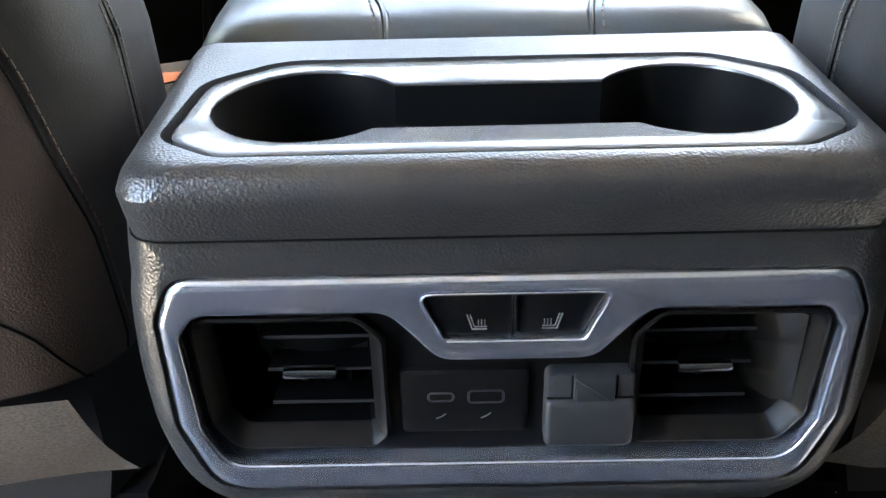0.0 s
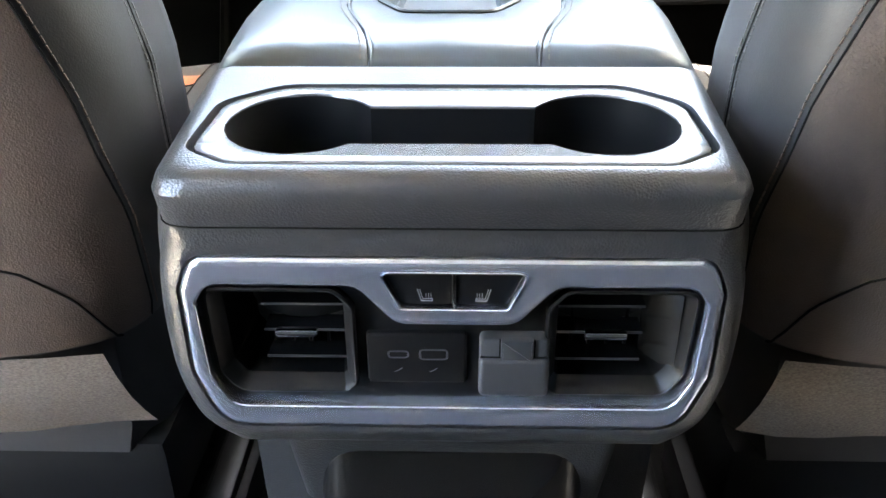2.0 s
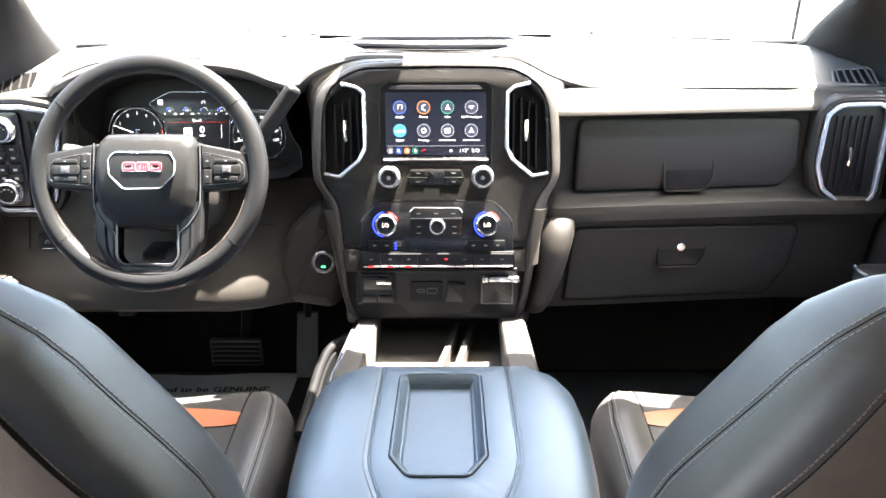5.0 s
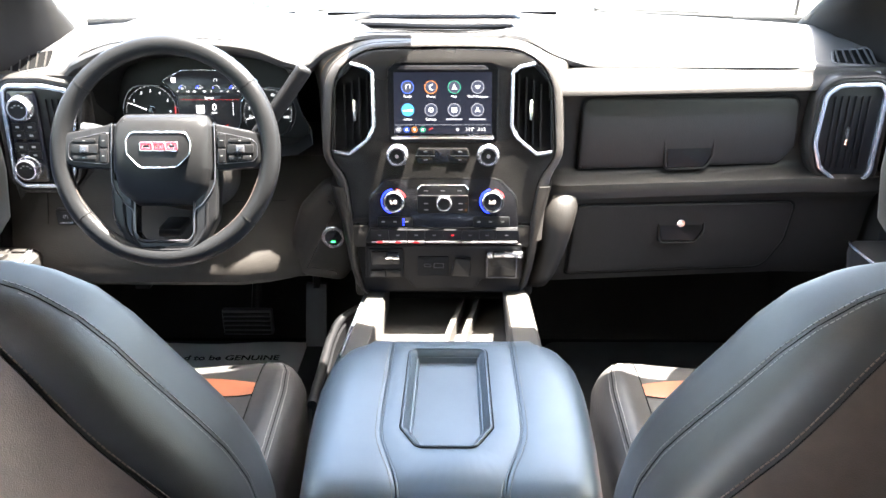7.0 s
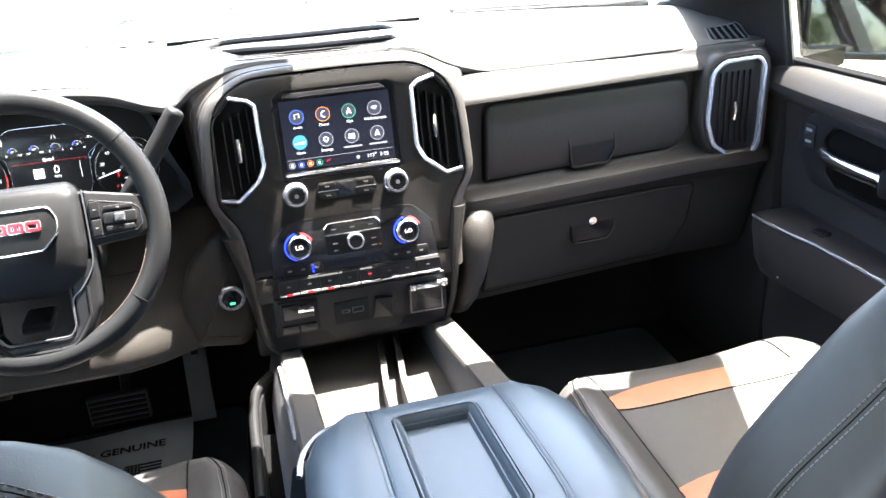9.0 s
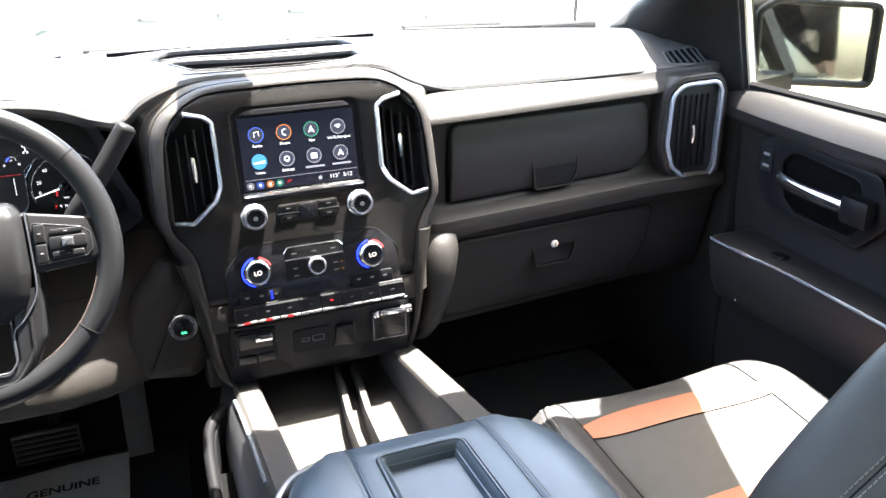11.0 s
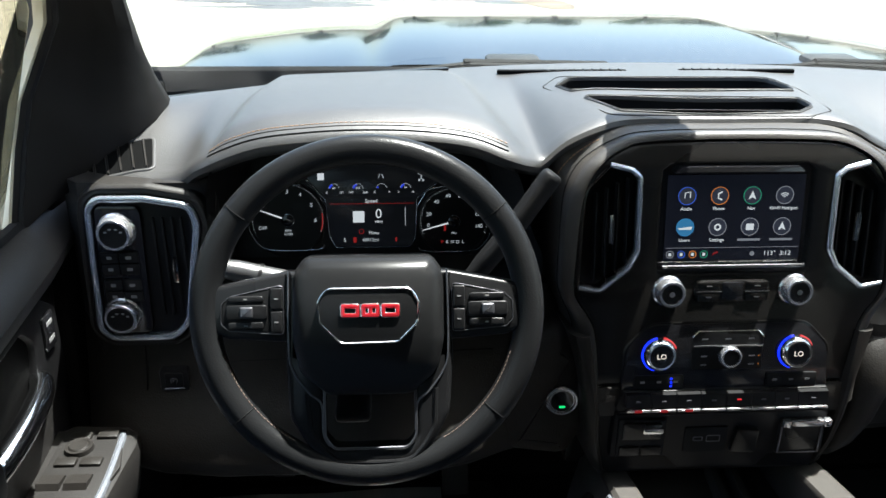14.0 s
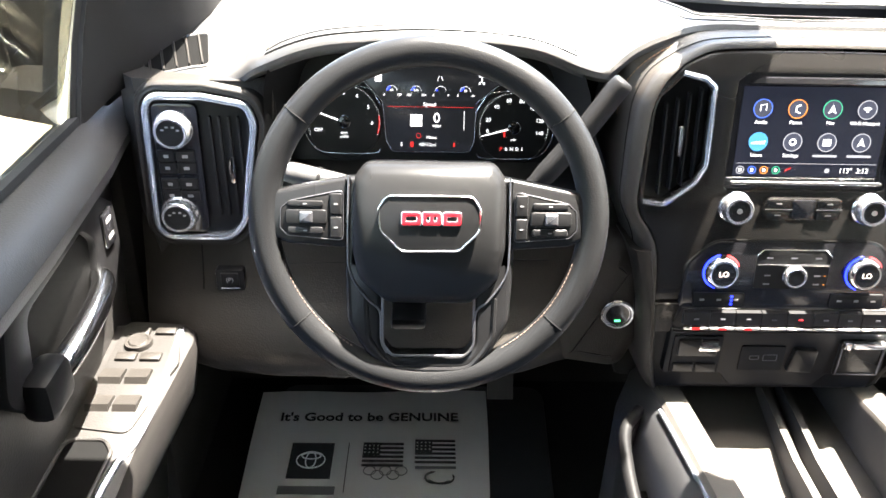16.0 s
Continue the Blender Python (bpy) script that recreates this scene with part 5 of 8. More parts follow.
for k, z in enumerate((0.753, 0.737, 0.715, 0.699)):
    for x0, x1 in ((-0.797, -0.775), (-0.774, -0.751)):
        B = part("push_button", plate(rect(x0, z - 0.0075, x1, z + 0.0075, 0.002), 0.001, 0.0055, rear(1.268), 0.001), BLACK_SOFT, LV)
        part("symbol", plate(rect(x0 + 0.008, z - 0.002, x1 - 0.008, z + 0.002), 0.0055, 0.0058, rear(1.268)), WHITE_MARK, B)

# driver knee panel
KS = [(1.36, 0.70), (1.305, 0.685), (1.282, 0.64), (1.270, 0.590), (1.258, 0.560), (1.236, 0.540), (1.212, 0.522), (1.197, 0.504), (1.190, 0.485), (1.191, 0.470), (1.205, 0.458), (1.27, 0.448), (1.45, 0.44)]


def knee_y(z):
    return float(np.interp(z, [q[1] for q in reversed(KS)], [q[0] for q in reversed(KS)]))


rings = []
for x, d, out in ((-0.845, 0.02, 0.3), (-0.80, 0.006, 0.5), (-0.74, 0.0, 0.8), (-0.66, 0.0, 1.0), (-0.46, 0.0, 1.0), (-0.38, 0.0, 1.0), (-0.33, 0.0, 0.75), (-0.28, 0.0, 0.30), (-0.22, 0.008, 0.1), (-0.17, 0.03, 0.0)):
    rings.append([(x, (y if y > 1.262 else 1.262 + (y - 1.262) * out) + d, z) for y, z in KS] + [(x, 1.6, 0.44), (x, 1.6, 0.70)])
part("knee_panel", loft(rings), KNEE, dash, "driver knee panel")
part("end_pod", loft([[(-0.845, 1.31, z), (-0.82, 1.285, z), (-0.69, 1.28, z), (-0.655, 1.30, z), (-0.655, 1.5, z), (-0.845, 1.5, z)] for z in (0.56, 0.70, 0.845)]), DASH, dash)
part("panel_seam", tube([(-0.762, knee_y(z) - 0.0005, z) for z in (0.66, 0.64, 0.61, 0.58, 0.562)], 0.0010, seg=5), SEAM, dash)
part("panel_seam", tube([(x, knee_y(0.600) - 0.0004, 0.600 + 0.03 * (x + 0.5)) for x in np.linspace(-0.66, -0.30, 8)], 0.0009, seg=5), SEAM, dash)
PB = part("parking_brake_switch", plate(rect(-0.744, 0.560, -0.706, 0.592, 0.004), -0.02, 0.002, rear(1.260), 0.002), BLACK, dash, "parking brake switch")
part("switch_cap", plate(rect(-0.737, 0.568, -0.713, 0.588, 0.002), 0.001, 0.004, rear(1.260), 0.0015), BLACK_SOFT, PB)
writing("symbol", "(P)", 0.009, Matrix.Translation((-0.725, 1.2558, 0.578)) @ pose(0, 0, 0, 90), WHITE_MARK, PB)
part("switch_bar", box(-0.738, -0.712, 1.2555, 1.2585, 0.5635, 0.5665, 0.001), SILVER, PB)
part("obd_cover", box(-0.60, -0.57, 1.225, 1.25, 0.438, 0.452, 0.003), BLACK, dash)

# instrument cluster in its hooded recess
hood_o = [(-0.655, 0.70), (-0.662, 0.80), (-0.65, 0.868), (-0.60, 0.890), (-0.53, 0.900), (-0.462, 0.903), (-0.39, 0.900), (-0.333, 0.891), (-0.285, 0.872), (-0.262, 0.80), (-0.268, 0.70)]
face_o = [(-0.635, 0.695), (-0.645, 0.76), (-0.63, 0.825), (-0.59, 0.846), (-0.53, 0.853), (-0.462, 0.855), (-0.39, 0.853), (-0.34, 0.846), (-0.30, 0.825), (-0.285, 0.76), (-0.292, 0.695)]
ho, fo = spline(hood_o, 44, True), spline(face_o, 44, True)
bm = loft([[(x, lip(min(max(x, -0.66), -0.27))[0] + 0.004, z) for x, z in ho], [((x * 0.5 + a * 0.5), 1.33, (z * 0.5 + b * 0.5)) for (x, z), (a, b) in zip(ho, fo)], [(a, 1.41 - 0.02 * (0.85 - b) / 0.15, b) for a, b in fo]], caps=False)
part("cluster_hood", bm, BLACK_SOFT, dash, "black recess round the gauges")
M_CL = Matrix.Translation((0, 1.394, 0.76)) @ Matrix(((1, 0, 0, 0), (0, 0.242, -0.970, 0), (0, 0.970, 0.242, 0), (0, 0, 0, 1)))
cl = part("gauge_panel", plate([(x, (z - 0.76) / 0.97) for x, z in fo], -0.01, 0.0, M_CL), BLACK, dash, "instrument cluster with two dials and a screen")
GAUGE_MARK = glow("gauge_marking", (0.8, 0.85, 0.9), 0.14)
SCREEN_BLUE = glow("blue_screen_mark", (0.03, 0.06, 0.75), 0.22)
SCREEN_RED = glow("red_screen_mark", (0.9, 0.04, 0.04), 0.07)
SCREEN_DARK = glow("lit_dark_screen", (0.02, 0.022, 0.026), 0.035)
SCREEN_WHITE = glow("white_screen_mark", (0.85, 0.87, 0.9), 0.2)


def gauge(cx, cy, label, nums, r, needle, red):
    G = part("gauge", lathe([(r, 0.0), (r, 0.002), (r - 0.002, 0.0025), (r - 0.003, 0.001), (0.0, 0.001)], M_CL @ Matrix.Translation((cx, cy, 0)), 48), BLACK, cl, label)
    for body, a, size in nums:
        p = (cx + (r - 0.015) * math.cos(radians(a)), cy + (r - 0.015) * math.sin(radians(a)) + 0.001, 0.0016)
        writing("numeral", body, size, M_CL @ Matrix.Translation(p), GAUGE_MARK, G)
    bm = bmesh.new()
    for a in np.arange(-20, 205, 4.5):
        c, s = math.cos(radians(a)), math.sin(radians(a))
        tube([M_CL @ Vector((cx + k * c, cy + k * s, 0.0018)) for k in (r - 0.0055, r - 0.0035)], 0.00022, seg=4, bm=bm)
    part("tick_marks", bm, GAUGE_MARK, G)
    c, s = math.cos(radians(needle)), math.sin(radians(needle))
    part("needle", tube([M_CL @ Vector((cx + k * c, cy + k * s, 0.004)) for k in (0.004, r - 0.006)], [0.0014, 0.0006], seg=5), SCREEN_WHITE, G, "white needle")
    part("hub", lathe([(0.0085, 0.001), (0.0085, 0.005), (0.006, 0.006), (0.0, 0.006)], M_CL @ Matrix.Translation((cx, cy, 0)), 24), GLOSS, G)
    part("hub_ring", tube([M_CL @ Vector((cx + 0.0088 * math.cos(t), cy + 0.0088 * math.sin(t), 0.004)) for t in np.linspace(radians(-110), radians(110), 18)], 0.0005, seg=4), SILVER, G)
    if red:
        pts = [M_CL @ Vector((cx + (r - 0.005) * math.cos(radians(a)), cy + (r - 0.005) * math.sin(radians(a)), 0.002)) for a in (-18, -8, 2, 10)]
        part("red_zone", tube(pts, 0.0011, seg=4), SCREEN_RED, G)
    # faceted silver outline, open towards the middle screen
    rim = spline([(-0.052, 0.022), (-0.044, 0.034), (-0.030, 0.0475), (0.030, 0.0475), (0.052, 0.020), (0.0535, -0.012), (0.040, -0.035), (0.020, -0.0425), (-0.040, -0.0425), (-0.050, -0.036)], 60)
    part("gauge_rim", tube([M_CL @ Vector((cx + (-x if red else x), cy + y, 0.003)) for x, y in rim], 0.0008, seg=6), SILVER, G)
    return G


G1 = gauge(-0.579, -0.009, "engine speed dial", [("1", 150, 0.0078), ("2", 118, 0.0078), ("3", 90, 0.0078), ("4", 62, 0.0078), ("5", 30, 0.0078), ("6", -3, 0.0078)], 0.0535, 160, True)
writing("lettering", "OFF", 0.0068, M_CL @ Matrix.Translation((-0.614, -0.0205, 0.0016)), GAUGE_MARK, G1)
writing("lettering", "RPM\nx1000", 0.0048, M_CL @ Matrix.Translation((-0.579, -0.027, 0.0016)), GAUGE_MARK, G1)
G2 = gauge(-0.346, -0.014, "road speed dial", [("0", 190, 0.0074), ("20", 165, 0.0074), ("40", 132, 0.0074), ("60", 102, 0.0074), ("80", 74, 0.0074), ("100", 44, 0.0074), ("120", 14, 0.0074), ("140", -13, 0.0074)], 0.0515, 195, False)
writing("lettering", "P", 0.0075, M_CL @ Matrix.Translation((-0.3625, -0.0435, 0.0016)), SCREEN_RED, G2)
for k, ch in enumerate("RNDL"):
    writing("lettering", ch, 0.0065, M_CL @ Matrix.Translation((-0.3555 + 0.0075 * k, -0.0435, 0.0016)), GAUGE_MARK, G2)
writing("lettering", "MPH", 0.004, M_CL @ Matrix.Translation((-0.346, -0.031, 0.0016)), GAUGE_MARK, G2)
part("red_mark", plate(rect(-0.3600, -0.027, -0.3572, -0.019), 0.0016, 0.0022, M_CL), SCREEN_RED, G2)
scr_o = rounded([(-0.512, -0.0475), (-0.408, -0.0475), (-0.401, -0.033), (-0.399, 0.020), (-0.362, 0.0497), (-0.4044, 0.0697), (-0.5135, 0.0697), (-0.553, 0.0497), (-0.525, 0.020), (-0.520, -0.033)], [0.005, 0.005, 0.006, 0.01, 0.004, 0.008, 0.008, 0.004, 0.01, 0.006], 4)
sc = part("driver_display", plate(scr_o, 0.0, 0.004, M_CL, 0.001), SCREEN_DARK, cl, "lit driver information screen")
part("display_rim", tube([M_CL @ Vector((x, y, 0.004)) for x, y in grow(scr_o, 0.001)], 0.0009, closed=True, seg=6), SILVER, cl)
T = lambda x, y: M_CL @ Matrix.Translation((x, y, 0.0046))
writing("lettering", "Speed", 0.0072, T(-0.462, 0.0165), SCREEN_WHITE, sc)
writing("lettering", "0", 0.019, T(-0.452, -0.002), SCREEN_WHITE, sc)
writing("lettering", "MPH", 0.0055, T(-0.452, -0.0130), SCREEN_WHITE, sc)
writing("lettering", "Menu", 0.0062, T(-0.459, -0.0285), SCREEN_WHITE, sc)
writing("lettering", "S", 0.007, T(-0.500, -0.0385), SCREEN_WHITE, sc)
writing("lettering", "48912mi", 0.0068, T(-0.464, -0.0385), GAUGE_MARK, sc)
part("speed_sign", plate(rect(-0.488, -0.0135, -0.472, 0.0025), 0.004, 0.0046, M_CL), SCREEN_WHITE, sc)
part("speed_sign", plate(rect(-0.5360, 0.0465, -0.5270, 0.0560), 0.004, 0.0046, M_CL), SCREEN_WHITE, sc)
part("red_line", plate(rect(-0.520, 0.0128, -0.402, 0.0133), 0.004, 0.0045, M_CL), SCREEN_RED, sc)
part("scroll_bar", plate(rect(-0.4150, -0.0180, -0.4142, 0.0080), 0.004, 0.0045, M_CL), GAUGE_MARK, sc)
part("red_mark", plate(rect(-0.488, -0.0420, -0.4835, -0.0345), 0.004, 0.0045, M_CL), SCREEN_RED, sc)
part("red_mark", plate(rect(-0.4290, -0.0410, -0.4265, -0.0355), 0.004, 0.0045, M_CL), SCREEN_RED, sc)
part("red_mark", tube([T(-0.4765 + 0.0032 * math.cos(t), -0.0262 + 0.0032 * math.sin(t)) @ Vector((0, 0, 0)) for t in np.linspace(0, 2 * math.pi, 16, endpoint=False)], 0.0005, closed=True, seg=4), SCREEN_RED, sc)
for x in (-0.4515, -0.4445):
    part("lane_icon", tube([T(x, 0.0485) @ Vector((0, 0, 0)), T(-0.448 + (x + 0.448) * 0.4, 0.0545) @ Vector((0, 0, 0))], 0.0006, seg=4), GAUGE_MARK, sc)
for x, y in ((-0.3945, 0.0455), (-0.3890, 0.0455), (-0.3945, 0.0550), (-0.3890, 0.0550)):
    part("drive_icon", plate(rect(x - 0.0012, y - 0.0016, x + 0.0012, y + 0.0016), 0.004, 0.0045, M_CL), GAUGE_MARK, sc)
part("drive_icon", plate(rect(-0.3925, 0.0462, -0.3910, 0.0545), 0.004, 0.0045, M_CL), GAUGE_MARK, sc)
for k, (a, b, mid_) in enumerate((("0", "120", "60"), ("160", "260", "210"), ("E", "F", ""), ("8", "16", "14"))):
    cx = -0.5138 + k * 0.0333
    dial = [(cx + 0.0072 * math.cos(radians(t)), 0.0345 + 0.0066 * math.sin(radians(t))) for t in range(180, -1, -15)]
    part("small_gauge", tube([T(x, y) @ Vector((0, 0, 0)) for x, y in dial], 0.0003, seg=4), GAUGE_MARK, sc)
    arc = [(cx + 0.0056 * math.cos(radians(t)), 0.0347 + 0.0050 * math.sin(radians(t))) for t in range(178, 95 if k != 2 else 150, -12)]
    part("small_gauge", tube([T(x, y) @ Vector((0, 0, 0)) for x, y in arc], 0.0015, seg=5), SCREEN_BLUE, sc)
    writing("numeral", a, 0.0045, T(cx - 0.0098, 0.0290), SCREEN_WHITE, sc)
    writing("numeral", b, 0.0045, T(cx + 0.0105, 0.0290), SCREEN_WHITE, sc)
    if mid_:
        writing("numeral", mid_, 0.0045, T(cx, 0.0352), SCREEN_WHITE, sc)


# ---- centre stack ----
stack = thing("center_stack", "dashboard centre stack with screen, knobs and vents", "center stack")
M_S = Matrix.Translation((0.003, 1.222, 0.63)) @ Matrix(((1, 0, 0, 0), (0, 0.165, -0.986, 0), (0, 0.986, 0.165, 0), (0, 0, 0, 1)))


def V(z):
    """Height along the leaning face; the lower controls sit closer to the toe."""
    return (float(np.interp(z, [0.50, 0.548, 0.60, 0.633, 0.711, 0.79, 0.92], [0.488, 0.537, 0.589, 0.624, 0.7075, 0.788, 0.918])) - 0.63) / 0.986


def plane_y(z):
    """Depth of the leaning face at height z; above the screen it falls back further."""
    return 1.222 + 0.1673 * (z - 0.63) + 0.42 * max(0.0, z - 0.868)


def arch(half, n=36):
    """Points (x, z) along the arch over the stack, foot to foot, from one half of it."""
    pts = spline([(-x, z, 0) for x, z in half] + [(x, z, 0) for x, z in reversed(half[:-1])], 2 * n + 1)
    return [(0.003 + p[0], p[1]) for p in pts]


HALF_I = [(0.169, 0.548), (0.172, 0.60), (0.180, 0.66), (0.206, 0.703), (0.206, 0.75), (0.203, 0.80), (0.198, 0.833), (0.186, 0.860), (0.172, 0.874), (0.156, 0.884), (0.125, 0.894), (0.06, 0.8965), (0.0, 0.897)]
HALF_S = [(0.188, 0.548), (0.192, 0.60), (0.202, 0.66), (0.221, 0.703), (0.222, 0.75), (0.220, 0.80), (0.216, 0.833), (0.202, 0.860), (0.181, 0.877), (0.156, 0.890), (0.125, 0.899), (0.06, 0.902), (0.0, 0.902)]
HALF_O = [(0.205, 0.548), (0.210, 0.60), (0.220, 0.66), (0.237, 0.703), (0.240, 0.75), (0.242, 0.80), (0.243, 0.833), (0.234, 0.868), (0.205, 0.884), (0.166, 0.896), (0.125, 0.901), (0.06, 0.901), (0.0, 0.901)]
inner_edge = [Vector((x, plane_y(z) - 0.001, z)) for x, z in arch(HALF_I)]
seam_line = [Vector((x, 1.222 + 0.1673 * (z - 0.63) + 0.026 + 0.008 * min(max((z - 0.84) / 0.05, 0), 1), z)) for x, z in arch(HALF_S)]
outer_edge = []
for x, z in arch(HALF_O):
    f = min(max((z - 0.80) / 0.07, 0.0), 1.0)
    outer_edge.append(Vector((x, 1.37 * (1 - f) + (float(lip(x)[0]) + 0.012) * f, z * (1 - f) + (float(lip(x)[1]) - 0.009) * f)))
rings = []
for i, m, o in zip(inner_edge, seam_line, outer_edge):
    out = Vector((m.x - 0.003, 0, m.z - 0.74)).normalized()
    if m.z < 0.78:
        out = Vector((math.copysign(1, m.x), 0, 0))
    roll = (i + m) / 2 + 0.0050 * out + Vector((0, -0.0055, 0))
    rings.append(spline([i + Vector((0, 0.03, 0)) - 0.001 * out, i + Vector((0, 0.006, 0)) - 0.001 * out, i, roll, m, (m + o) / 2 + 0.002 * out, o, o + Vector((0, 0.02, -0.004))], 22))
part("leather_hood", loft(rings, caps=False, loop=False), HOOD, stack, "stitched leather-look hood over the stack")
part("lower_bar", plate(rect(-0.172, V(0.548), 0.172, V(0.589)), -0.10, 0.001, M_S, 0.003), DASH, stack)
part("hood_seam", tube([m + Vector((0, -0.0002, 0.0002)) for m in seam_line], 0.0011, seg=5), SEAM, stack)
row = [Vector(r[14]) for r in rings]
stitches([p for p in row if p.x < -0.165 and p.z > 0.80], "stitching", THREAD, stack, label="tan stitching")
stitches([p for p in row if p.x > 0.19 and p.z > 0.55], "stitching", THREAD, stack, label="tan stitching")
face = [(x, (z - 0.63) / 0.986) for x, z in ((p.x - 0.003, p.z) for p in inner_edge) if z > 0.588]
face = [(face[0][0], V(0.589))] + face + [(face[-1][0], V(0.589))]
face.reverse()


def lean_back(bm):
    """Bends the head of the face away from the cabin, as the hood does."""
    for z in (0.868, 0.878, 0.888):
        bmesh.ops.bisect_plane(bm, geom=bm.verts[:] + bm.edges[:] + bm.faces[:], plane_co=(0, 0, z), plane_no=(0, 0, 1))
    for v in bm.verts:
        v.co.y += 0.42 * max(0.0, v.co.z - 0.868)
    return bm


Z = lambda z: (z - 0.63) / 0.986
vl = rounded([(x, Z(z)) for x, z in ((-0.1975, 0.716), (-0.172, 0.7115), (-0.139, 0.740), (-0.128, 0.761), (-0.1285, 0.852), (-0.138, 0.861), (-0.163, 0.866), (-0.1925, 0.835))], [0.004, 0.01, 0.012, 0.012, 0.006, 0.006, 0.006, 0.01], 4)
vr = [(-x, y) for x, y in reversed(vl)]
climate = rounded([(-0.140, V(0.585)), (0.140, V(0.585)), (0.136, V(0.640)), (0.104, V(0.671)), (-0.104, V(0.671)), (-0.136, V(0.640))], [0.004, 0.004, 0.03, 0.03, 0.03, 0.03], 6)
screen_hole = rounded([(-0.098, V(0.733)), (0.098, V(0.733)), (0.098, V(0.862)), (0.088, V(0.871)), (-0.088, V(0.871)), (-0.098, V(0.862))], 0.005, 4)
part("stack_face", lean_back(plate(grow(face, -0.0015), -0.05, -0.002, M_S, 0.004, holes=[vl, vr, screen_hole])), STACK, stack, "satin dark grey face")
for s, o in ((-1, vl), (1, vr)):
    av = part("air_vent", plate(o, -0.05, -0.022, M_S), BLACK, stack, "tall centre air vent with bright edge")
    i = grow(o, -0.001)
    key = [(-0.199, 0.7135), (-0.172, 0.7085), (-0.137, 0.737), (-0.1255, 0.7595), (-0.1262, 0.853), (-0.138, 0.8625), (-0.1655, 0.869)]
    pts = [key[0]]
    for p, q, r in zip(key, key[1:], key[2:]):
        for a, w in ((p, 0.22), (p, 0.07), (r, 0.07), (r, 0.22)):
            d = min(1.0, 0.035 / math.dist(q, a))
            pts.append((q[0] + (a[0] - q[0]) * w * d, q[1] + (a[1] - q[1]) * w * d))
    pts = [(-s * x, Z(z)) for x, z in pts + [key[-1]]]
    part("bright_edge", tube([M_S @ Vector((x, y, -0.001)) for x, y in pts], 0.0040, seg=8, flatten=0.8), SILVER, av, "bright silver edge")
    for k in range(4):
        x = s * (0.138 + 0.0135 * k)
        part("blade", box(x - 0.0012, x + 0.0012, V(0.741 - 0.006 * k), V(0.852 - 0.006 * k), -0.022, -0.008, 0.0005, M=M_S), BLACK_SOFT, av)
    tx = s * 0.160
    part("vent_tab", tube([M_S @ Vector((tx, V(z), -0.004)) for z in (0.772, 0.790, 0.808)], [0.0035, 0.0042, 0.0035], seg=8, flatten=0.9), CHROME, av, "small chrome vent tab")

SCREEN_BG = glow("touchscreen_glow", (0.022, 0.026, 0.05), 0.035)
screen = part("touchscreen", plate(screen_hole, -0.03, -0.010, M_S), GLOSS, stack, "lit touchscreen with eight round icons")
part("screen_visor", plate(rounded([(-0.086, V(0.859)), (0.086, V(0.859)), (0.075, V(0.868)), (-0.075, V(0.868))], 0.003), -0.012, 0.001, M_S, 0.002), GLOSS, screen)
part("display", plate(rect(-0.089, V(0.748), 0.089, V(0.856)), -0.010, -0.0085, M_S), SCREEN_BG, screen)
part("chrome_strip", tube([M_S @ Vector((x, V(0.741), -0.001)) for x in (-0.093, 0.0, 0.093)], 0.0036, seg=8, flatten=0.8), CHROME, screen, "bright strip below the screen")
S_ = lambda x, z, h=-0.0082: M_S @ Matrix.Translation((x, V(z), h))
ring_cols = [glow("icon_blue", (0.05, 0.12, 0.6), 0.2), glow("icon_orange", (0.8, 0.25, 0.05), 0.16), glow("icon_green", (0.04, 0.35, 0.2), 0.16), glow("icon_grey", (0.35, 0.36, 0.4), 0.14), glow("icon_sky", (0.1, 0.45, 0.9), 0.1), ]
ICON_FACE = glow("icon_face", (0.05, 0.055, 0.08), 0.14)
words = ["Audio", "Phone", "Nav", "Wi-Fi Hotspot", "Users", "Settings", "", ""]
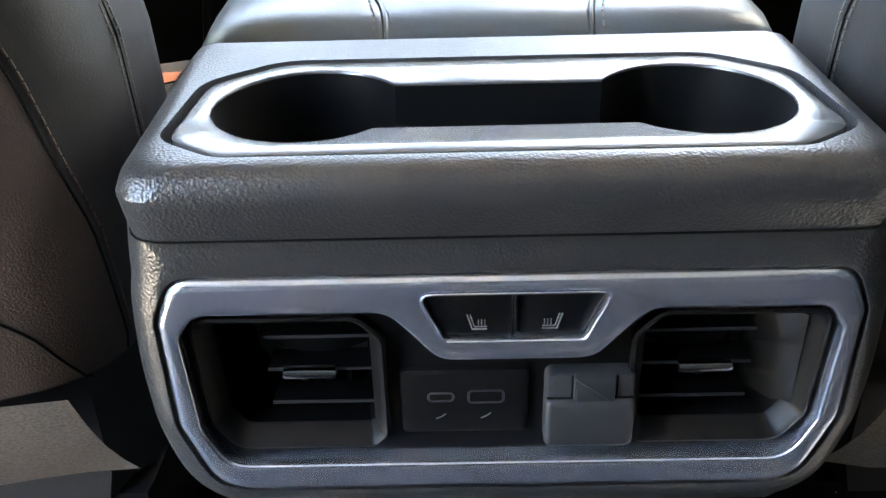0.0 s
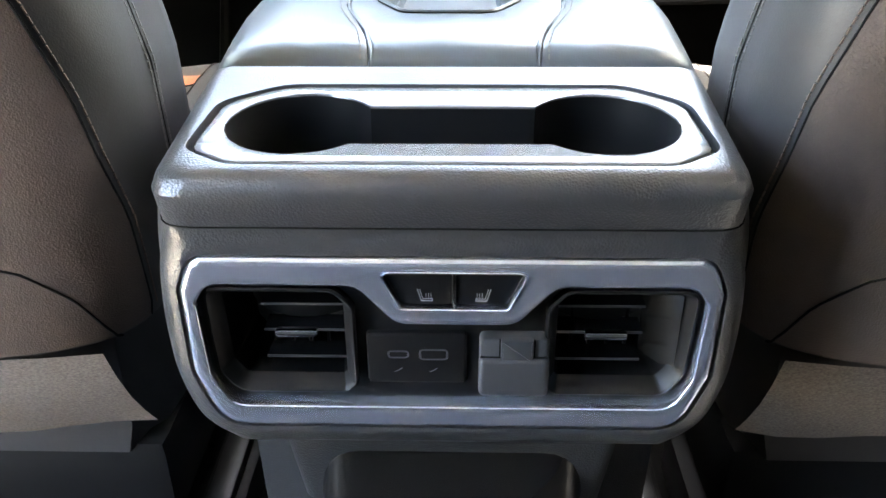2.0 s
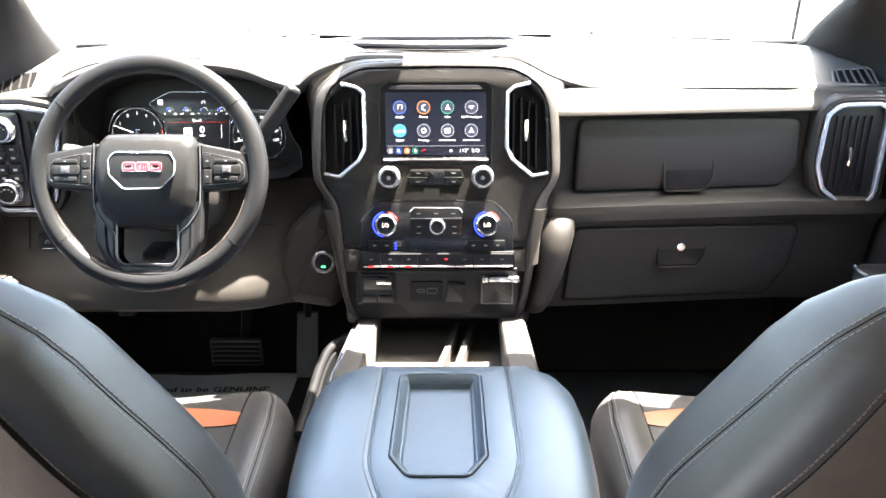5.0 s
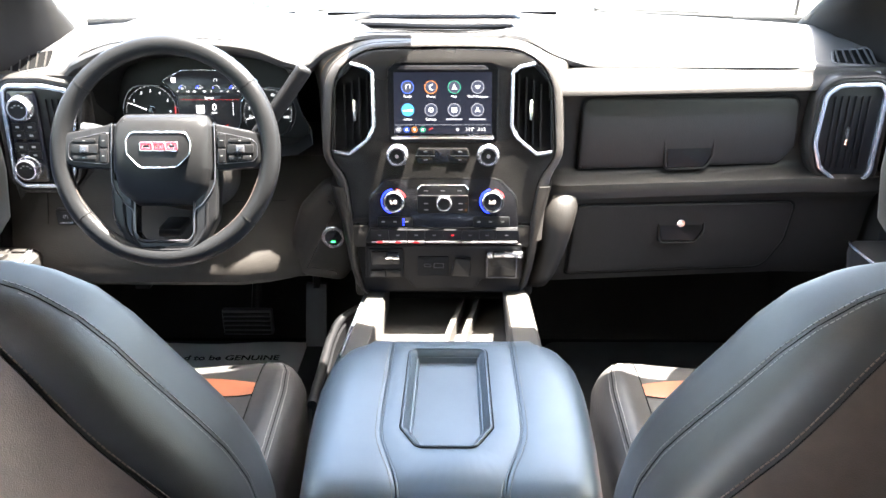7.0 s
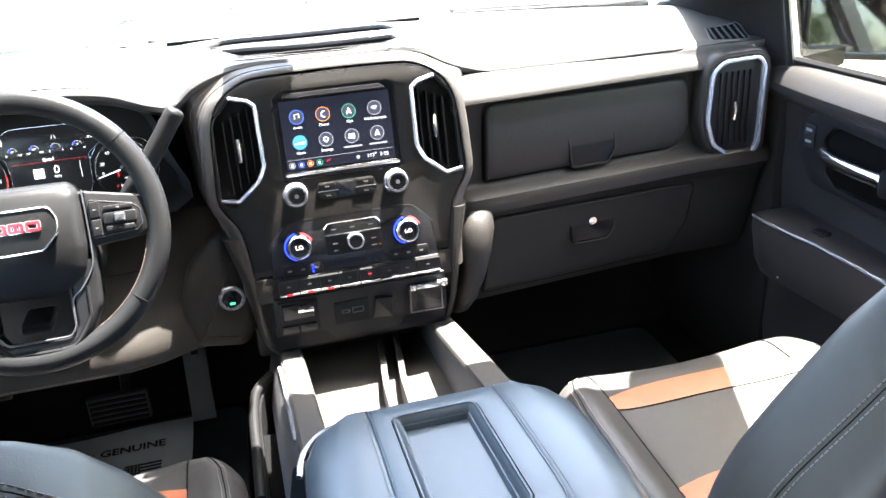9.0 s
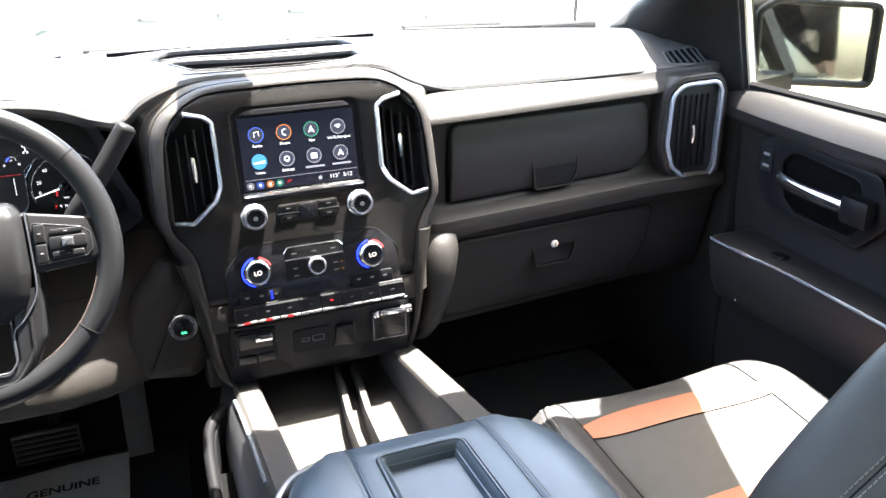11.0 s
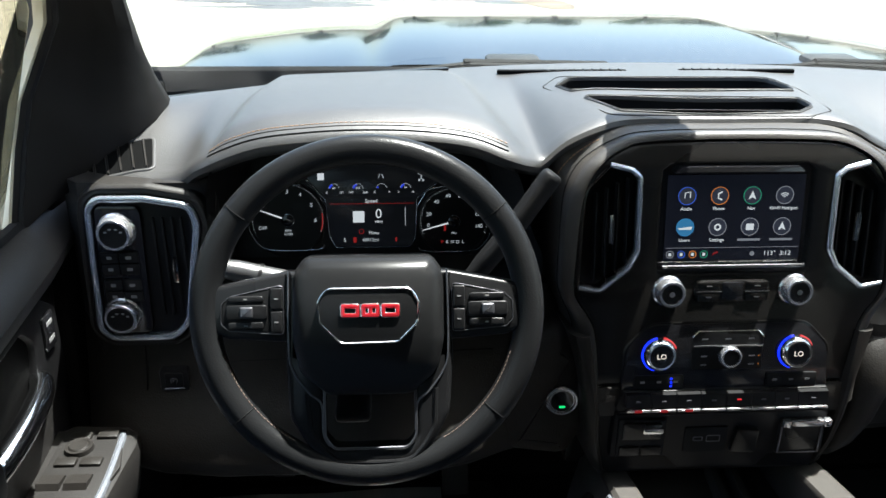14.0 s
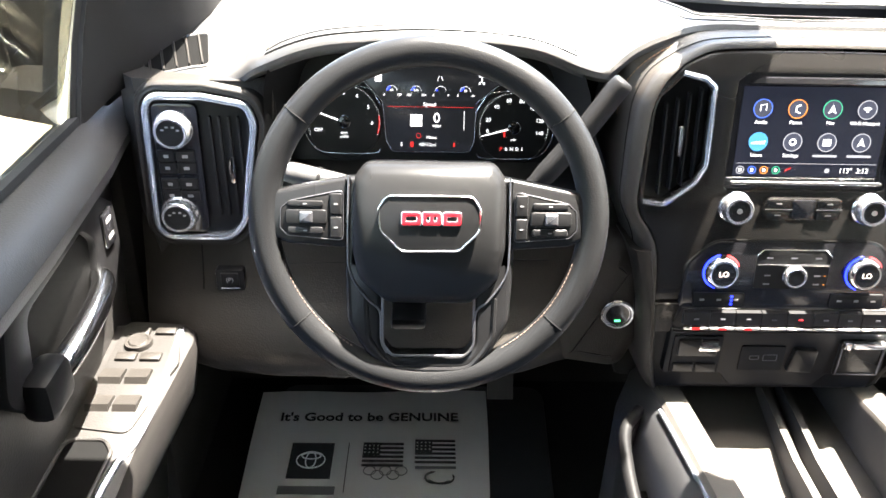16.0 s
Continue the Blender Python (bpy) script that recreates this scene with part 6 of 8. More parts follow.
for k in range(8):
    cx = -0.0635 + 0.0422 * (k % 4)
    z = 0.830 if k < 4 else 0.790
    M = S_(cx, z)
    ic = part("screen_icon", lathe([(0.0112, 0.0), (0.0112, 0.0003), (0.0, 0.0003)], M, 28), ring_cols[4] if k == 4 else ICON_FACE, screen)
    part("icon_ring", tube([M @ Vector((0.0112 * math.cos(a), 0.0112 * math.sin(a), 0.0003)) for a in np.linspace(0, 2 * math.pi, 28, endpoint=False)], 0.0007, closed=True, seg=4), ring_cols[(0, 1, 2, 3, 4, 3, 3, 3)[k]], ic)
    bm = bmesh.new()
    if k == 0:
        tube([M @ Vector(p) for p in ((-0.003, -0.003, 0.0005), (-0.003, 0.004, 0.0005), (0.004, 0.005, 0.0005), (0.004, -0.002, 0.0005))], 0.0007, seg=4, bm=bm)
    elif k == 1:
        tube([M @ Vector(p) for p in ((0.003, 0.005, 0.0005), (-0.002, 0.003, 0.0005), (-0.002, -0.003, 0.0005), (0.003, -0.005, 0.0005))], 0.0012, seg=4, bm=bm)
    elif k in (2, 7):
        plate([(0, 0.006), (-0.005, -0.005), (0, -0.0025), (0.005, -0.005)], 0.0003, 0.0007, M, bm=bm)
    elif k == 3:
        for r in (0.002, 0.0045, 0.007):
            tube([M @ Vector((r * math.cos(radians(a)), -0.004 + r * math.sin(radians(a)), 0.0005)) for a in (45, 70, 90, 110, 135)], 0.0006, seg=4, bm=bm)
    elif k == 4:
        plate([(-0.009, -0.001), (0.009, 0.001), (0.008, -0.003), (-0.008, -0.003)], 0.0003, 0.0007, M, bm=bm)
    elif k == 5:
        tube([M @ Vector((0.0035 * math.cos(a), 0.0035 * math.sin(a), 0.0005)) for a in np.linspace(0, 2 * math.pi, 12, endpoint=False)], 0.0013, closed=True, seg=4, bm=bm)
    else:
        plate(rect(-0.005, -0.0045, 0.005, 0.004, 0.001), 0.0003, 0.0007, M, bm=bm)
    part("icon_symbol", bm, SCREEN_WHITE, ic)
    if words[k]:
        writing("lettering", words[k], 0.0062, S_(cx, z - 0.0165), SCREEN_WHITE, screen)
    else:
        part("caption_bar", plate(rect(-0.015, -0.0015, 0.015, 0.0015), 0.0, 0.0003, S_(cx, z - 0.0165)), ring_cols[3], screen)
part("rule", plate(rect(-0.087, 0, 0.087, 0.0006), 0.0, 0.0003, S_(0, 0.7635)), ring_cols[3], screen)
for k, c in enumerate((3, 0, 1, 2)):
    M = S_(-0.081 + 0.0148 * k, 0.7555)
    dk = part("dock_icon", tube([M @ Vector((0.0046 * math.cos(a), 0.0046 * math.sin(a), 0.0003)) for a in np.linspace(0, 2 * math.pi, 20, endpoint=False)], 0.0007, closed=True, seg=4), ring_cols[c], screen)
    part("icon_symbol", plate(rect(-0.0018, -0.002, 0.0018, 0.002, 0.0008), 0.0, 0.0004, M), SCREEN_WHITE, dk)
part("dock_icon", plate([(-0.004, -0.002), (0.0, 0.0), (0.004, 0.002), (0.003, 0.004), (-0.003, 0.001)], 0.0, 0.0003, S_(-0.081 + 0.0148 * 4, 0.7555)), SCREEN_RED, screen)
writing("lettering", "113°  3:12", 0.0088, S_(0.060, 0.7555), SCREEN_WHITE, screen)
part("clock_mark", lathe([(0.0032, 0.0), (0.0032, 0.0003), (0.0022, 0.0003), (0.0022, 0.0)], S_(0.027, 0.7555), 14), ring_cols[3], screen)

for nm, x in (("power_knob", -0.083), ("select_knob", 0.083)):
    M = M_S @ Matrix.Translation((x, V(0.711), -0.002))
    K = part(nm, lathe([(0.0205, 0.0), (0.0205, 0.003), (0.0185, 0.005), (0.018, 0.018), (0.0165, 0.0205), (0.0135, 0.0205), (0.013, 0.0185)], M, 40), KNOB, stack, "silver rotary knob")
    part("knob_face", lathe([(0.013, 0.019), (0.0, 0.0192)], M, 28), STACK, K)
    part("knob_mark", lathe([(0.0035, 0.0196), (0.0035, 0.0199), (0.0022, 0.0199), (0.0022, 0.0196)], M, 14), WHITE_MARK, K)
blk = part("media_buttons", plate(rounded([(-0.046, V(0.697)), (0.046, V(0.697)), (0.051, V(0.711)), (0.044, V(0.725)), (-0.044, V(0.725)), (-0.051, V(0.711))], 0.006), -0.004, 0.004, M_S, 0.003), STACK, stack, "media button cluster")
for x0, x1 in ((-0.046, -0.017), (0.017, 0.046)):
    for z0, z1 in ((0.6985, 0.7095), (0.7125, 0.7235)):
        b = part("push_button", plate(rect(x0, V(z0), x1, V(z1), 0.002), 0.003, 0.007, M_S, 0.0015), STACK, blk)
        part("symbol", plate(rect((x0 + x1) / 2 - 0.0035, V((z0 + z1) / 2) - 0.0007, (x0 + x1) / 2 + 0.0035, V((z0 + z1) / 2) + 0.0007), 0.007, 0.0073, M_S), WHITE_MARK, b)
    part("bright_line", plate(rect(x0 - 0.002, V(0.7108) - 0.0008, x1 + 0.002, V(0.7108) + 0.0008), 0.004, 0.0075, M_S, 0.0004), CHROME, blk)
part("hazard_button", plate(rect(-0.014, V(0.6995), 0.014, V(0.7225), 0.002), 0.003, 0.006, M_S, 0.001), GLOSS, blk)

cp = part("climate_panel", plate(climate, -0.01, 0.003, M_S, 0.002), GLOSS, stack, "gloss black climate control panel")
part("panel_edge", tube([M_S @ Vector((x, y, 0.002)) for x, y in grow(climate, 0.001) if y > V(0.59)], 0.0011, seg=5), STACK, cp)
DIAL_BLUE, DIAL_RED, DIAL_W = glow("dial_blue_light", (0.01, 0.025, 1.0), 0.55), glow("dial_red_light", (1.0, 0.06, 0.06), 0.24), glow("dial_readout", (0.95, 0.8, 0.7), 0.30)
for x in (-0.0905, 0.0915):
    M = M_S @ Matrix.Translation((x, V(0.633), 0.003))
    K = part("temperature_dial", lathe([(0.0220, 0.0), (0.0218, 0.006), (0.0200, 0.011), (0.0175, 0.0130), (0.0155, 0.0130), (0.0150, 0.0115)], M, 40), CHROME, cp, "chrome temperature dial reading LO")
    part("dial_face", lathe([(0.0152, 0.0118), (0.0, 0.0121)], M, 32), GLOSS, K)
    for mt, a0, a1 in ((DIAL_BLUE, 100, 255), (DIAL_RED, 20, 78)):
        part("light_ring", tube([M @ Vector((0.0229 * math.cos(radians(a)), 0.0229 * math.sin(radians(a)), 0.002)) for a in np.linspace(a0, a1, 14)], 0.0011, seg=5), mt, K)
    writing("lettering", "LO", 0.0098, M @ Matrix.Translation((0, 0, 0.0124)), DIAL_W, K)
fm = rounded([(-0.047, V(0.612)), (0.047, V(0.612)), (0.047, V(0.654)), (0.040, V(0.661)), (-0.040, V(0.661)), (-0.047, V(0.654))], 0.003)
F = part("fan_panel", plate(fm, 0.002, 0.005, M_S, 0.001), BLACK_SOFT, cp)
part("chrome_outline", tube([M_S @ Vector((x, y, 0.005)) for x, y in fm if y > V(0.635)], 0.0009, seg=5), CHROME, F)
part("chrome_bar", plate(rect(-0.046, V(0.643) - 0.0012, 0.046, V(0.643) + 0.0012), 0.004, 0.008, M_S, 0.0008), CHROME, F)
M = M_S @ Matrix.Translation((0.002, V(0.6295), 0.004))
part("fan_knob", lathe([(0.0145, 0.0), (0.0145, 0.010), (0.013, 0.012), (0.011, 0.012), (0.0105, 0.010), (0.0, 0.0105)], M, 32), KNOB, F, "silver fan knob")
part("knob_face", lathe([(0.0102, 0.0108), (0.0, 0.0112)], M, 24), BLACK_SOFT, F)
for x, z in ((-0.031, 0.651), (0.0, 0.651), (0.031, 0.651), (-0.031, 0.629), (-0.031, 0.618), (0.033, 0.629), (0.033, 0.618)):
    part("symbol", plate(rect(x - 0.004, V(z) - 0.001, x + 0.004, V(z) + 0.001), 0.005, 0.0053, M_S), INK_GREY, F)
for z in (0.629, 0.618):
    part("indicator", plate(rect(0.042, V(z) - 0.0008, 0.0435, V(z) + 0.0008), 0.005, 0.0054, M_S), ring_cols[1], F)
for x0, x1 in ((-0.122, -0.056), (0.056, 0.124)):
    hb = part("seat_climate_buttons", plate(rounded([(x0, V(0.587)), (x1, V(0.587)), (x1, V(0.606)), (x0, V(0.606))], 0.003), 0.002, 0.006, M_S, 0.0015), BLACK_SOFT, cp)
    for k in range(3):
        x = x0 + 0.011 + k * 0.022
        part("symbol", plate(rect(x - 0.003, V(0.597) - 0.0014, x + 0.003, V(0.597) + 0.0014), 0.006, 0.0063, M_S), WHITE_MARK, hb)
for k in range(3):
    part("blue_lamp", plate(rect(-0.0745, V(0.590 + 0.005 * k), -0.0715, V(0.5925 + 0.005 * k)), 0.006, 0.0066, M_S), DIAL_BLUE, cp)
part("lower_surround", plate(rounded([(-0.150, 0.435), (0.155, 0.435), (0.165, 0.50), (0.168, 0.586), (-0.168, 0.586), (-0.165, 0.50)], [0.02, 0.02, 0.02, 0.004, 0.004, 0.02]), -0.20, 0.0, rear(1.216), 0.008, seg=3), BLACK, stack)
for s in (-1, 1):
    rings = []
    for z, xi, xo, yf in ((0.650, 0.176, 0.206, 1.220), (0.60, 0.168, 0.192, 1.208), (0.57, 0.164, 0.185, 1.202), (0.53, 0.160, 0.180, 1.200), (0.49, 0.155, 0.174, 1.203), (0.45, 0.146, 0.166, 1.211), (0.425, 0.135, 0.152, 1.224)):
        rings.append([(s * xi, yf + 0.10, z), (s * xi, yf + 0.012, z), (s * (xi + 0.004), yf + 0.002, z), (s * (xi * 0.6 + xo * 0.4), yf, z), (s * (xo - 0.008), yf + 0.003, z), (s * (xo - 0.001), yf + 0.014, z), (s * (xo + 0.006), yf + 0.10, z)])
    part("leather_cheek", loft(rings), DASH, stack, "leather-look cheek of the stack")
# padded knee bolster beside the passenger
rings = []
for z, x0, x1, yf in ((0.650, 0.218, 0.234, 1.285), (0.638, 0.204, 0.256, 1.262), (0.620, 0.195, 0.262, 1.236), (0.595, 0.190, 0.258, 1.218), (0.555, 0.186, 0.248, 1.210), (0.51, 0.180, 0.236, 1.212), (0.465, 0.168, 0.222, 1.224), (0.435, 0.160, 0.212, 1.245), (0.42, 0.160, 0.21, 1.28)):
    xm = (x0 + x1) / 2
    w = (x1 - x0) / 2
    rings.append([(xm + w * math.cos(a), yf + 0.045 - 0.045 * abs(math.sin(a)) ** 0.7 if a <= math.pi else 1.35, z) for a in np.linspace(0, math.pi, 15)] + [(x0, 1.35, z), (x1, 1.35, z)])
part("knee_bolster", loft(rings), DASH, stack, "padded knee bolster")
ROW_Y = 1.205
M_L = rear(ROW_Y)
row = part("switch_panel", plate(rounded([(-0.137, 0.5440), (0.143, 0.5440), (0.148, 0.5530), (0.143, 0.5760), (-0.133, 0.5760), (-0.142, 0.5530)], 0.003), -0.04, 0.0, M_L, 0.002), BLACK, stack, "row of toggle switches")
edges_x = [-0.131, -0.097, -0.063, -0.030, 0.004, 0.038, 0.070, 0.101, 0.142]
for k, (a, b) in enumerate(zip(edges_x, edges_x[1:])):
    bm = loft([[(x, ROW_Y + 0.001, 0.5742), (x, ROW_Y - 0.0068, 0.5738), (x, ROW_Y - 0.0088, 0.5565), (x, ROW_Y + 0.001, 0.5530)] for x in (a + 0.0006, a + 0.002, b - 0.002, b - 0.0006)])
    sw = part("toggle_switch", bm, BLACK, row)
    part("bright_lip", box(a + 0.001, b - 0.001, ROW_Y - 0.0125, ROW_Y - 0.006, 0.5508, 0.5540, 0.0006), KNOB, sw, "bright metal lip")
    m = (a + b) / 2
    part("symbol", box(m - 0.003, m + 0.003, ROW_Y - 0.0092, ROW_Y - 0.0078, 0.5636, 0.5656, 0), DARK_METAL if k != 4 else RED, sw)
    if k < 3:
        part("warning_bar", box(m - 0.005, m + 0.005, ROW_Y - 0.0132, ROW_Y - 0.0120, 0.5508, 0.5545, 0), SCREEN_RED, sw)
lower = part("lower_panel", plate(rounded([(-0.145, 0.472), (-0.066, 0.472), (-0.050, 0.452), (0.062, 0.452), (0.078, 0.472), (0.152, 0.472), (0.150, 0.545), (-0.142, 0.545)], [0.006, 0.006, 0.008, 0.008, 0.006, 0.006, 0.002, 0.002], 4), -0.05, 0.0, rear(1.202), 0.004), BLACK, stack, "black lower panel with sockets")
tb = part("brake_controller", plate(rect(-0.137, 0.476, -0.072, 0.536, 0.004), 0.0, 0.004, rear(1.202), 0.002), BLACK_SOFT, lower)
part("thumb_rest", plate(rect(-0.131, 0.506, -0.078, 0.532, 0.003), 0.003, 0.0075, rear(1.202), 0.002), STACK, tb)
for x0 in (-0.134, -0.104):
    part("gain_button", plate(rect(x0, 0.480, x0 + 0.028, 0.494, 0.003), 0.003, 0.0070, rear(1.202), 0.0015), STACK, tb)
part("slider", box(-0.106, -0.078, 1.188, 1.198, 0.519, 0.527, 0.002), CHROME, tb, "chrome brake slider")
part("usb_panel", plate(rect(-0.045, 0.480, 0.014, 0.520, 0.003), 0.0, 0.002, rear(1.202), 0.001), BLACK_SOFT, lower)
for x, w, h in ((-0.026, 0.0055, 0.0022), (-0.005, 0.0085, 0.004)):
    o = rect(x - w, 0.502 - h, x + w, 0.502 + h, 0.001)
    part("socket_rim", plate(grow(o, 0.0012), 0.0, 0.0028, rear(1.202), 0.0003, holes=[o]), DARK_METAL, lower)
part("outlet_cover", plate(rounded([(0.018, 0.482), (0.054, 0.480), (0.056, 0.517), (0.025, 0.519)], 0.004), 0.0, 0.008, rear(1.202), 0.003), STACK, lower, "grey hinged outlet cover")
lb = part("power_outlet_door", plate(rect(0.084, 0.476, 0.142, 0.532, 0.003), 0.0, 0.006, rear(1.202), 0.002), STACK, lower, "framed outlet door")
part("hinge", box(0.098, 0.142, 1.192, 1.199, 0.522, 0.531, 0.002), KNOB, lb, "bright hinge bar")
for x0 in (0.086, 0.142):
    part("hinge_knuckle", box(x0, x0 + 0.010, 1.191, 1.200, 0.521, 0.532, 0.002), KNOB, lb)
for q in ((0.088, 0.142, 0.478, 0.4805), (0.140, 0.1425, 0.478, 0.520), (0.0845, 0.087, 0.478, 0.520)):
    part("frame_edge", box(q[0], q[1], 1.1945, 1.1965, q[2], q[3], 0.0006), DARK_METAL, lb)
part("under_stack_throat", box(-0.18, 0.185, 1.31, 1.45, 0.38, 0.47, 0.01), BLACK, stack)
# start button pod
pod = part("start_pod", plate(rounded([(-0.285, 0.455), (-0.19, 0.440), (-0.165, 0.50), (-0.17, 0.62), (-0.215, 0.655), (-0.270, 0.60), (-0.30, 0.52)], 0.03, 6), -0.12, 0.0, rear(1.238), 0.03, seg=5), KNEE, stack, "rounded pod with the start button")
M = Matrix.Translation((-0.207, 1.237, 0.545)) @ pose(0, 0, 0, 90)
SB = part("start_button", lathe([(0.0225, -0.004), (0.0225, 0.004), (0.0205, 0.0062), (0.018, 0.0062), (0.0172, 0.003), (0.0165, 0.004), (0.0, 0.0048)], M, 36), KNOB, pod, "round start button with silver ring")
part("button_face", lathe([(0.0155, 0.0046), (0.0, 0.0058)], M, 30), GLOSS, SB)
part("green_lamp", plate(rect(-0.004, -0.0095, 0.004, -0.0065), 0.0055, 0.0064, M), glow("green_lamp_light", (0.05, 0.9, 0.25), 0.25), SB)


# ---- steering wheel ----
wheel = thing("steering_wheel", "black leather steering wheel with gloss black spoke edges", "steering wheel")
M_W = Matrix.Translation((-0.460, 1.106, 0.753)) @ Matrix(((1, 0, 0, 0), (0, 0.351, -0.936, 0), (0, 0.936, 0.351, 0), (0, 0, 0, 1)))
RM = 0.1775
rim_pts = [M_W @ Vector((RM * math.cos(a), RM * math.sin(a), 0)) for a in np.linspace(0, 2 * math.pi, 96, endpoint=False)]
part("rim", tube(rim_pts, 0.0165, closed=True, seg=18, flatten=0.92, up=M_W.to_3x3() @ Vector((0, 0, 1))), RIM, wheel, "leather-wrapped rim")
for a in (38, 142, 219, 321):
    c, s = math.cos(radians(a)), math.sin(radians(a))
    ctr = Vector((RM * c, RM * s, 0))
    pts = [M_W @ (ctr + 0.0166 * (math.cos(t) * Vector((c, s, 0)) + math.sin(t) * 0.92 * Vector((0, 0, 1)))) for t in np.linspace(0, 2 * math.pi, 20, endpoint=False)]
    part("rim_seam", tube(pts, 0.0008, closed=True, seg=5), SEAM, wheel)
for a0, a1 in ((196, 240), (300, 344)):
    pts = [M_W @ Vector(((RM - 0.0155) * math.cos(radians(a)), (RM - 0.0155) * math.sin(radians(a)), 0.006)) for a in np.linspace(a0, a1, 30)]
    stitches(pts, "stitching", THREAD_BROWN, wheel, step=0.005, length=0.0032, label="brown stitching")


def on_wheel(outline, h0, h1, bevel, holes=(), seg=3):
    return plate(outline, h0, h1, M_W, bevel, holes=holes, seg=seg)


hub_o = rounded([(-0.046, -0.091), (0.048, -0.091), (0.076, -0.064), (0.082, -0.030), (0.082, 0.044), (0.070, 0.062), (-0.068, 0.062), (-0.081, 0.044), (-0.082, -0.030), (-0.075, -0.066)], [0.02, 0.02, 0.025, 0.03, 0.02, 0.016, 0.016, 0.02, 0.03, 0.025], 6)
bm = on_wheel(hub_o, -0.03, 0.026, 0.016, seg=5)
for k in range(1, 12):
    for co, no in ((Vector((0, -0.091 + 0.0127 * k, 0)), Vector((0, 1, 0))), (Vector((-0.082 + 0.0137 * k, 0, 0)), Vector((1, 0, 0)))):
        bmesh.ops.bisect_plane(bm, geom=bm.verts[:] + bm.edges[:] + bm.faces[:], plane_co=M_W @ co, plane_no=M_W.to_3x3() @ no)
Mi = M_W.inverted()
for v in bm.verts:
    p = Mi @ v.co
    if p.z > 0.0:
        p.z += 0.012 * (1 - (p.x / 0.085) ** 2) - 4.2 * max(0.0, p.y + 0.002) ** 2 - 2.6 * max(0.0, -0.006 - p.y) ** 2
        v.co = M_W @ p
hub = part("airbag_cover", bm, HUB, wheel, "smooth domed airbag cover")
em_o = rounded([(-0.028, -0.029), (0.032, -0.028), (0.053, -0.007), (0.054, 0.014), (0.046, 0.029), (-0.043, 0.029), (-0.052, 0.016), (-0.051, -0.007)], 0.012, 4)
E = part("emblem_plate", on_wheel(em_o, 0.02, 0.0385, 0.002), HUB, hub)
part("emblem_ring", tube([M_W @ Vector((x, y, 0.0385)) for x, y in em_o], 0.0012, closed=True, seg=8), CHROME, E, "chrome emblem ring")
# plain red badge of three hollow blocks
for x0, x1, cut in ((-0.028, -0.0085, 1), (-0.0065, 0.0125, 2), (0.0145, 0.0335, 1)):
    o = rect(x0, -0.0012, x1, 0.0125, 0.0028)
    w = (x1 - x0 - 0.004 * (cut + 1)) / cut
    slots_ = [rect(x0 + 0.004 + k * (w + 0.004), 0.0030, x0 + 0.004 + k * (w + 0.004) + w, 0.0083, 0.001) for k in range(cut)]
    B = part("badge_block", on_wheel(grow(o, 0.0009), 0.037, 0.0402, 0.0006, holes=[grow(q, -0.0007) for q in slots_]), CHROME, E)
    part("badge_enamel", on_wheel(o, 0.038, 0.0410, 0.0006, holes=slots_), RED, B, "red enamel")
for s in (-1, 1):
    sp = [(s * 0.084, -0.032), (s * 0.150, -0.027), (s * 0.168, -0.020), (s * 0.176, 0.000), (s * 0.172, 0.029), (s * 0.090, 0.045), (s * 0.084, 0.046)]
    if s < 0:
        sp.reverse()
    part("spoke", on_wheel(rounded(sp, 0.006), -0.02, 0.009, 0.005), SPOKE, wheel, "satin side spoke")
    pl = [(s * 0.091, -0.022), (s * 0.150, -0.017), (s * 0.158, -0.009), (s * 0.157, 0.012), (s * 0.148, 0.020), (s * 0.091, 0.032)]
    if s < 0:
        pl.reverse()
    pad = part("button_pad", on_wheel(rounded(pl, 0.005), 0.004, 0.0125, 0.002), BLACK_SOFT, wheel, "thumb button pad with silver toggle")
    part("pad_rim", tube([M_W @ Vector((x, y, 0.0125)) for x, y in rounded(pl, 0.005)], 0.0005, closed=True, seg=5), DARK_METAL, pad)
    cxp = s * 0.130
    for nm, o in (("rocker", rect(cxp - 0.022, -0.005, cxp + 0.022, 0.011, 0.004)), ("rocker", rect(cxp - 0.020, -0.0155, cxp + 0.018, -0.0075, 0.003)), ("rocker", rect(cxp - 0.020, 0.0135, cxp + 0.018, 0.0205, 0.003)), ("rocker", rect(s * 0.0985 - 0.0065, -0.0195, s * 0.0985 + 0.0065, 0.0035, 0.002)), ("rocker", rect(s * 0.0985 - 0.0065, 0.0055, s * 0.0985 + 0.0065, 0.0285, 0.002))):
        rk = part(nm, on_wheel(o, 0.011, 0.015, 0.0015), SPOKE, pad)
        mx, my = sum(p[0] for p in o) / len(o), sum(p[1] for p in o) / len(o)
        part("symbol", on_wheel(rect(mx - 0.002, my - 0.0007, mx + 0.002, my + 0.0007), 0.015, 0.0154, 0), WHITE_MARK, rk)
    part("toggle", on_wheel(rect(cxp - 0.007, -0.003, cxp + 0.007, 0.009, 0.002), 0.013, 0.019, 0.002), DARK_METAL, pad, "dark silver toggle")
    edge = spline([(s * 0.0855, 0.047), (s * 0.0865, -0.03), (s * 0.083, -0.060), (s * 0.066, -0.086), (s * 0.052, -0.100), (s * 0.0505, -0.132), (s * 0.044, -0.146)], 28)
    part("spoke_edge", tube([M_W @ Vector((x, y, 0.011)) for x, y in edge], 0.0012, seg=6), DARK_METAL, wheel, "thin metal spoke edge")
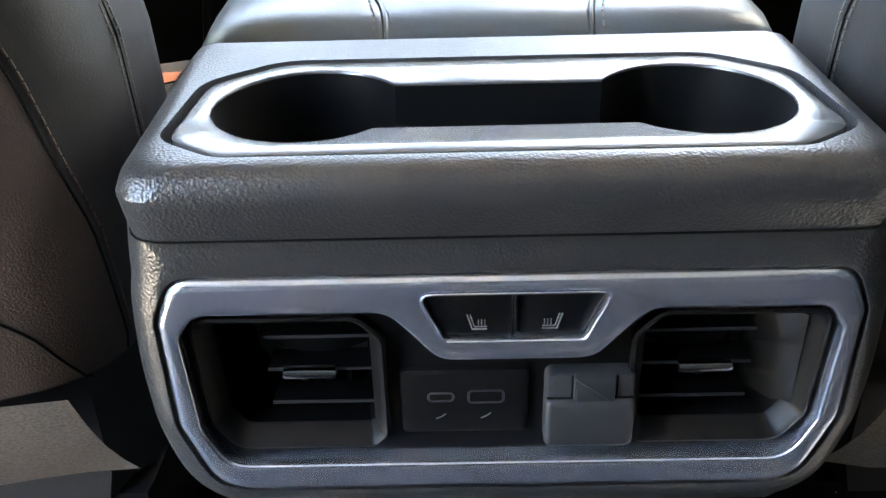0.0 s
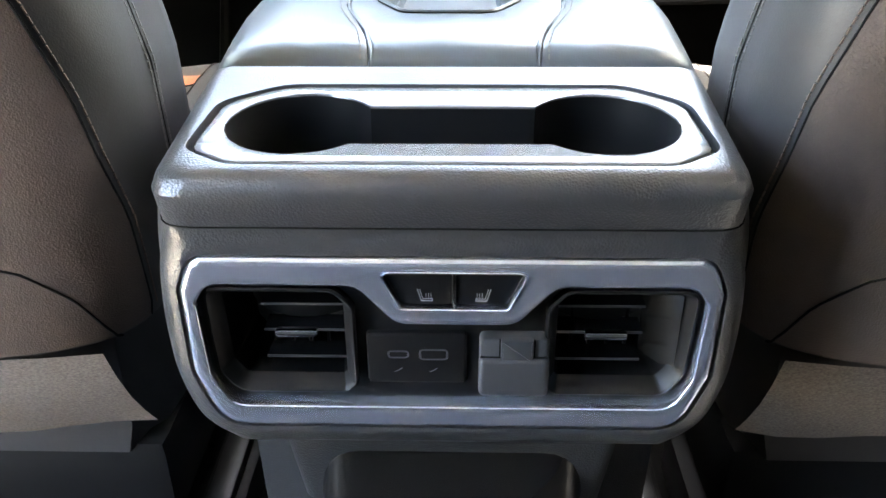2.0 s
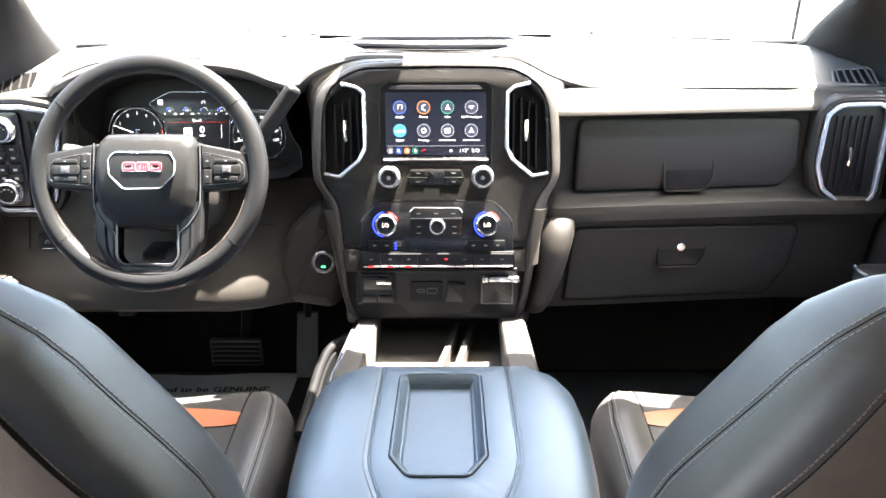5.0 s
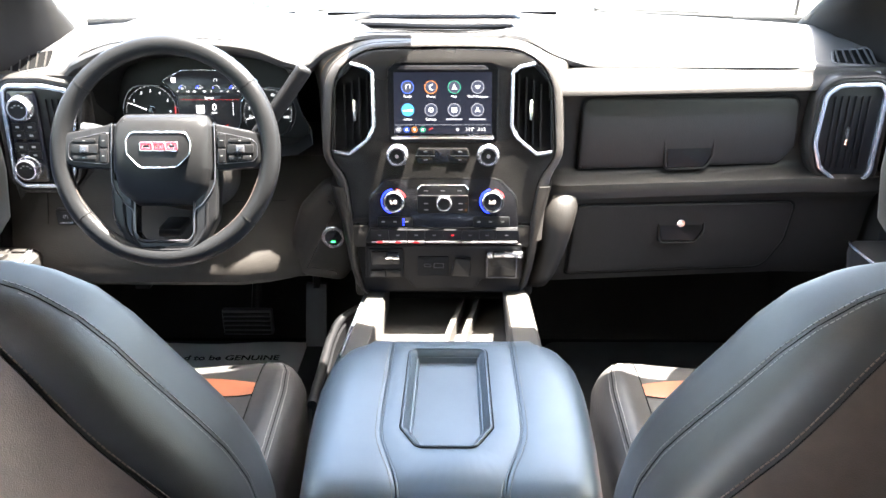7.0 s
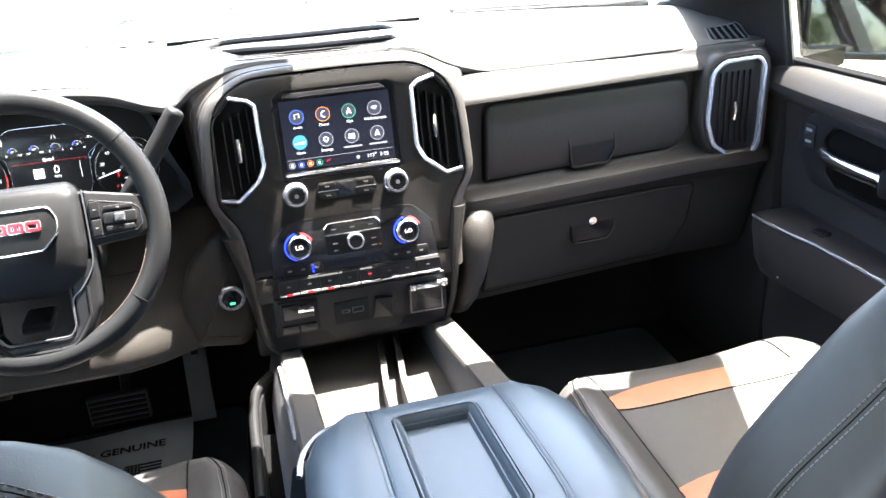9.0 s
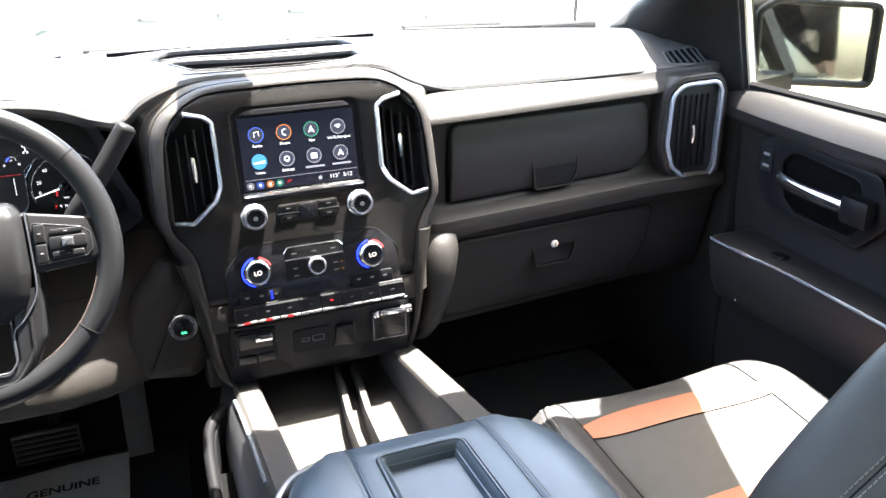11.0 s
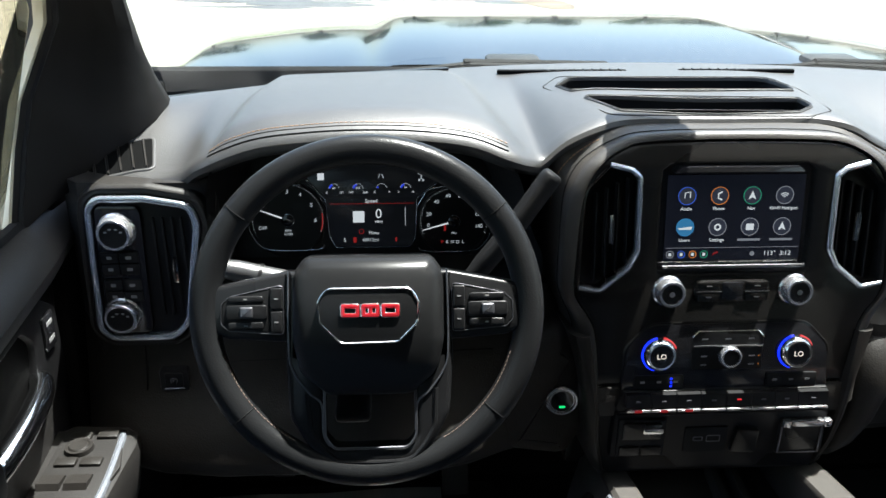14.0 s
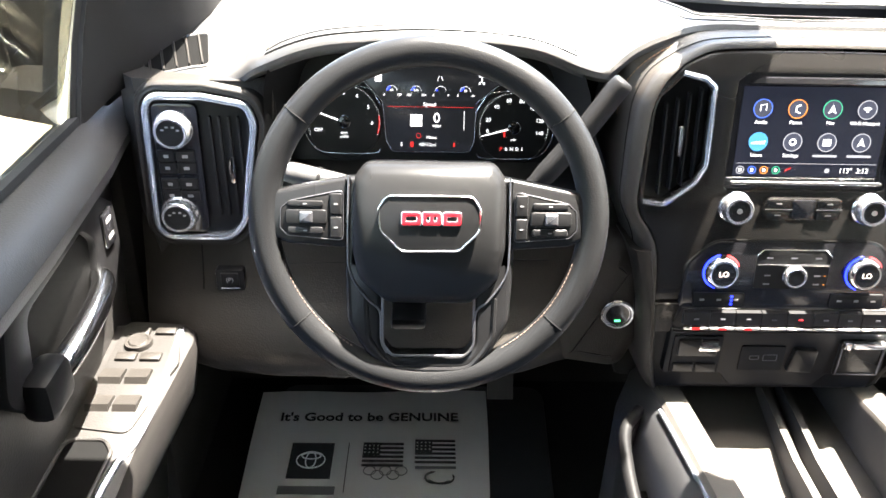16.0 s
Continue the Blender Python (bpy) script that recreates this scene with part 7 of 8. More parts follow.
# lower spokes joined round the open bottom
yoke = rounded([(-0.086, 0.046), (-0.090, -0.049), (-0.088, -0.113), (-0.066, -0.150), (-0.041, -0.168), (0.044, -0.168), (0.069, -0.148), (0.088, -0.112), (0.092, -0.048), (0.088, 0.046)], [0.004, 0.02, 0.03, 0.03, 0.02, 0.02, 0.03, 0.03, 0.02, 0.004], 5)
gap = rounded([(-0.049, -0.060), (-0.049, -0.136), (-0.039, -0.149), (0.042, -0.149), (0.050, -0.137), (0.050, -0.060)], [0.004, 0.012, 0.012, 0.012, 0.012, 0.004], 4)
part("lower_spoke", on_wheel(yoke, -0.020, 0.010, 0.007, holes=[gap], seg=4), SPOKE, wheel, "satin black lower spokes")
part("lower_spoke_rim", tube([M_W @ Vector((x, y, 0.0105)) for x, y in gap[3:-3]], 0.0016, seg=6), DARK_METAL, wheel)
bead = spline([(-0.0676, -0.0868), (-0.0655, -0.115), (-0.0616, -0.1342), (-0.0421, -0.1579), (-0.0265, -0.1640), (0.0358, -0.1640), (0.0549, -0.1521), (0.0698, -0.1278), (0.0715, -0.110), (0.0724, -0.0842)], 40)
part("lower_spoke_bead", tube([M_W @ Vector((x, y, 0.0090)) for x, y in bead], 0.0032, seg=8), SPOKE, wheel, "raised bead on the lower spoke")
part("tilt_lever", box(-0.505, -0.462, 1.135, 1.20, 0.585, 0.602, 0.006), BLACK, wheel)
bm = loft([[M_W @ Vector((r * math.cos(a) * 1.0, r * math.sin(a) * 0.9 - dy, h)) for a in np.linspace(0, 2 * math.pi, 28, endpoint=False)] for r, h, dy in ((0.055, -0.025, 0.02), (0.070, -0.05, 0.025), (0.075, -0.12, 0.03), (0.075, -0.26, 0.03))])
part("column_shroud", bm, DASH, wheel, "steering column shroud")
stalk = part("signal_stalk", tube([Vector((-0.50, 1.19, 0.735)), Vector((-0.565, 1.195, 0.752)), Vector((-0.615, 1.19, 0.766)), Vector((-0.632, 1.19, 0.770))], [0.012, 0.012, 0.013, 0.011], seg=12), CONSOLE, wheel, "turn signal stalk")
part("stalk_ring", tube([(-0.588, 1.193, 0.758), (-0.592, 1.193, 0.7593)], 0.0145, seg=12), BLACK, stalk)
part("shift_lever", tube(spline([(-0.36, 1.21, 0.72), (-0.325, 1.215, 0.755), (-0.285, 1.222, 0.805), (-0.25, 1.232, 0.852), (-0.238, 1.234, 0.868)], 16), [0.014] * 4 + [0.017] * 10 + [0.016, 0.012], seg=12, flatten=0.8), BLACK_SOFT, wheel, "column shift lever")

# ---- pedals and paper mat ----
ped = thing("brake_pedal", "ribbed black brake pedal", "pedal")
part("pad", box(-0.55, -0.425, 1.585, 1.605, 0.135, 0.205, 0.006), RUBBER, ped)
for k in range(5):
    part("rib", box(-0.545, -0.43, 1.580, 1.587, 0.142 + k * 0.0125, 0.148 + k * 0.0125, 0.001), BLACK_SOFT, ped)
part("lever", tube([(-0.47, 1.61, 0.19), (-0.46, 1.66, 0.35), (-0.46, 1.66, 0.55)], 0.012, seg=8), BLACK, ped)
acc = thing("accelerator_pedal", "narrow black accelerator pedal", "pedal")
part("pad", loft([[(x, y, z) for x in (-0.345, -0.295)] + [(x, y + 0.015, z) for x in (-0.295, -0.345)] for y, z in ((1.575, 0.11), (1.60, 0.17), (1.64, 0.25))]), RUBBER, acc)
part("lever", tube([(-0.32, 1.64, 0.24), (-0.32, 1.70, 0.4)], 0.010, seg=8), BLACK, acc)

sheet = thing("paper_mat", "white printed paper floor mat lying on the driver's floor", "paper mat")
PX, PZ = -0.565, 0.1015
rows = []
for y in np.linspace(1.02, 1.605, 9):
    rows.append([(PX + u * (0.215 + 0.004 * math.sin(9 * y)), y + 0.006 * u, PZ + 0.0025 * math.sin(5 * u + 7 * y)) for u in np.linspace(-1, 1, 9)])
bm = loft(rows, caps=False, loop=False)
bmesh.ops.solidify(bm, geom=bm.faces[:], thickness=0.0006)
part("paper", bm, PAPER, sheet)
P_ = lambda x, y: Matrix.Translation((PX + x, y, PZ + 0.0042)) @ pose(0, 0, 0, 0, 0, 0.7)
writing("lettering", "It's Good to be GENUINE", 0.0312, P_(-0.005, 1.524), INK, sheet, bold=0.0007)
on_sheet = Matrix.Translation((PX, 0, 0))
lg = part("logo_block", plate(rect(-0.139, 1.366, -0.063, 1.4535), PZ + 0.003, PZ + 0.0042, on_sheet), INK, sheet)
for rx, ry in ((0.025, 0.020), (0.009, 0.019), (0.017, 0.0075)):
    part("logo_oval", tube([(PX - 0.101 + rx * math.cos(a), 1.410 + ry * math.sin(a) + (0.010 if ry < 0.01 else 0), PZ + 0.0045) for a in np.linspace(0, 2 * math.pi, 28, endpoint=False)], 0.0015, closed=True, seg=4), PAPER, lg)
part("logo_bar", plate(rect(-0.149, 1.330, -0.052, 1.348), PZ + 0.003, PZ + 0.0042, on_sheet), INK_GREY, sheet)
part("divider_line", plate(rect(-0.0375, 1.335, -0.036, 1.455), PZ + 0.003, PZ + 0.0042, on_sheet), INK_GREY, sheet)
for x0, y0 in ((-0.0106, 1.397), (0.083, 1.406)):
    fl = part("flag", plate(rect(x0, y0 + 0.028, x0 + 0.031, y0 + 0.059), PZ + 0.003, PZ + 0.0044, on_sheet), INK, sheet)
    for k in range(6):
        ys0 = y0 + k * 0.0108
        part("stripe", plate(rect(x0 + (0.031 if k > 2 else 0.0), ys0, x0 + 0.073, ys0 + 0.0050), PZ + 0.003, PZ + 0.0042, on_sheet), INK, fl)
    for k in range(12):
        part("star", plate(circle(x0 + 0.004 + 0.0075 * (k % 4), y0 + 0.034 + 0.0085 * (k // 4), 0.0016, 8), PZ + 0.0044, PZ + 0.0047, on_sheet), PAPER, fl)
for k in range(5):
    cxr, cyr = PX + 0.0045 + 0.0138 * k, 1.386 - (0.010 if k % 2 else 0)
    part("ring_mark", tube([(cxr + 0.0105 * math.cos(a), cyr + 0.0105 * math.sin(a), PZ + 0.0042) for a in np.linspace(0, 2 * math.pi, 22, endpoint=False)], 0.0008, closed=True, seg=4), INK_GREY, sheet)
part("caption_bar", plate(rect(0.084, 1.393, 0.156, 1.398), PZ + 0.003, PZ + 0.0042, on_sheet), INK_GREY, sheet)
for k, (a0, a1) in enumerate(((95, 265), (200, 330), (255, 390))):
    part("swoosh_mark", tube([(PX + 0.122 + 0.020 * math.cos(radians(a)) + 0.005 * k, 1.371 + 0.014 * math.sin(radians(a)), PZ + 0.0042) for a in np.linspace(a0, a1, 10)], [0.0004] + [0.0018] * 8 + [0.0004], seg=4), INK, sheet)

# ---- front seats ----
def seat_section(z):
    """centre y, half width, half depth of the backrest at height z"""
    zz = [0.36, 0.42, 0.50, 0.58, 0.66, 0.74, 0.79, 0.83, 0.855, 0.868, 0.872]
    zw = [0.36, 0.42, 0.50, 0.58, 0.64, 0.68, 0.72, 0.76, 0.80, 0.83, 0.855, 0.868, 0.872]
    yc = np.interp(z, [0.36, 0.872], [0.438, 0.372])
    hw = np.interp(z, zw, [0.262, 0.290, 0.303, 0.304, 0.294, 0.278, 0.253, 0.226, 0.201, 0.176, 0.142, 0.103, 0.05])
    hd = np.interp(z, zz, [0.092, 0.100, 0.101, 0.098, 0.092, 0.084, 0.076, 0.064, 0.047, 0.029, 0.010])
    return yc, hw, hd


def back_point(z, a):
    yc, hw, hd = seat_section(z)
    c, s = math.cos(a), math.sin(a)
    e = 0.42
    return Vector((hw * math.copysign(abs(c) ** e, c), yc + hd * math.copysign(abs(s) ** 0.6, s) + 0.02 * abs(c) ** 3 * (s > 0), z))


def front_seat(cx, inner, label):
    """inner: +1 where the console lies on the seat's right."""
    S = thing("front_seat", label, "seat", group="front seats")
    S.location = (cx, 0, 0)
    zs_ = list(np.concatenate([np.linspace(0.408, 0.80, 20), np.linspace(0.815, 0.872, 9)]))
    rings = [[back_point(z, a) for a in np.linspace(0, 2 * math.pi, 64, endpoint=False)] for z in zs_]
    B = part("backrest", loft(rings), LEATHER, S, "black leather backrest with piped edges")
    # rear shell panel, piping and seams
    lo = lambda z: radians(np.interp(z, [0.41, 0.495, 0.54, 0.60, 0.66, 0.73, 0.86], [193, 202, 208, 214, 220, 229, 240]))
    hi = lambda z: math.pi * 3 - lo(z)
    rows = []
    for z in np.linspace(0.412, 0.862, 20):
        r = [back_point(z, a) + Vector((0, -0.004, 0)) for a in np.linspace(lo(z), hi(z), 32)]
        rows.append(r)
    part("rear_panel", loft(rows, caps=False, loop=False), LEATHER_BACK, B, "brown-black leather rear panel")
    for a, d in ((lo, -0.025), (hi, 0.025)):
        pts = [back_point(z, a(z)) + Vector((0, -0.004, 0)) for z in np.linspace(0.412, 0.862, 34)]
        part("piping", tube(pts, 0.0007, seg=6), SEAM, B)
        pts = [back_point(z, a(z) + d) + Vector((0, -0.0005, 0)) for z in np.linspace(0.42, 0.858, 60)]
        stitches(pts, "stitching", THREAD_BROWN, B, step=0.0055)
    for lean in (-1, 1):
        depth = lambda z: np.interp(z, [0.40, 0.52, 0.60, 0.66, 0.70, 0.76, 0.82, 0.868], [-0.004, -0.004, -0.008, -0.02, -0.05, -0.15, -0.27, -0.38]) + (np.interp(z, [0.40, 0.60, 0.70, 0.78, 0.868], [0.0, 0.0, 0.02, 0.09, 0.20]) if inner > 0 else 0.0)
        ang = lambda z: radians(270 + lean * 90) + lean * math.asin(math.copysign(abs(depth(z)) ** (1 / 0.6), depth(z)))
        pts = [back_point(z, ang(z)) for z in np.linspace(0.412, 0.866, 60)]
        part("seam", tube(pts, 0.0006, seg=5), SEAM, B)
        stitches([back_point(z, ang(z)) + Vector((0.0, -0.0042, -0.001)) for z in np.linspace(0.415, 0.862, 90)], "stitching", THREAD_GREY, B, step=0.0055)
        stitches([back_point(z, ang(z)) + Vector((0.0, 0.0046, 0.001)) for z in np.linspace(0.415, 0.862, 90)], "stitching", THREAD_GREY, B, step=0.0055)
    # curved pocket seam on the rear panel
    pts = []
    for a in np.linspace(208, 332, 50):
        z = np.interp(abs(a - 270), [0, 22, 34, 46, 54, 62], [0.496, 0.489, 0.476, 0.450, 0.424, 0.405])
        pts.append(back_point(max(z, 0.409), radians(a)) + Vector((0, -0.0042, 0)))
    part("pocket_seam", tube(pts, 0.0009, seg=5), SEAM, B)
    # headrest
    rings = []
    for z, hw, hd, yc_ in ((0.890, 0.08, 0.030, 0.345), (0.898, 0.128, 0.043, 0.342), (0.925, 0.150, 0.048, 0.336), (0.965, 0.158, 0.049, 0.330), (1.005, 0.160, 0.048, 0.325), (1.040, 0.155, 0.045, 0.322), (1.066, 0.142, 0.038, 0.320), (1.084, 0.120, 0.027, 0.319), (1.095, 0.085, 0.014, 0.319), (1.098, 0.04, 0.005, 0.319)):
        rings.append([(hw * math.copysign(abs(math.cos(a)) ** 0.6, math.cos(a)), yc_ + hd * math.copysign(abs(math.sin(a)) ** 0.6, math.sin(a)), z) for a in np.linspace(0, 2 * math.pi, 48, endpoint=False)])
    H = part("headrest", loft(rings), LEATHER, S, "padded leather headrest")
    for x in (-0.06, 0.06):
        part("headrest_post", tube([(x, 0.375, 0.85), (x, 0.345, 0.91)], 0.006, seg=8), CHROME, H)
    # cushion
    def half_width(y):
        return float(np.interp(y, [0.46, 0.50, 0.62, 0.90, 0.96, 1.01, 1.04, 1.052], [0.215, 0.238, 0.247, 0.246, 0.240, 0.222, 0.195, 0.165]))

    def ztop(x, y):
        u, hw = abs(x), half_width(y)
        z = np.interp(y, [0.46, 0.5, 0.62, 0.8, 0.92, 0.98], [0.37, 0.385, 0.387, 0.396, 0.404, 0.405]) - 0.010 * (1 - min(1, u / 0.15) ** 2)
        w = min(max((u - 0.150) / 0.055, 0.0), 1.0)
        z += 0.020 * w * w * (3 - 2 * w) * min(1.0, max(0.0, (1.04 - y) / 0.10))
        e = max(0.0, u - (hw - 0.050)) / 0.050
        z -= 0.050 * (1 - math.sqrt(max(0.0, 1 - min(e, 1.0) ** 2)))
        g = max(0.0, y - 0.985) / 0.067
        return float(z - 0.060 * (1 - math.sqrt(max(0.0, 1 - min(g, 1.0) ** 2))))

    rings = []
    for y in list(np.linspace(0.46, 0.96, 14)) + [0.985, 1.005, 1.020, 1.032, 1.041, 1.048, 1.0518]:
        hw = half_width(y)
        xs_ = [hw * math.sin(math.pi / 2 * k) for k in np.linspace(-1, 1, 45)]
        low = 0.22 if y < 1.0 else float(np.interp(y, [1.0, 1.052], [0.22, 0.28]))
        rings.append([(x, y, ztop(x, y)) for x in xs_] + [(hw * 0.995, y, low + 0.03), (hw * 0.96, y, low), (-hw * 0.96, y, low), (-hw * 0.995, y, low + 0.03)])
    C = part("cushion", loft(rings), LEATHER, S, "black leather cushion with raised bolsters")
    for s in (-1, 1):
        part("seam", tube([(s * 0.163, y, ztop(0.163, y) + 0.0002) for y in np.linspace(0.52, 1.03, 36)], 0.0014, seg=5), SEAM, C)
        rim = [(s * (half_width(y) - 0.030), y, ztop(half_width(y) - 0.030, y) + 0.0002) for y in np.linspace(0.52, 1.02, 40)]
        part("seam", tube(rim, 0.0009, seg=5), SEAM, C)
        for dx in (-0.005, 0.005):
            stitches([(x + dx, y, ztop(x + dx, y) + 0.0005) for x, y, z in rim], "stitching", THREAD_GREY, C, step=0.0055)
    for ya, yb in ((0.893, 0.948), (0.690, 0.735)):
        rows = []
        for x in np.linspace(-0.163, 0.163, 17):
            k = 0.022 * (1 - (x / 0.163) ** 2)
            tp = 0.6 + 0.4 * (1 - (x / 0.163) ** 4)
            ym = (ya + yb) / 2 + k
            rows.append([(x, ym - (yb - ya) / 2 * tp, ztop(x, ym - (yb - ya) / 2 * tp) + 0.0010), (x, ym, ztop(x, ym) + 0.003), (x, ym + (yb - ya) / 2 * tp, ztop(x, ym + (yb - ya) / 2 * tp) + 0.0010)])
        part("accent_stripe", loft(rows, caps=False, loop=False), COPPER, C, "copper leather accent stripe")
        part("seam", tube([(r[0][0], r[0][1], r[0][2]) for r in rows], 0.0010, seg=5), SEAM, C)
    # base
    part("base_trim", box(-0.24, 0.24, 0.46, 1.0, 0.13, 0.23, 0.02), BLACK_SOFT, S)
    rows = []
    for f in (0.0, 0.25, 0.5, 0.75, 1.0):
        y, z, w = 0.332 + 0.082 * f, 0.409 - 0.125 * f, 0.265 - 0.012 * f
        rows.append([(x * w, y + 0.012 * abs(x) ** 4 - 0.006 * math.sin(math.pi * f), z + 0.004 * math.sin(9 * x) * f) for x in np.linspace(-1, 1, 17)])
    bm = loft(rows, caps=False, loop=False)
    bmesh.ops.solidify(bm, geom=bm.faces[:], thickness=0.006)
    part("carpet_flap", bm, FELT, S, "grey felt flap at the seat's back")
    return S


front_seat(-0.465, 1, "black leather driver seat with grey felt back flap")
front_seat(0.495, -1, "black leather passenger seat with copper accent stripes")

# ---- mirror and unseen shading housing at the windscreen ----
mirror = thing("rear_view_mirror", "black framed interior rear-view mirror", "mirror")
MR = Matrix.Translation((-0.034, 1.10, 1.130)) @ pose(0, 0, 0, 93, 0, -14)
mo = rounded([(-0.104, -0.012), (-0.088, -0.033), (0.085, -0.036), (0.104, -0.012), (0.108, 0.03), (0.100, 0.04), (-0.100, 0.04), (-0.108, 0.03)], 0.018, 5)
part("housing", plate(mo, 0.0, -0.035, MR, 0.02, seg=4), BLACK, mirror)
part("frame", plate(mo, 0.0, 0.006, MR, 0.003, holes=[grow(mo, -0.006)]), BLACK, mirror)
part("glass", plate(grow(mo, -0.005), 0.0, 0.003, MR), MIRROR, mirror, "mirror glass")
part("button", plate(rect(0.02, -0.042, 0.032, -0.036, 0.002), -0.008, 0.004, MR, 0.001), BLACK_SOFT, mirror)
part("stem", tube([(-0.03, 1.11, 1.14), (-0.02, 1.13, 1.18), (-0.02, 1.14, 1.215)], 0.012, seg=8), BLACK, mirror)
# Unseen housing, placed and sized to cast shade on the dash brow.
pod = thing("shade_housing", "unseen black camera housing at the windscreen, added to shade the dash", "camera housing")
part("housing", box(-0.10, 0.006, 1.20, 1.378, 1.085, 1.12, 0.02), BLACK, pod)
part("mount_cover", loft([[(-0.13, y, z), (0.09, y, z), (0.08, y, z + 0.03), (-0.12, y, z + 0.03)] for y, z in ((0.93, 1.285), (1.0, 1.26), (1.07, 1.235), (1.10, 1.22))]), BLACK, pod)


# ---- lot around the truck ----
rng = random.Random(5)


def blotch(cx, cy, rx, ry, n=40, rough=0.35):
    """An uneven closed outline."""
    ph = [rng.uniform(0, 6.28) for _ in range(5)]
    out = []
    for k in range(n):
        a = 2 * math.pi * k / n
        r = 1 + sum(rough / (m + 1) * math.sin((m + 2) * a + ph[m]) for m in range(5))
        out.append((cx + rx * r * math.cos(a), cy + ry * r * math.sin(a)))
    return out


verge = part("grass", plate([(-14, 6), (-6.6, 19.2), (-4.5, 22.3), (-2.0, 28.0), (-1.0, 36.0), (-70, 70), (-70, 6)], GROUND - 0.05, GROUND + 0.10), GRASS)
tagged(verge, "sunlit green grass verge beside the lot", "grass", kind="stuff")
field = part("grass", plate([(4.2, -70), (70, -70), (70, 6), (9, 2), (4.6, -3.5)], GROUND - 0.05, GROUND + 0.10), GRASS)
tagged(field, "sunlit green grass field behind the truck", "grass", kind="stuff")
kerb = part("kerb", tube([(-14.1, 6, GROUND + 0.06), (-6.5, 19.1, GROUND + 0.06), (-4.4, 22.2, GROUND + 0.06), (-1.9, 28.0, GROUND + 0.06), (-0.9, 36.0, GROUND + 0.06)], 0.10, seg=8), CONCRETE)
tagged(kerb, "pale concrete kerb along the grass verge", "kerb", kind="structure")
for cx, cy, rx, ry, m, lab in ((2.0, 15.6, 0.55, 1.1, STAIN, "rust-brown stain on the concrete"), (3.2, 19.5, 0.7, 2.6, STAIN, "rust-brown stain on the concrete"), (4.2, 17.2, 0.5, 0.6, STAIN, "rust-brown stain on the concrete"), (-2.3, 14.9, 1.5, 0.30, DARK_GROUND, "dark grey streak on the concrete"), (-3.0, 16.9, 0.9, 0.35, DARK_GROUND, "dark grey streak on the concrete"), (-0.9, 18.4, 1.6, 0.5, DARK_GROUND, "dark grey streak on the concrete"), (0.2, 15.6, 0.9, 0.2, DARK_GROUND, "dark grey streak on the concrete"), (0.5, 22.0, 1.7, 0.8, DARK_GROUND, "dark grey streak on the concrete")):
    st = part("stain", plate(blotch(cx, cy, rx, ry), GROUND - 0.01, GROUND + 0.004), m)
    tagged(st, lab, "stain", kind="structure")
for k in range(11):
    # thin wandering streaks, darker than the concrete
    cx, cy = -3.4 + 0.55 * k + rng.uniform(-0.4, 0.4), 14.2 + rng.uniform(0, 7.5)
    st = part("stain", plate(blotch(cx, cy, rng.uniform(0.5, 1.3), rng.uniform(0.10, 0.26), rough=0.5), GROUND - 0.01, GROUND + 0.003 - 0.0002 * k), DARK_GROUND)
    tagged(st, "thin dark grey streak on the concrete", "stain", kind="structure")
# Ground shadow across the far lot, painted as a darker sheet.
painted_shadow = part("road", plate([(10.2, 21.0), (12.0, 21.6), (16.5, 27.0), (30, 40), (6.0, 40), (8.6, 27)], GROUND - 0.01, GROUND + 0.005), DARK_GROUND)
tagged(painted_shadow, "ground shadow across the lot, painted dark grey", "road", kind="structure")


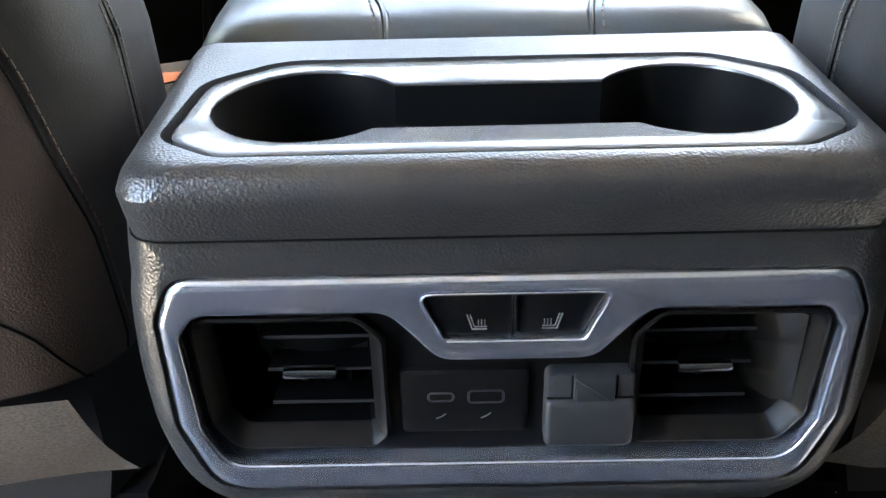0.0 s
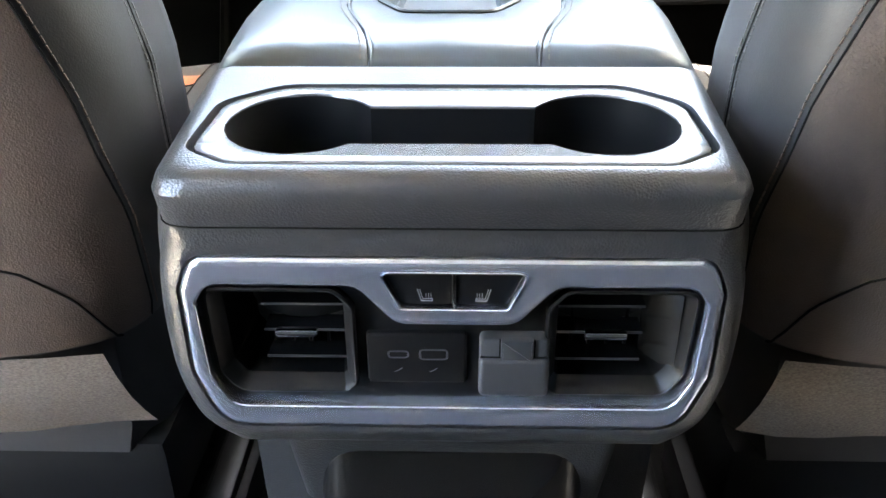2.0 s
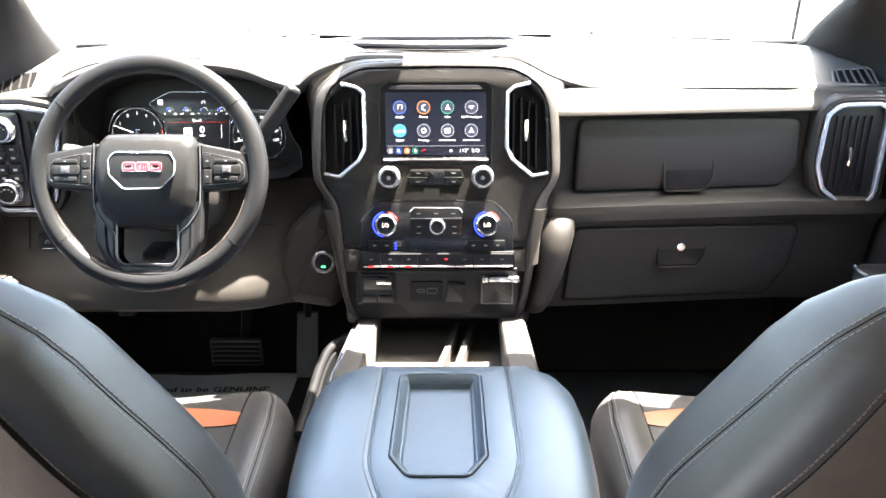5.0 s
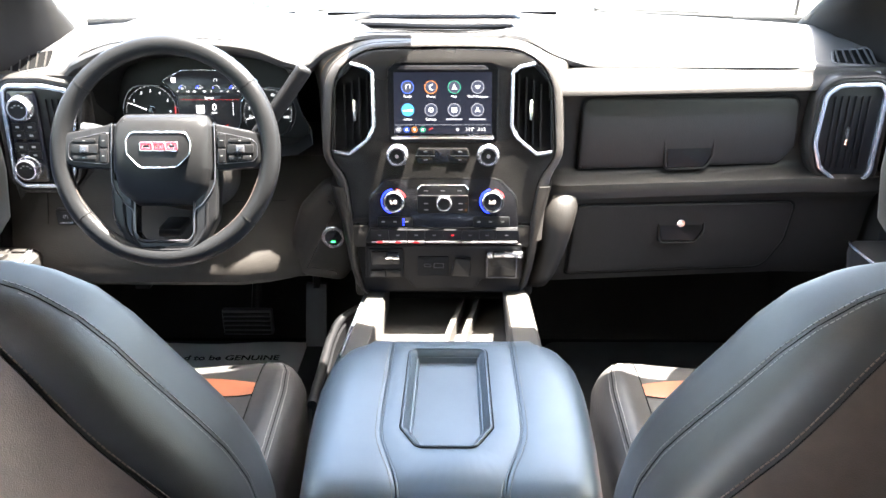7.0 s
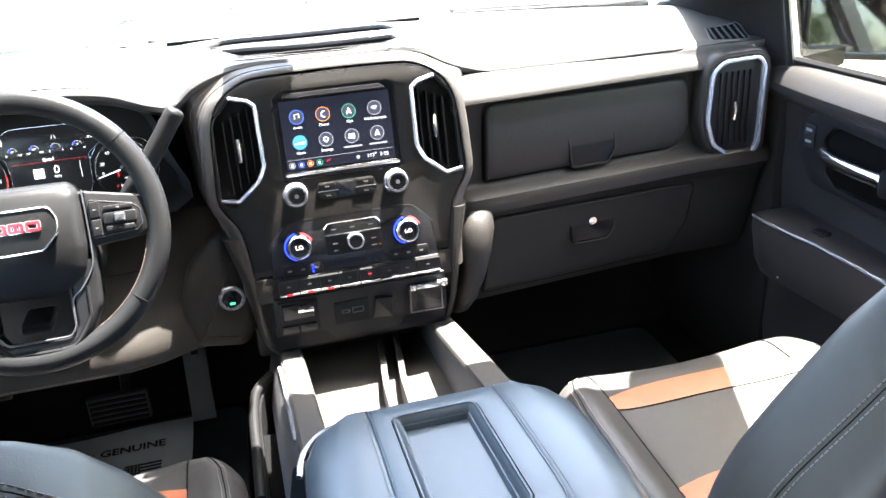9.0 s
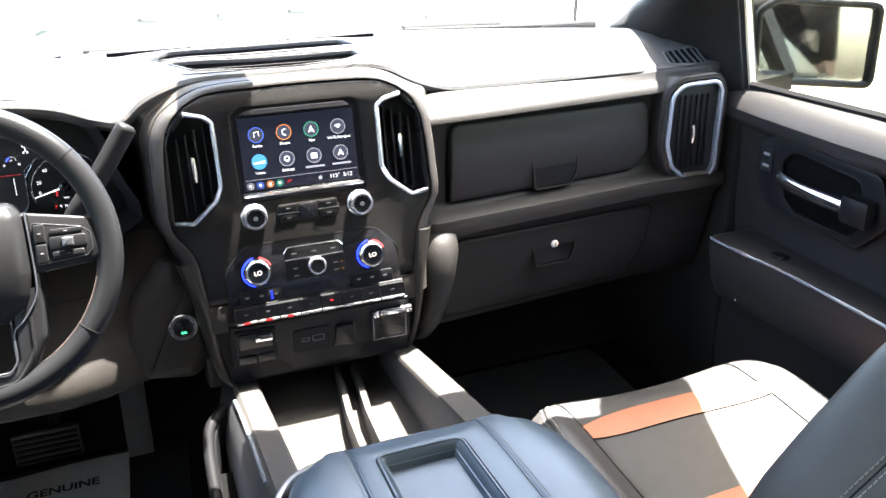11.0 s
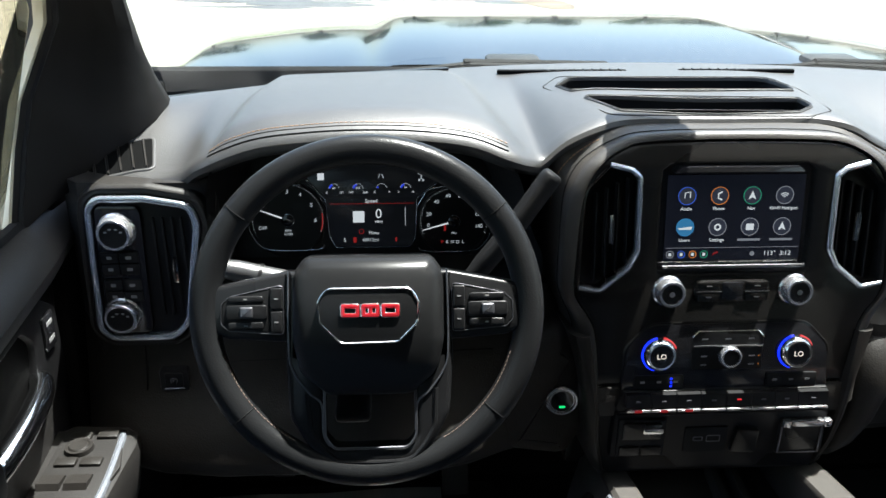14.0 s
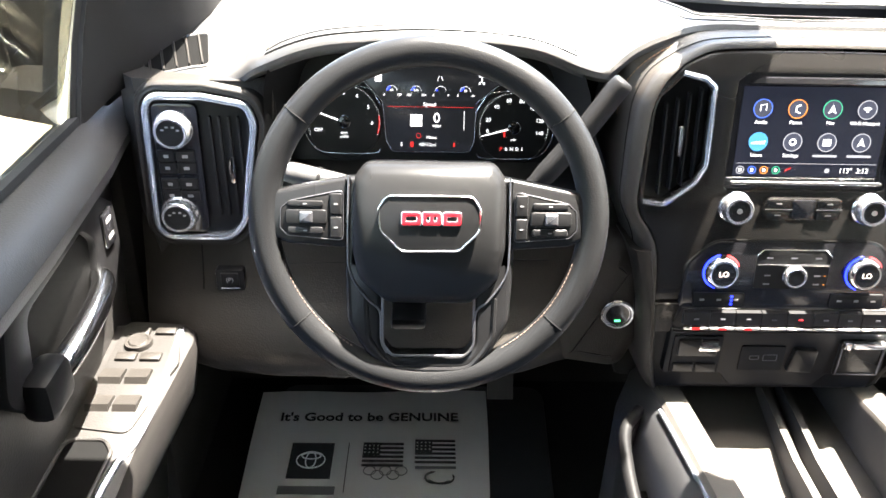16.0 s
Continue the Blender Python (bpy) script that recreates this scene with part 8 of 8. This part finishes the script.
def tree(x, y, h, seed):
    r = random.Random(seed)
    T = thing("tree", "leafy green tree beyond the lot, out of direct view", "tree", group="trees round the lot")
    trunk = tube([(0, 0, 0), (0.1, 0.05, h * 0.25), (0.0, 0.1, h * 0.5), (0.15, 0.0, h * 0.8)], [h * 0.035, h * 0.028, h * 0.02, h * 0.008], seg=8)
    tips = []
    for k in range(9):
        a, z = r.uniform(0, 6.28), h * r.uniform(0.3, 0.65)
        tip = (h * 0.28 * math.cos(a), h * 0.28 * math.sin(a), z + h * r.uniform(0.08, 0.25))
        tube([(0, 0, z), (tip[0] * 0.5, tip[1] * 0.5, (z + tip[2]) / 2 + 0.1), tip], [h * 0.012, h * 0.008, h * 0.003], seg=5, bm=trunk)
        tips.append(tip)
    part("trunk", trunk, BARK, T)
    verts, faces = [], []
    tips += [(r.uniform(-0.2, 0.2) * h, r.uniform(-0.2, 0.2) * h, h * r.uniform(0.55, 0.92)) for _ in range(12)]
    for tip in tips:
        rad = h * r.uniform(0.09, 0.15)
        for _ in range(110):
            d = Vector((r.gauss(0, 1), r.gauss(0, 1), r.gauss(0, 0.8))).normalized() * rad * r.uniform(0.4, 1.1)
            c = Vector(tip) + d
            u = Vector((r.gauss(0, 1), r.gauss(0, 1), r.gauss(0, 1))).normalized()
            v = u.orthogonal().normalized()
            sz = h * r.uniform(0.012, 0.026)
            k = len(verts)
            verts += [c - u * sz, c + v * sz * 0.6, c + u * sz, c - v * sz * 0.6]
            faces.append((k, k + 1, k + 2, k + 3))
    me = bpy.data.meshes.new("crown")
    me.from_pydata([tuple(v) for v in verts], [], faces)
    me.materials.append(LEAF)
    crown = new("crown", me)
    crown.parent = T
    T.location = (x, y, GROUND)
    return T


spots = [(-22, 52, 9), (-14, 58, 8), (34, 20, 9), (36, 2, 8), (30, -22, 9), (20, -36, 8), (10, -44, 9), (-16, -40, 9), (-34, -14, 8)]
# Unseen belt ahead, set there to darken what the hood reflects.
spots += [(-6 + 6.5 * k + rng.uniform(-2, 2), 74 + rng.uniform(-5, 6), 9 + rng.uniform(-2, 2.5)) for k in range(10)]
kinds = [tree(0, 0, 9, k) for k in range(3)]
for k, (x, y, h) in enumerate(spots):
    M = Matrix.Translation((x, y, GROUND)) @ Matrix.Rotation(rng.uniform(0, 6.28), 4, "Z") @ Matrix.Scale(h / 9, 4)
    if k < 3:
        kinds[k].matrix_world = M
    else:
        copy_thing(kinds[k % 3], M)
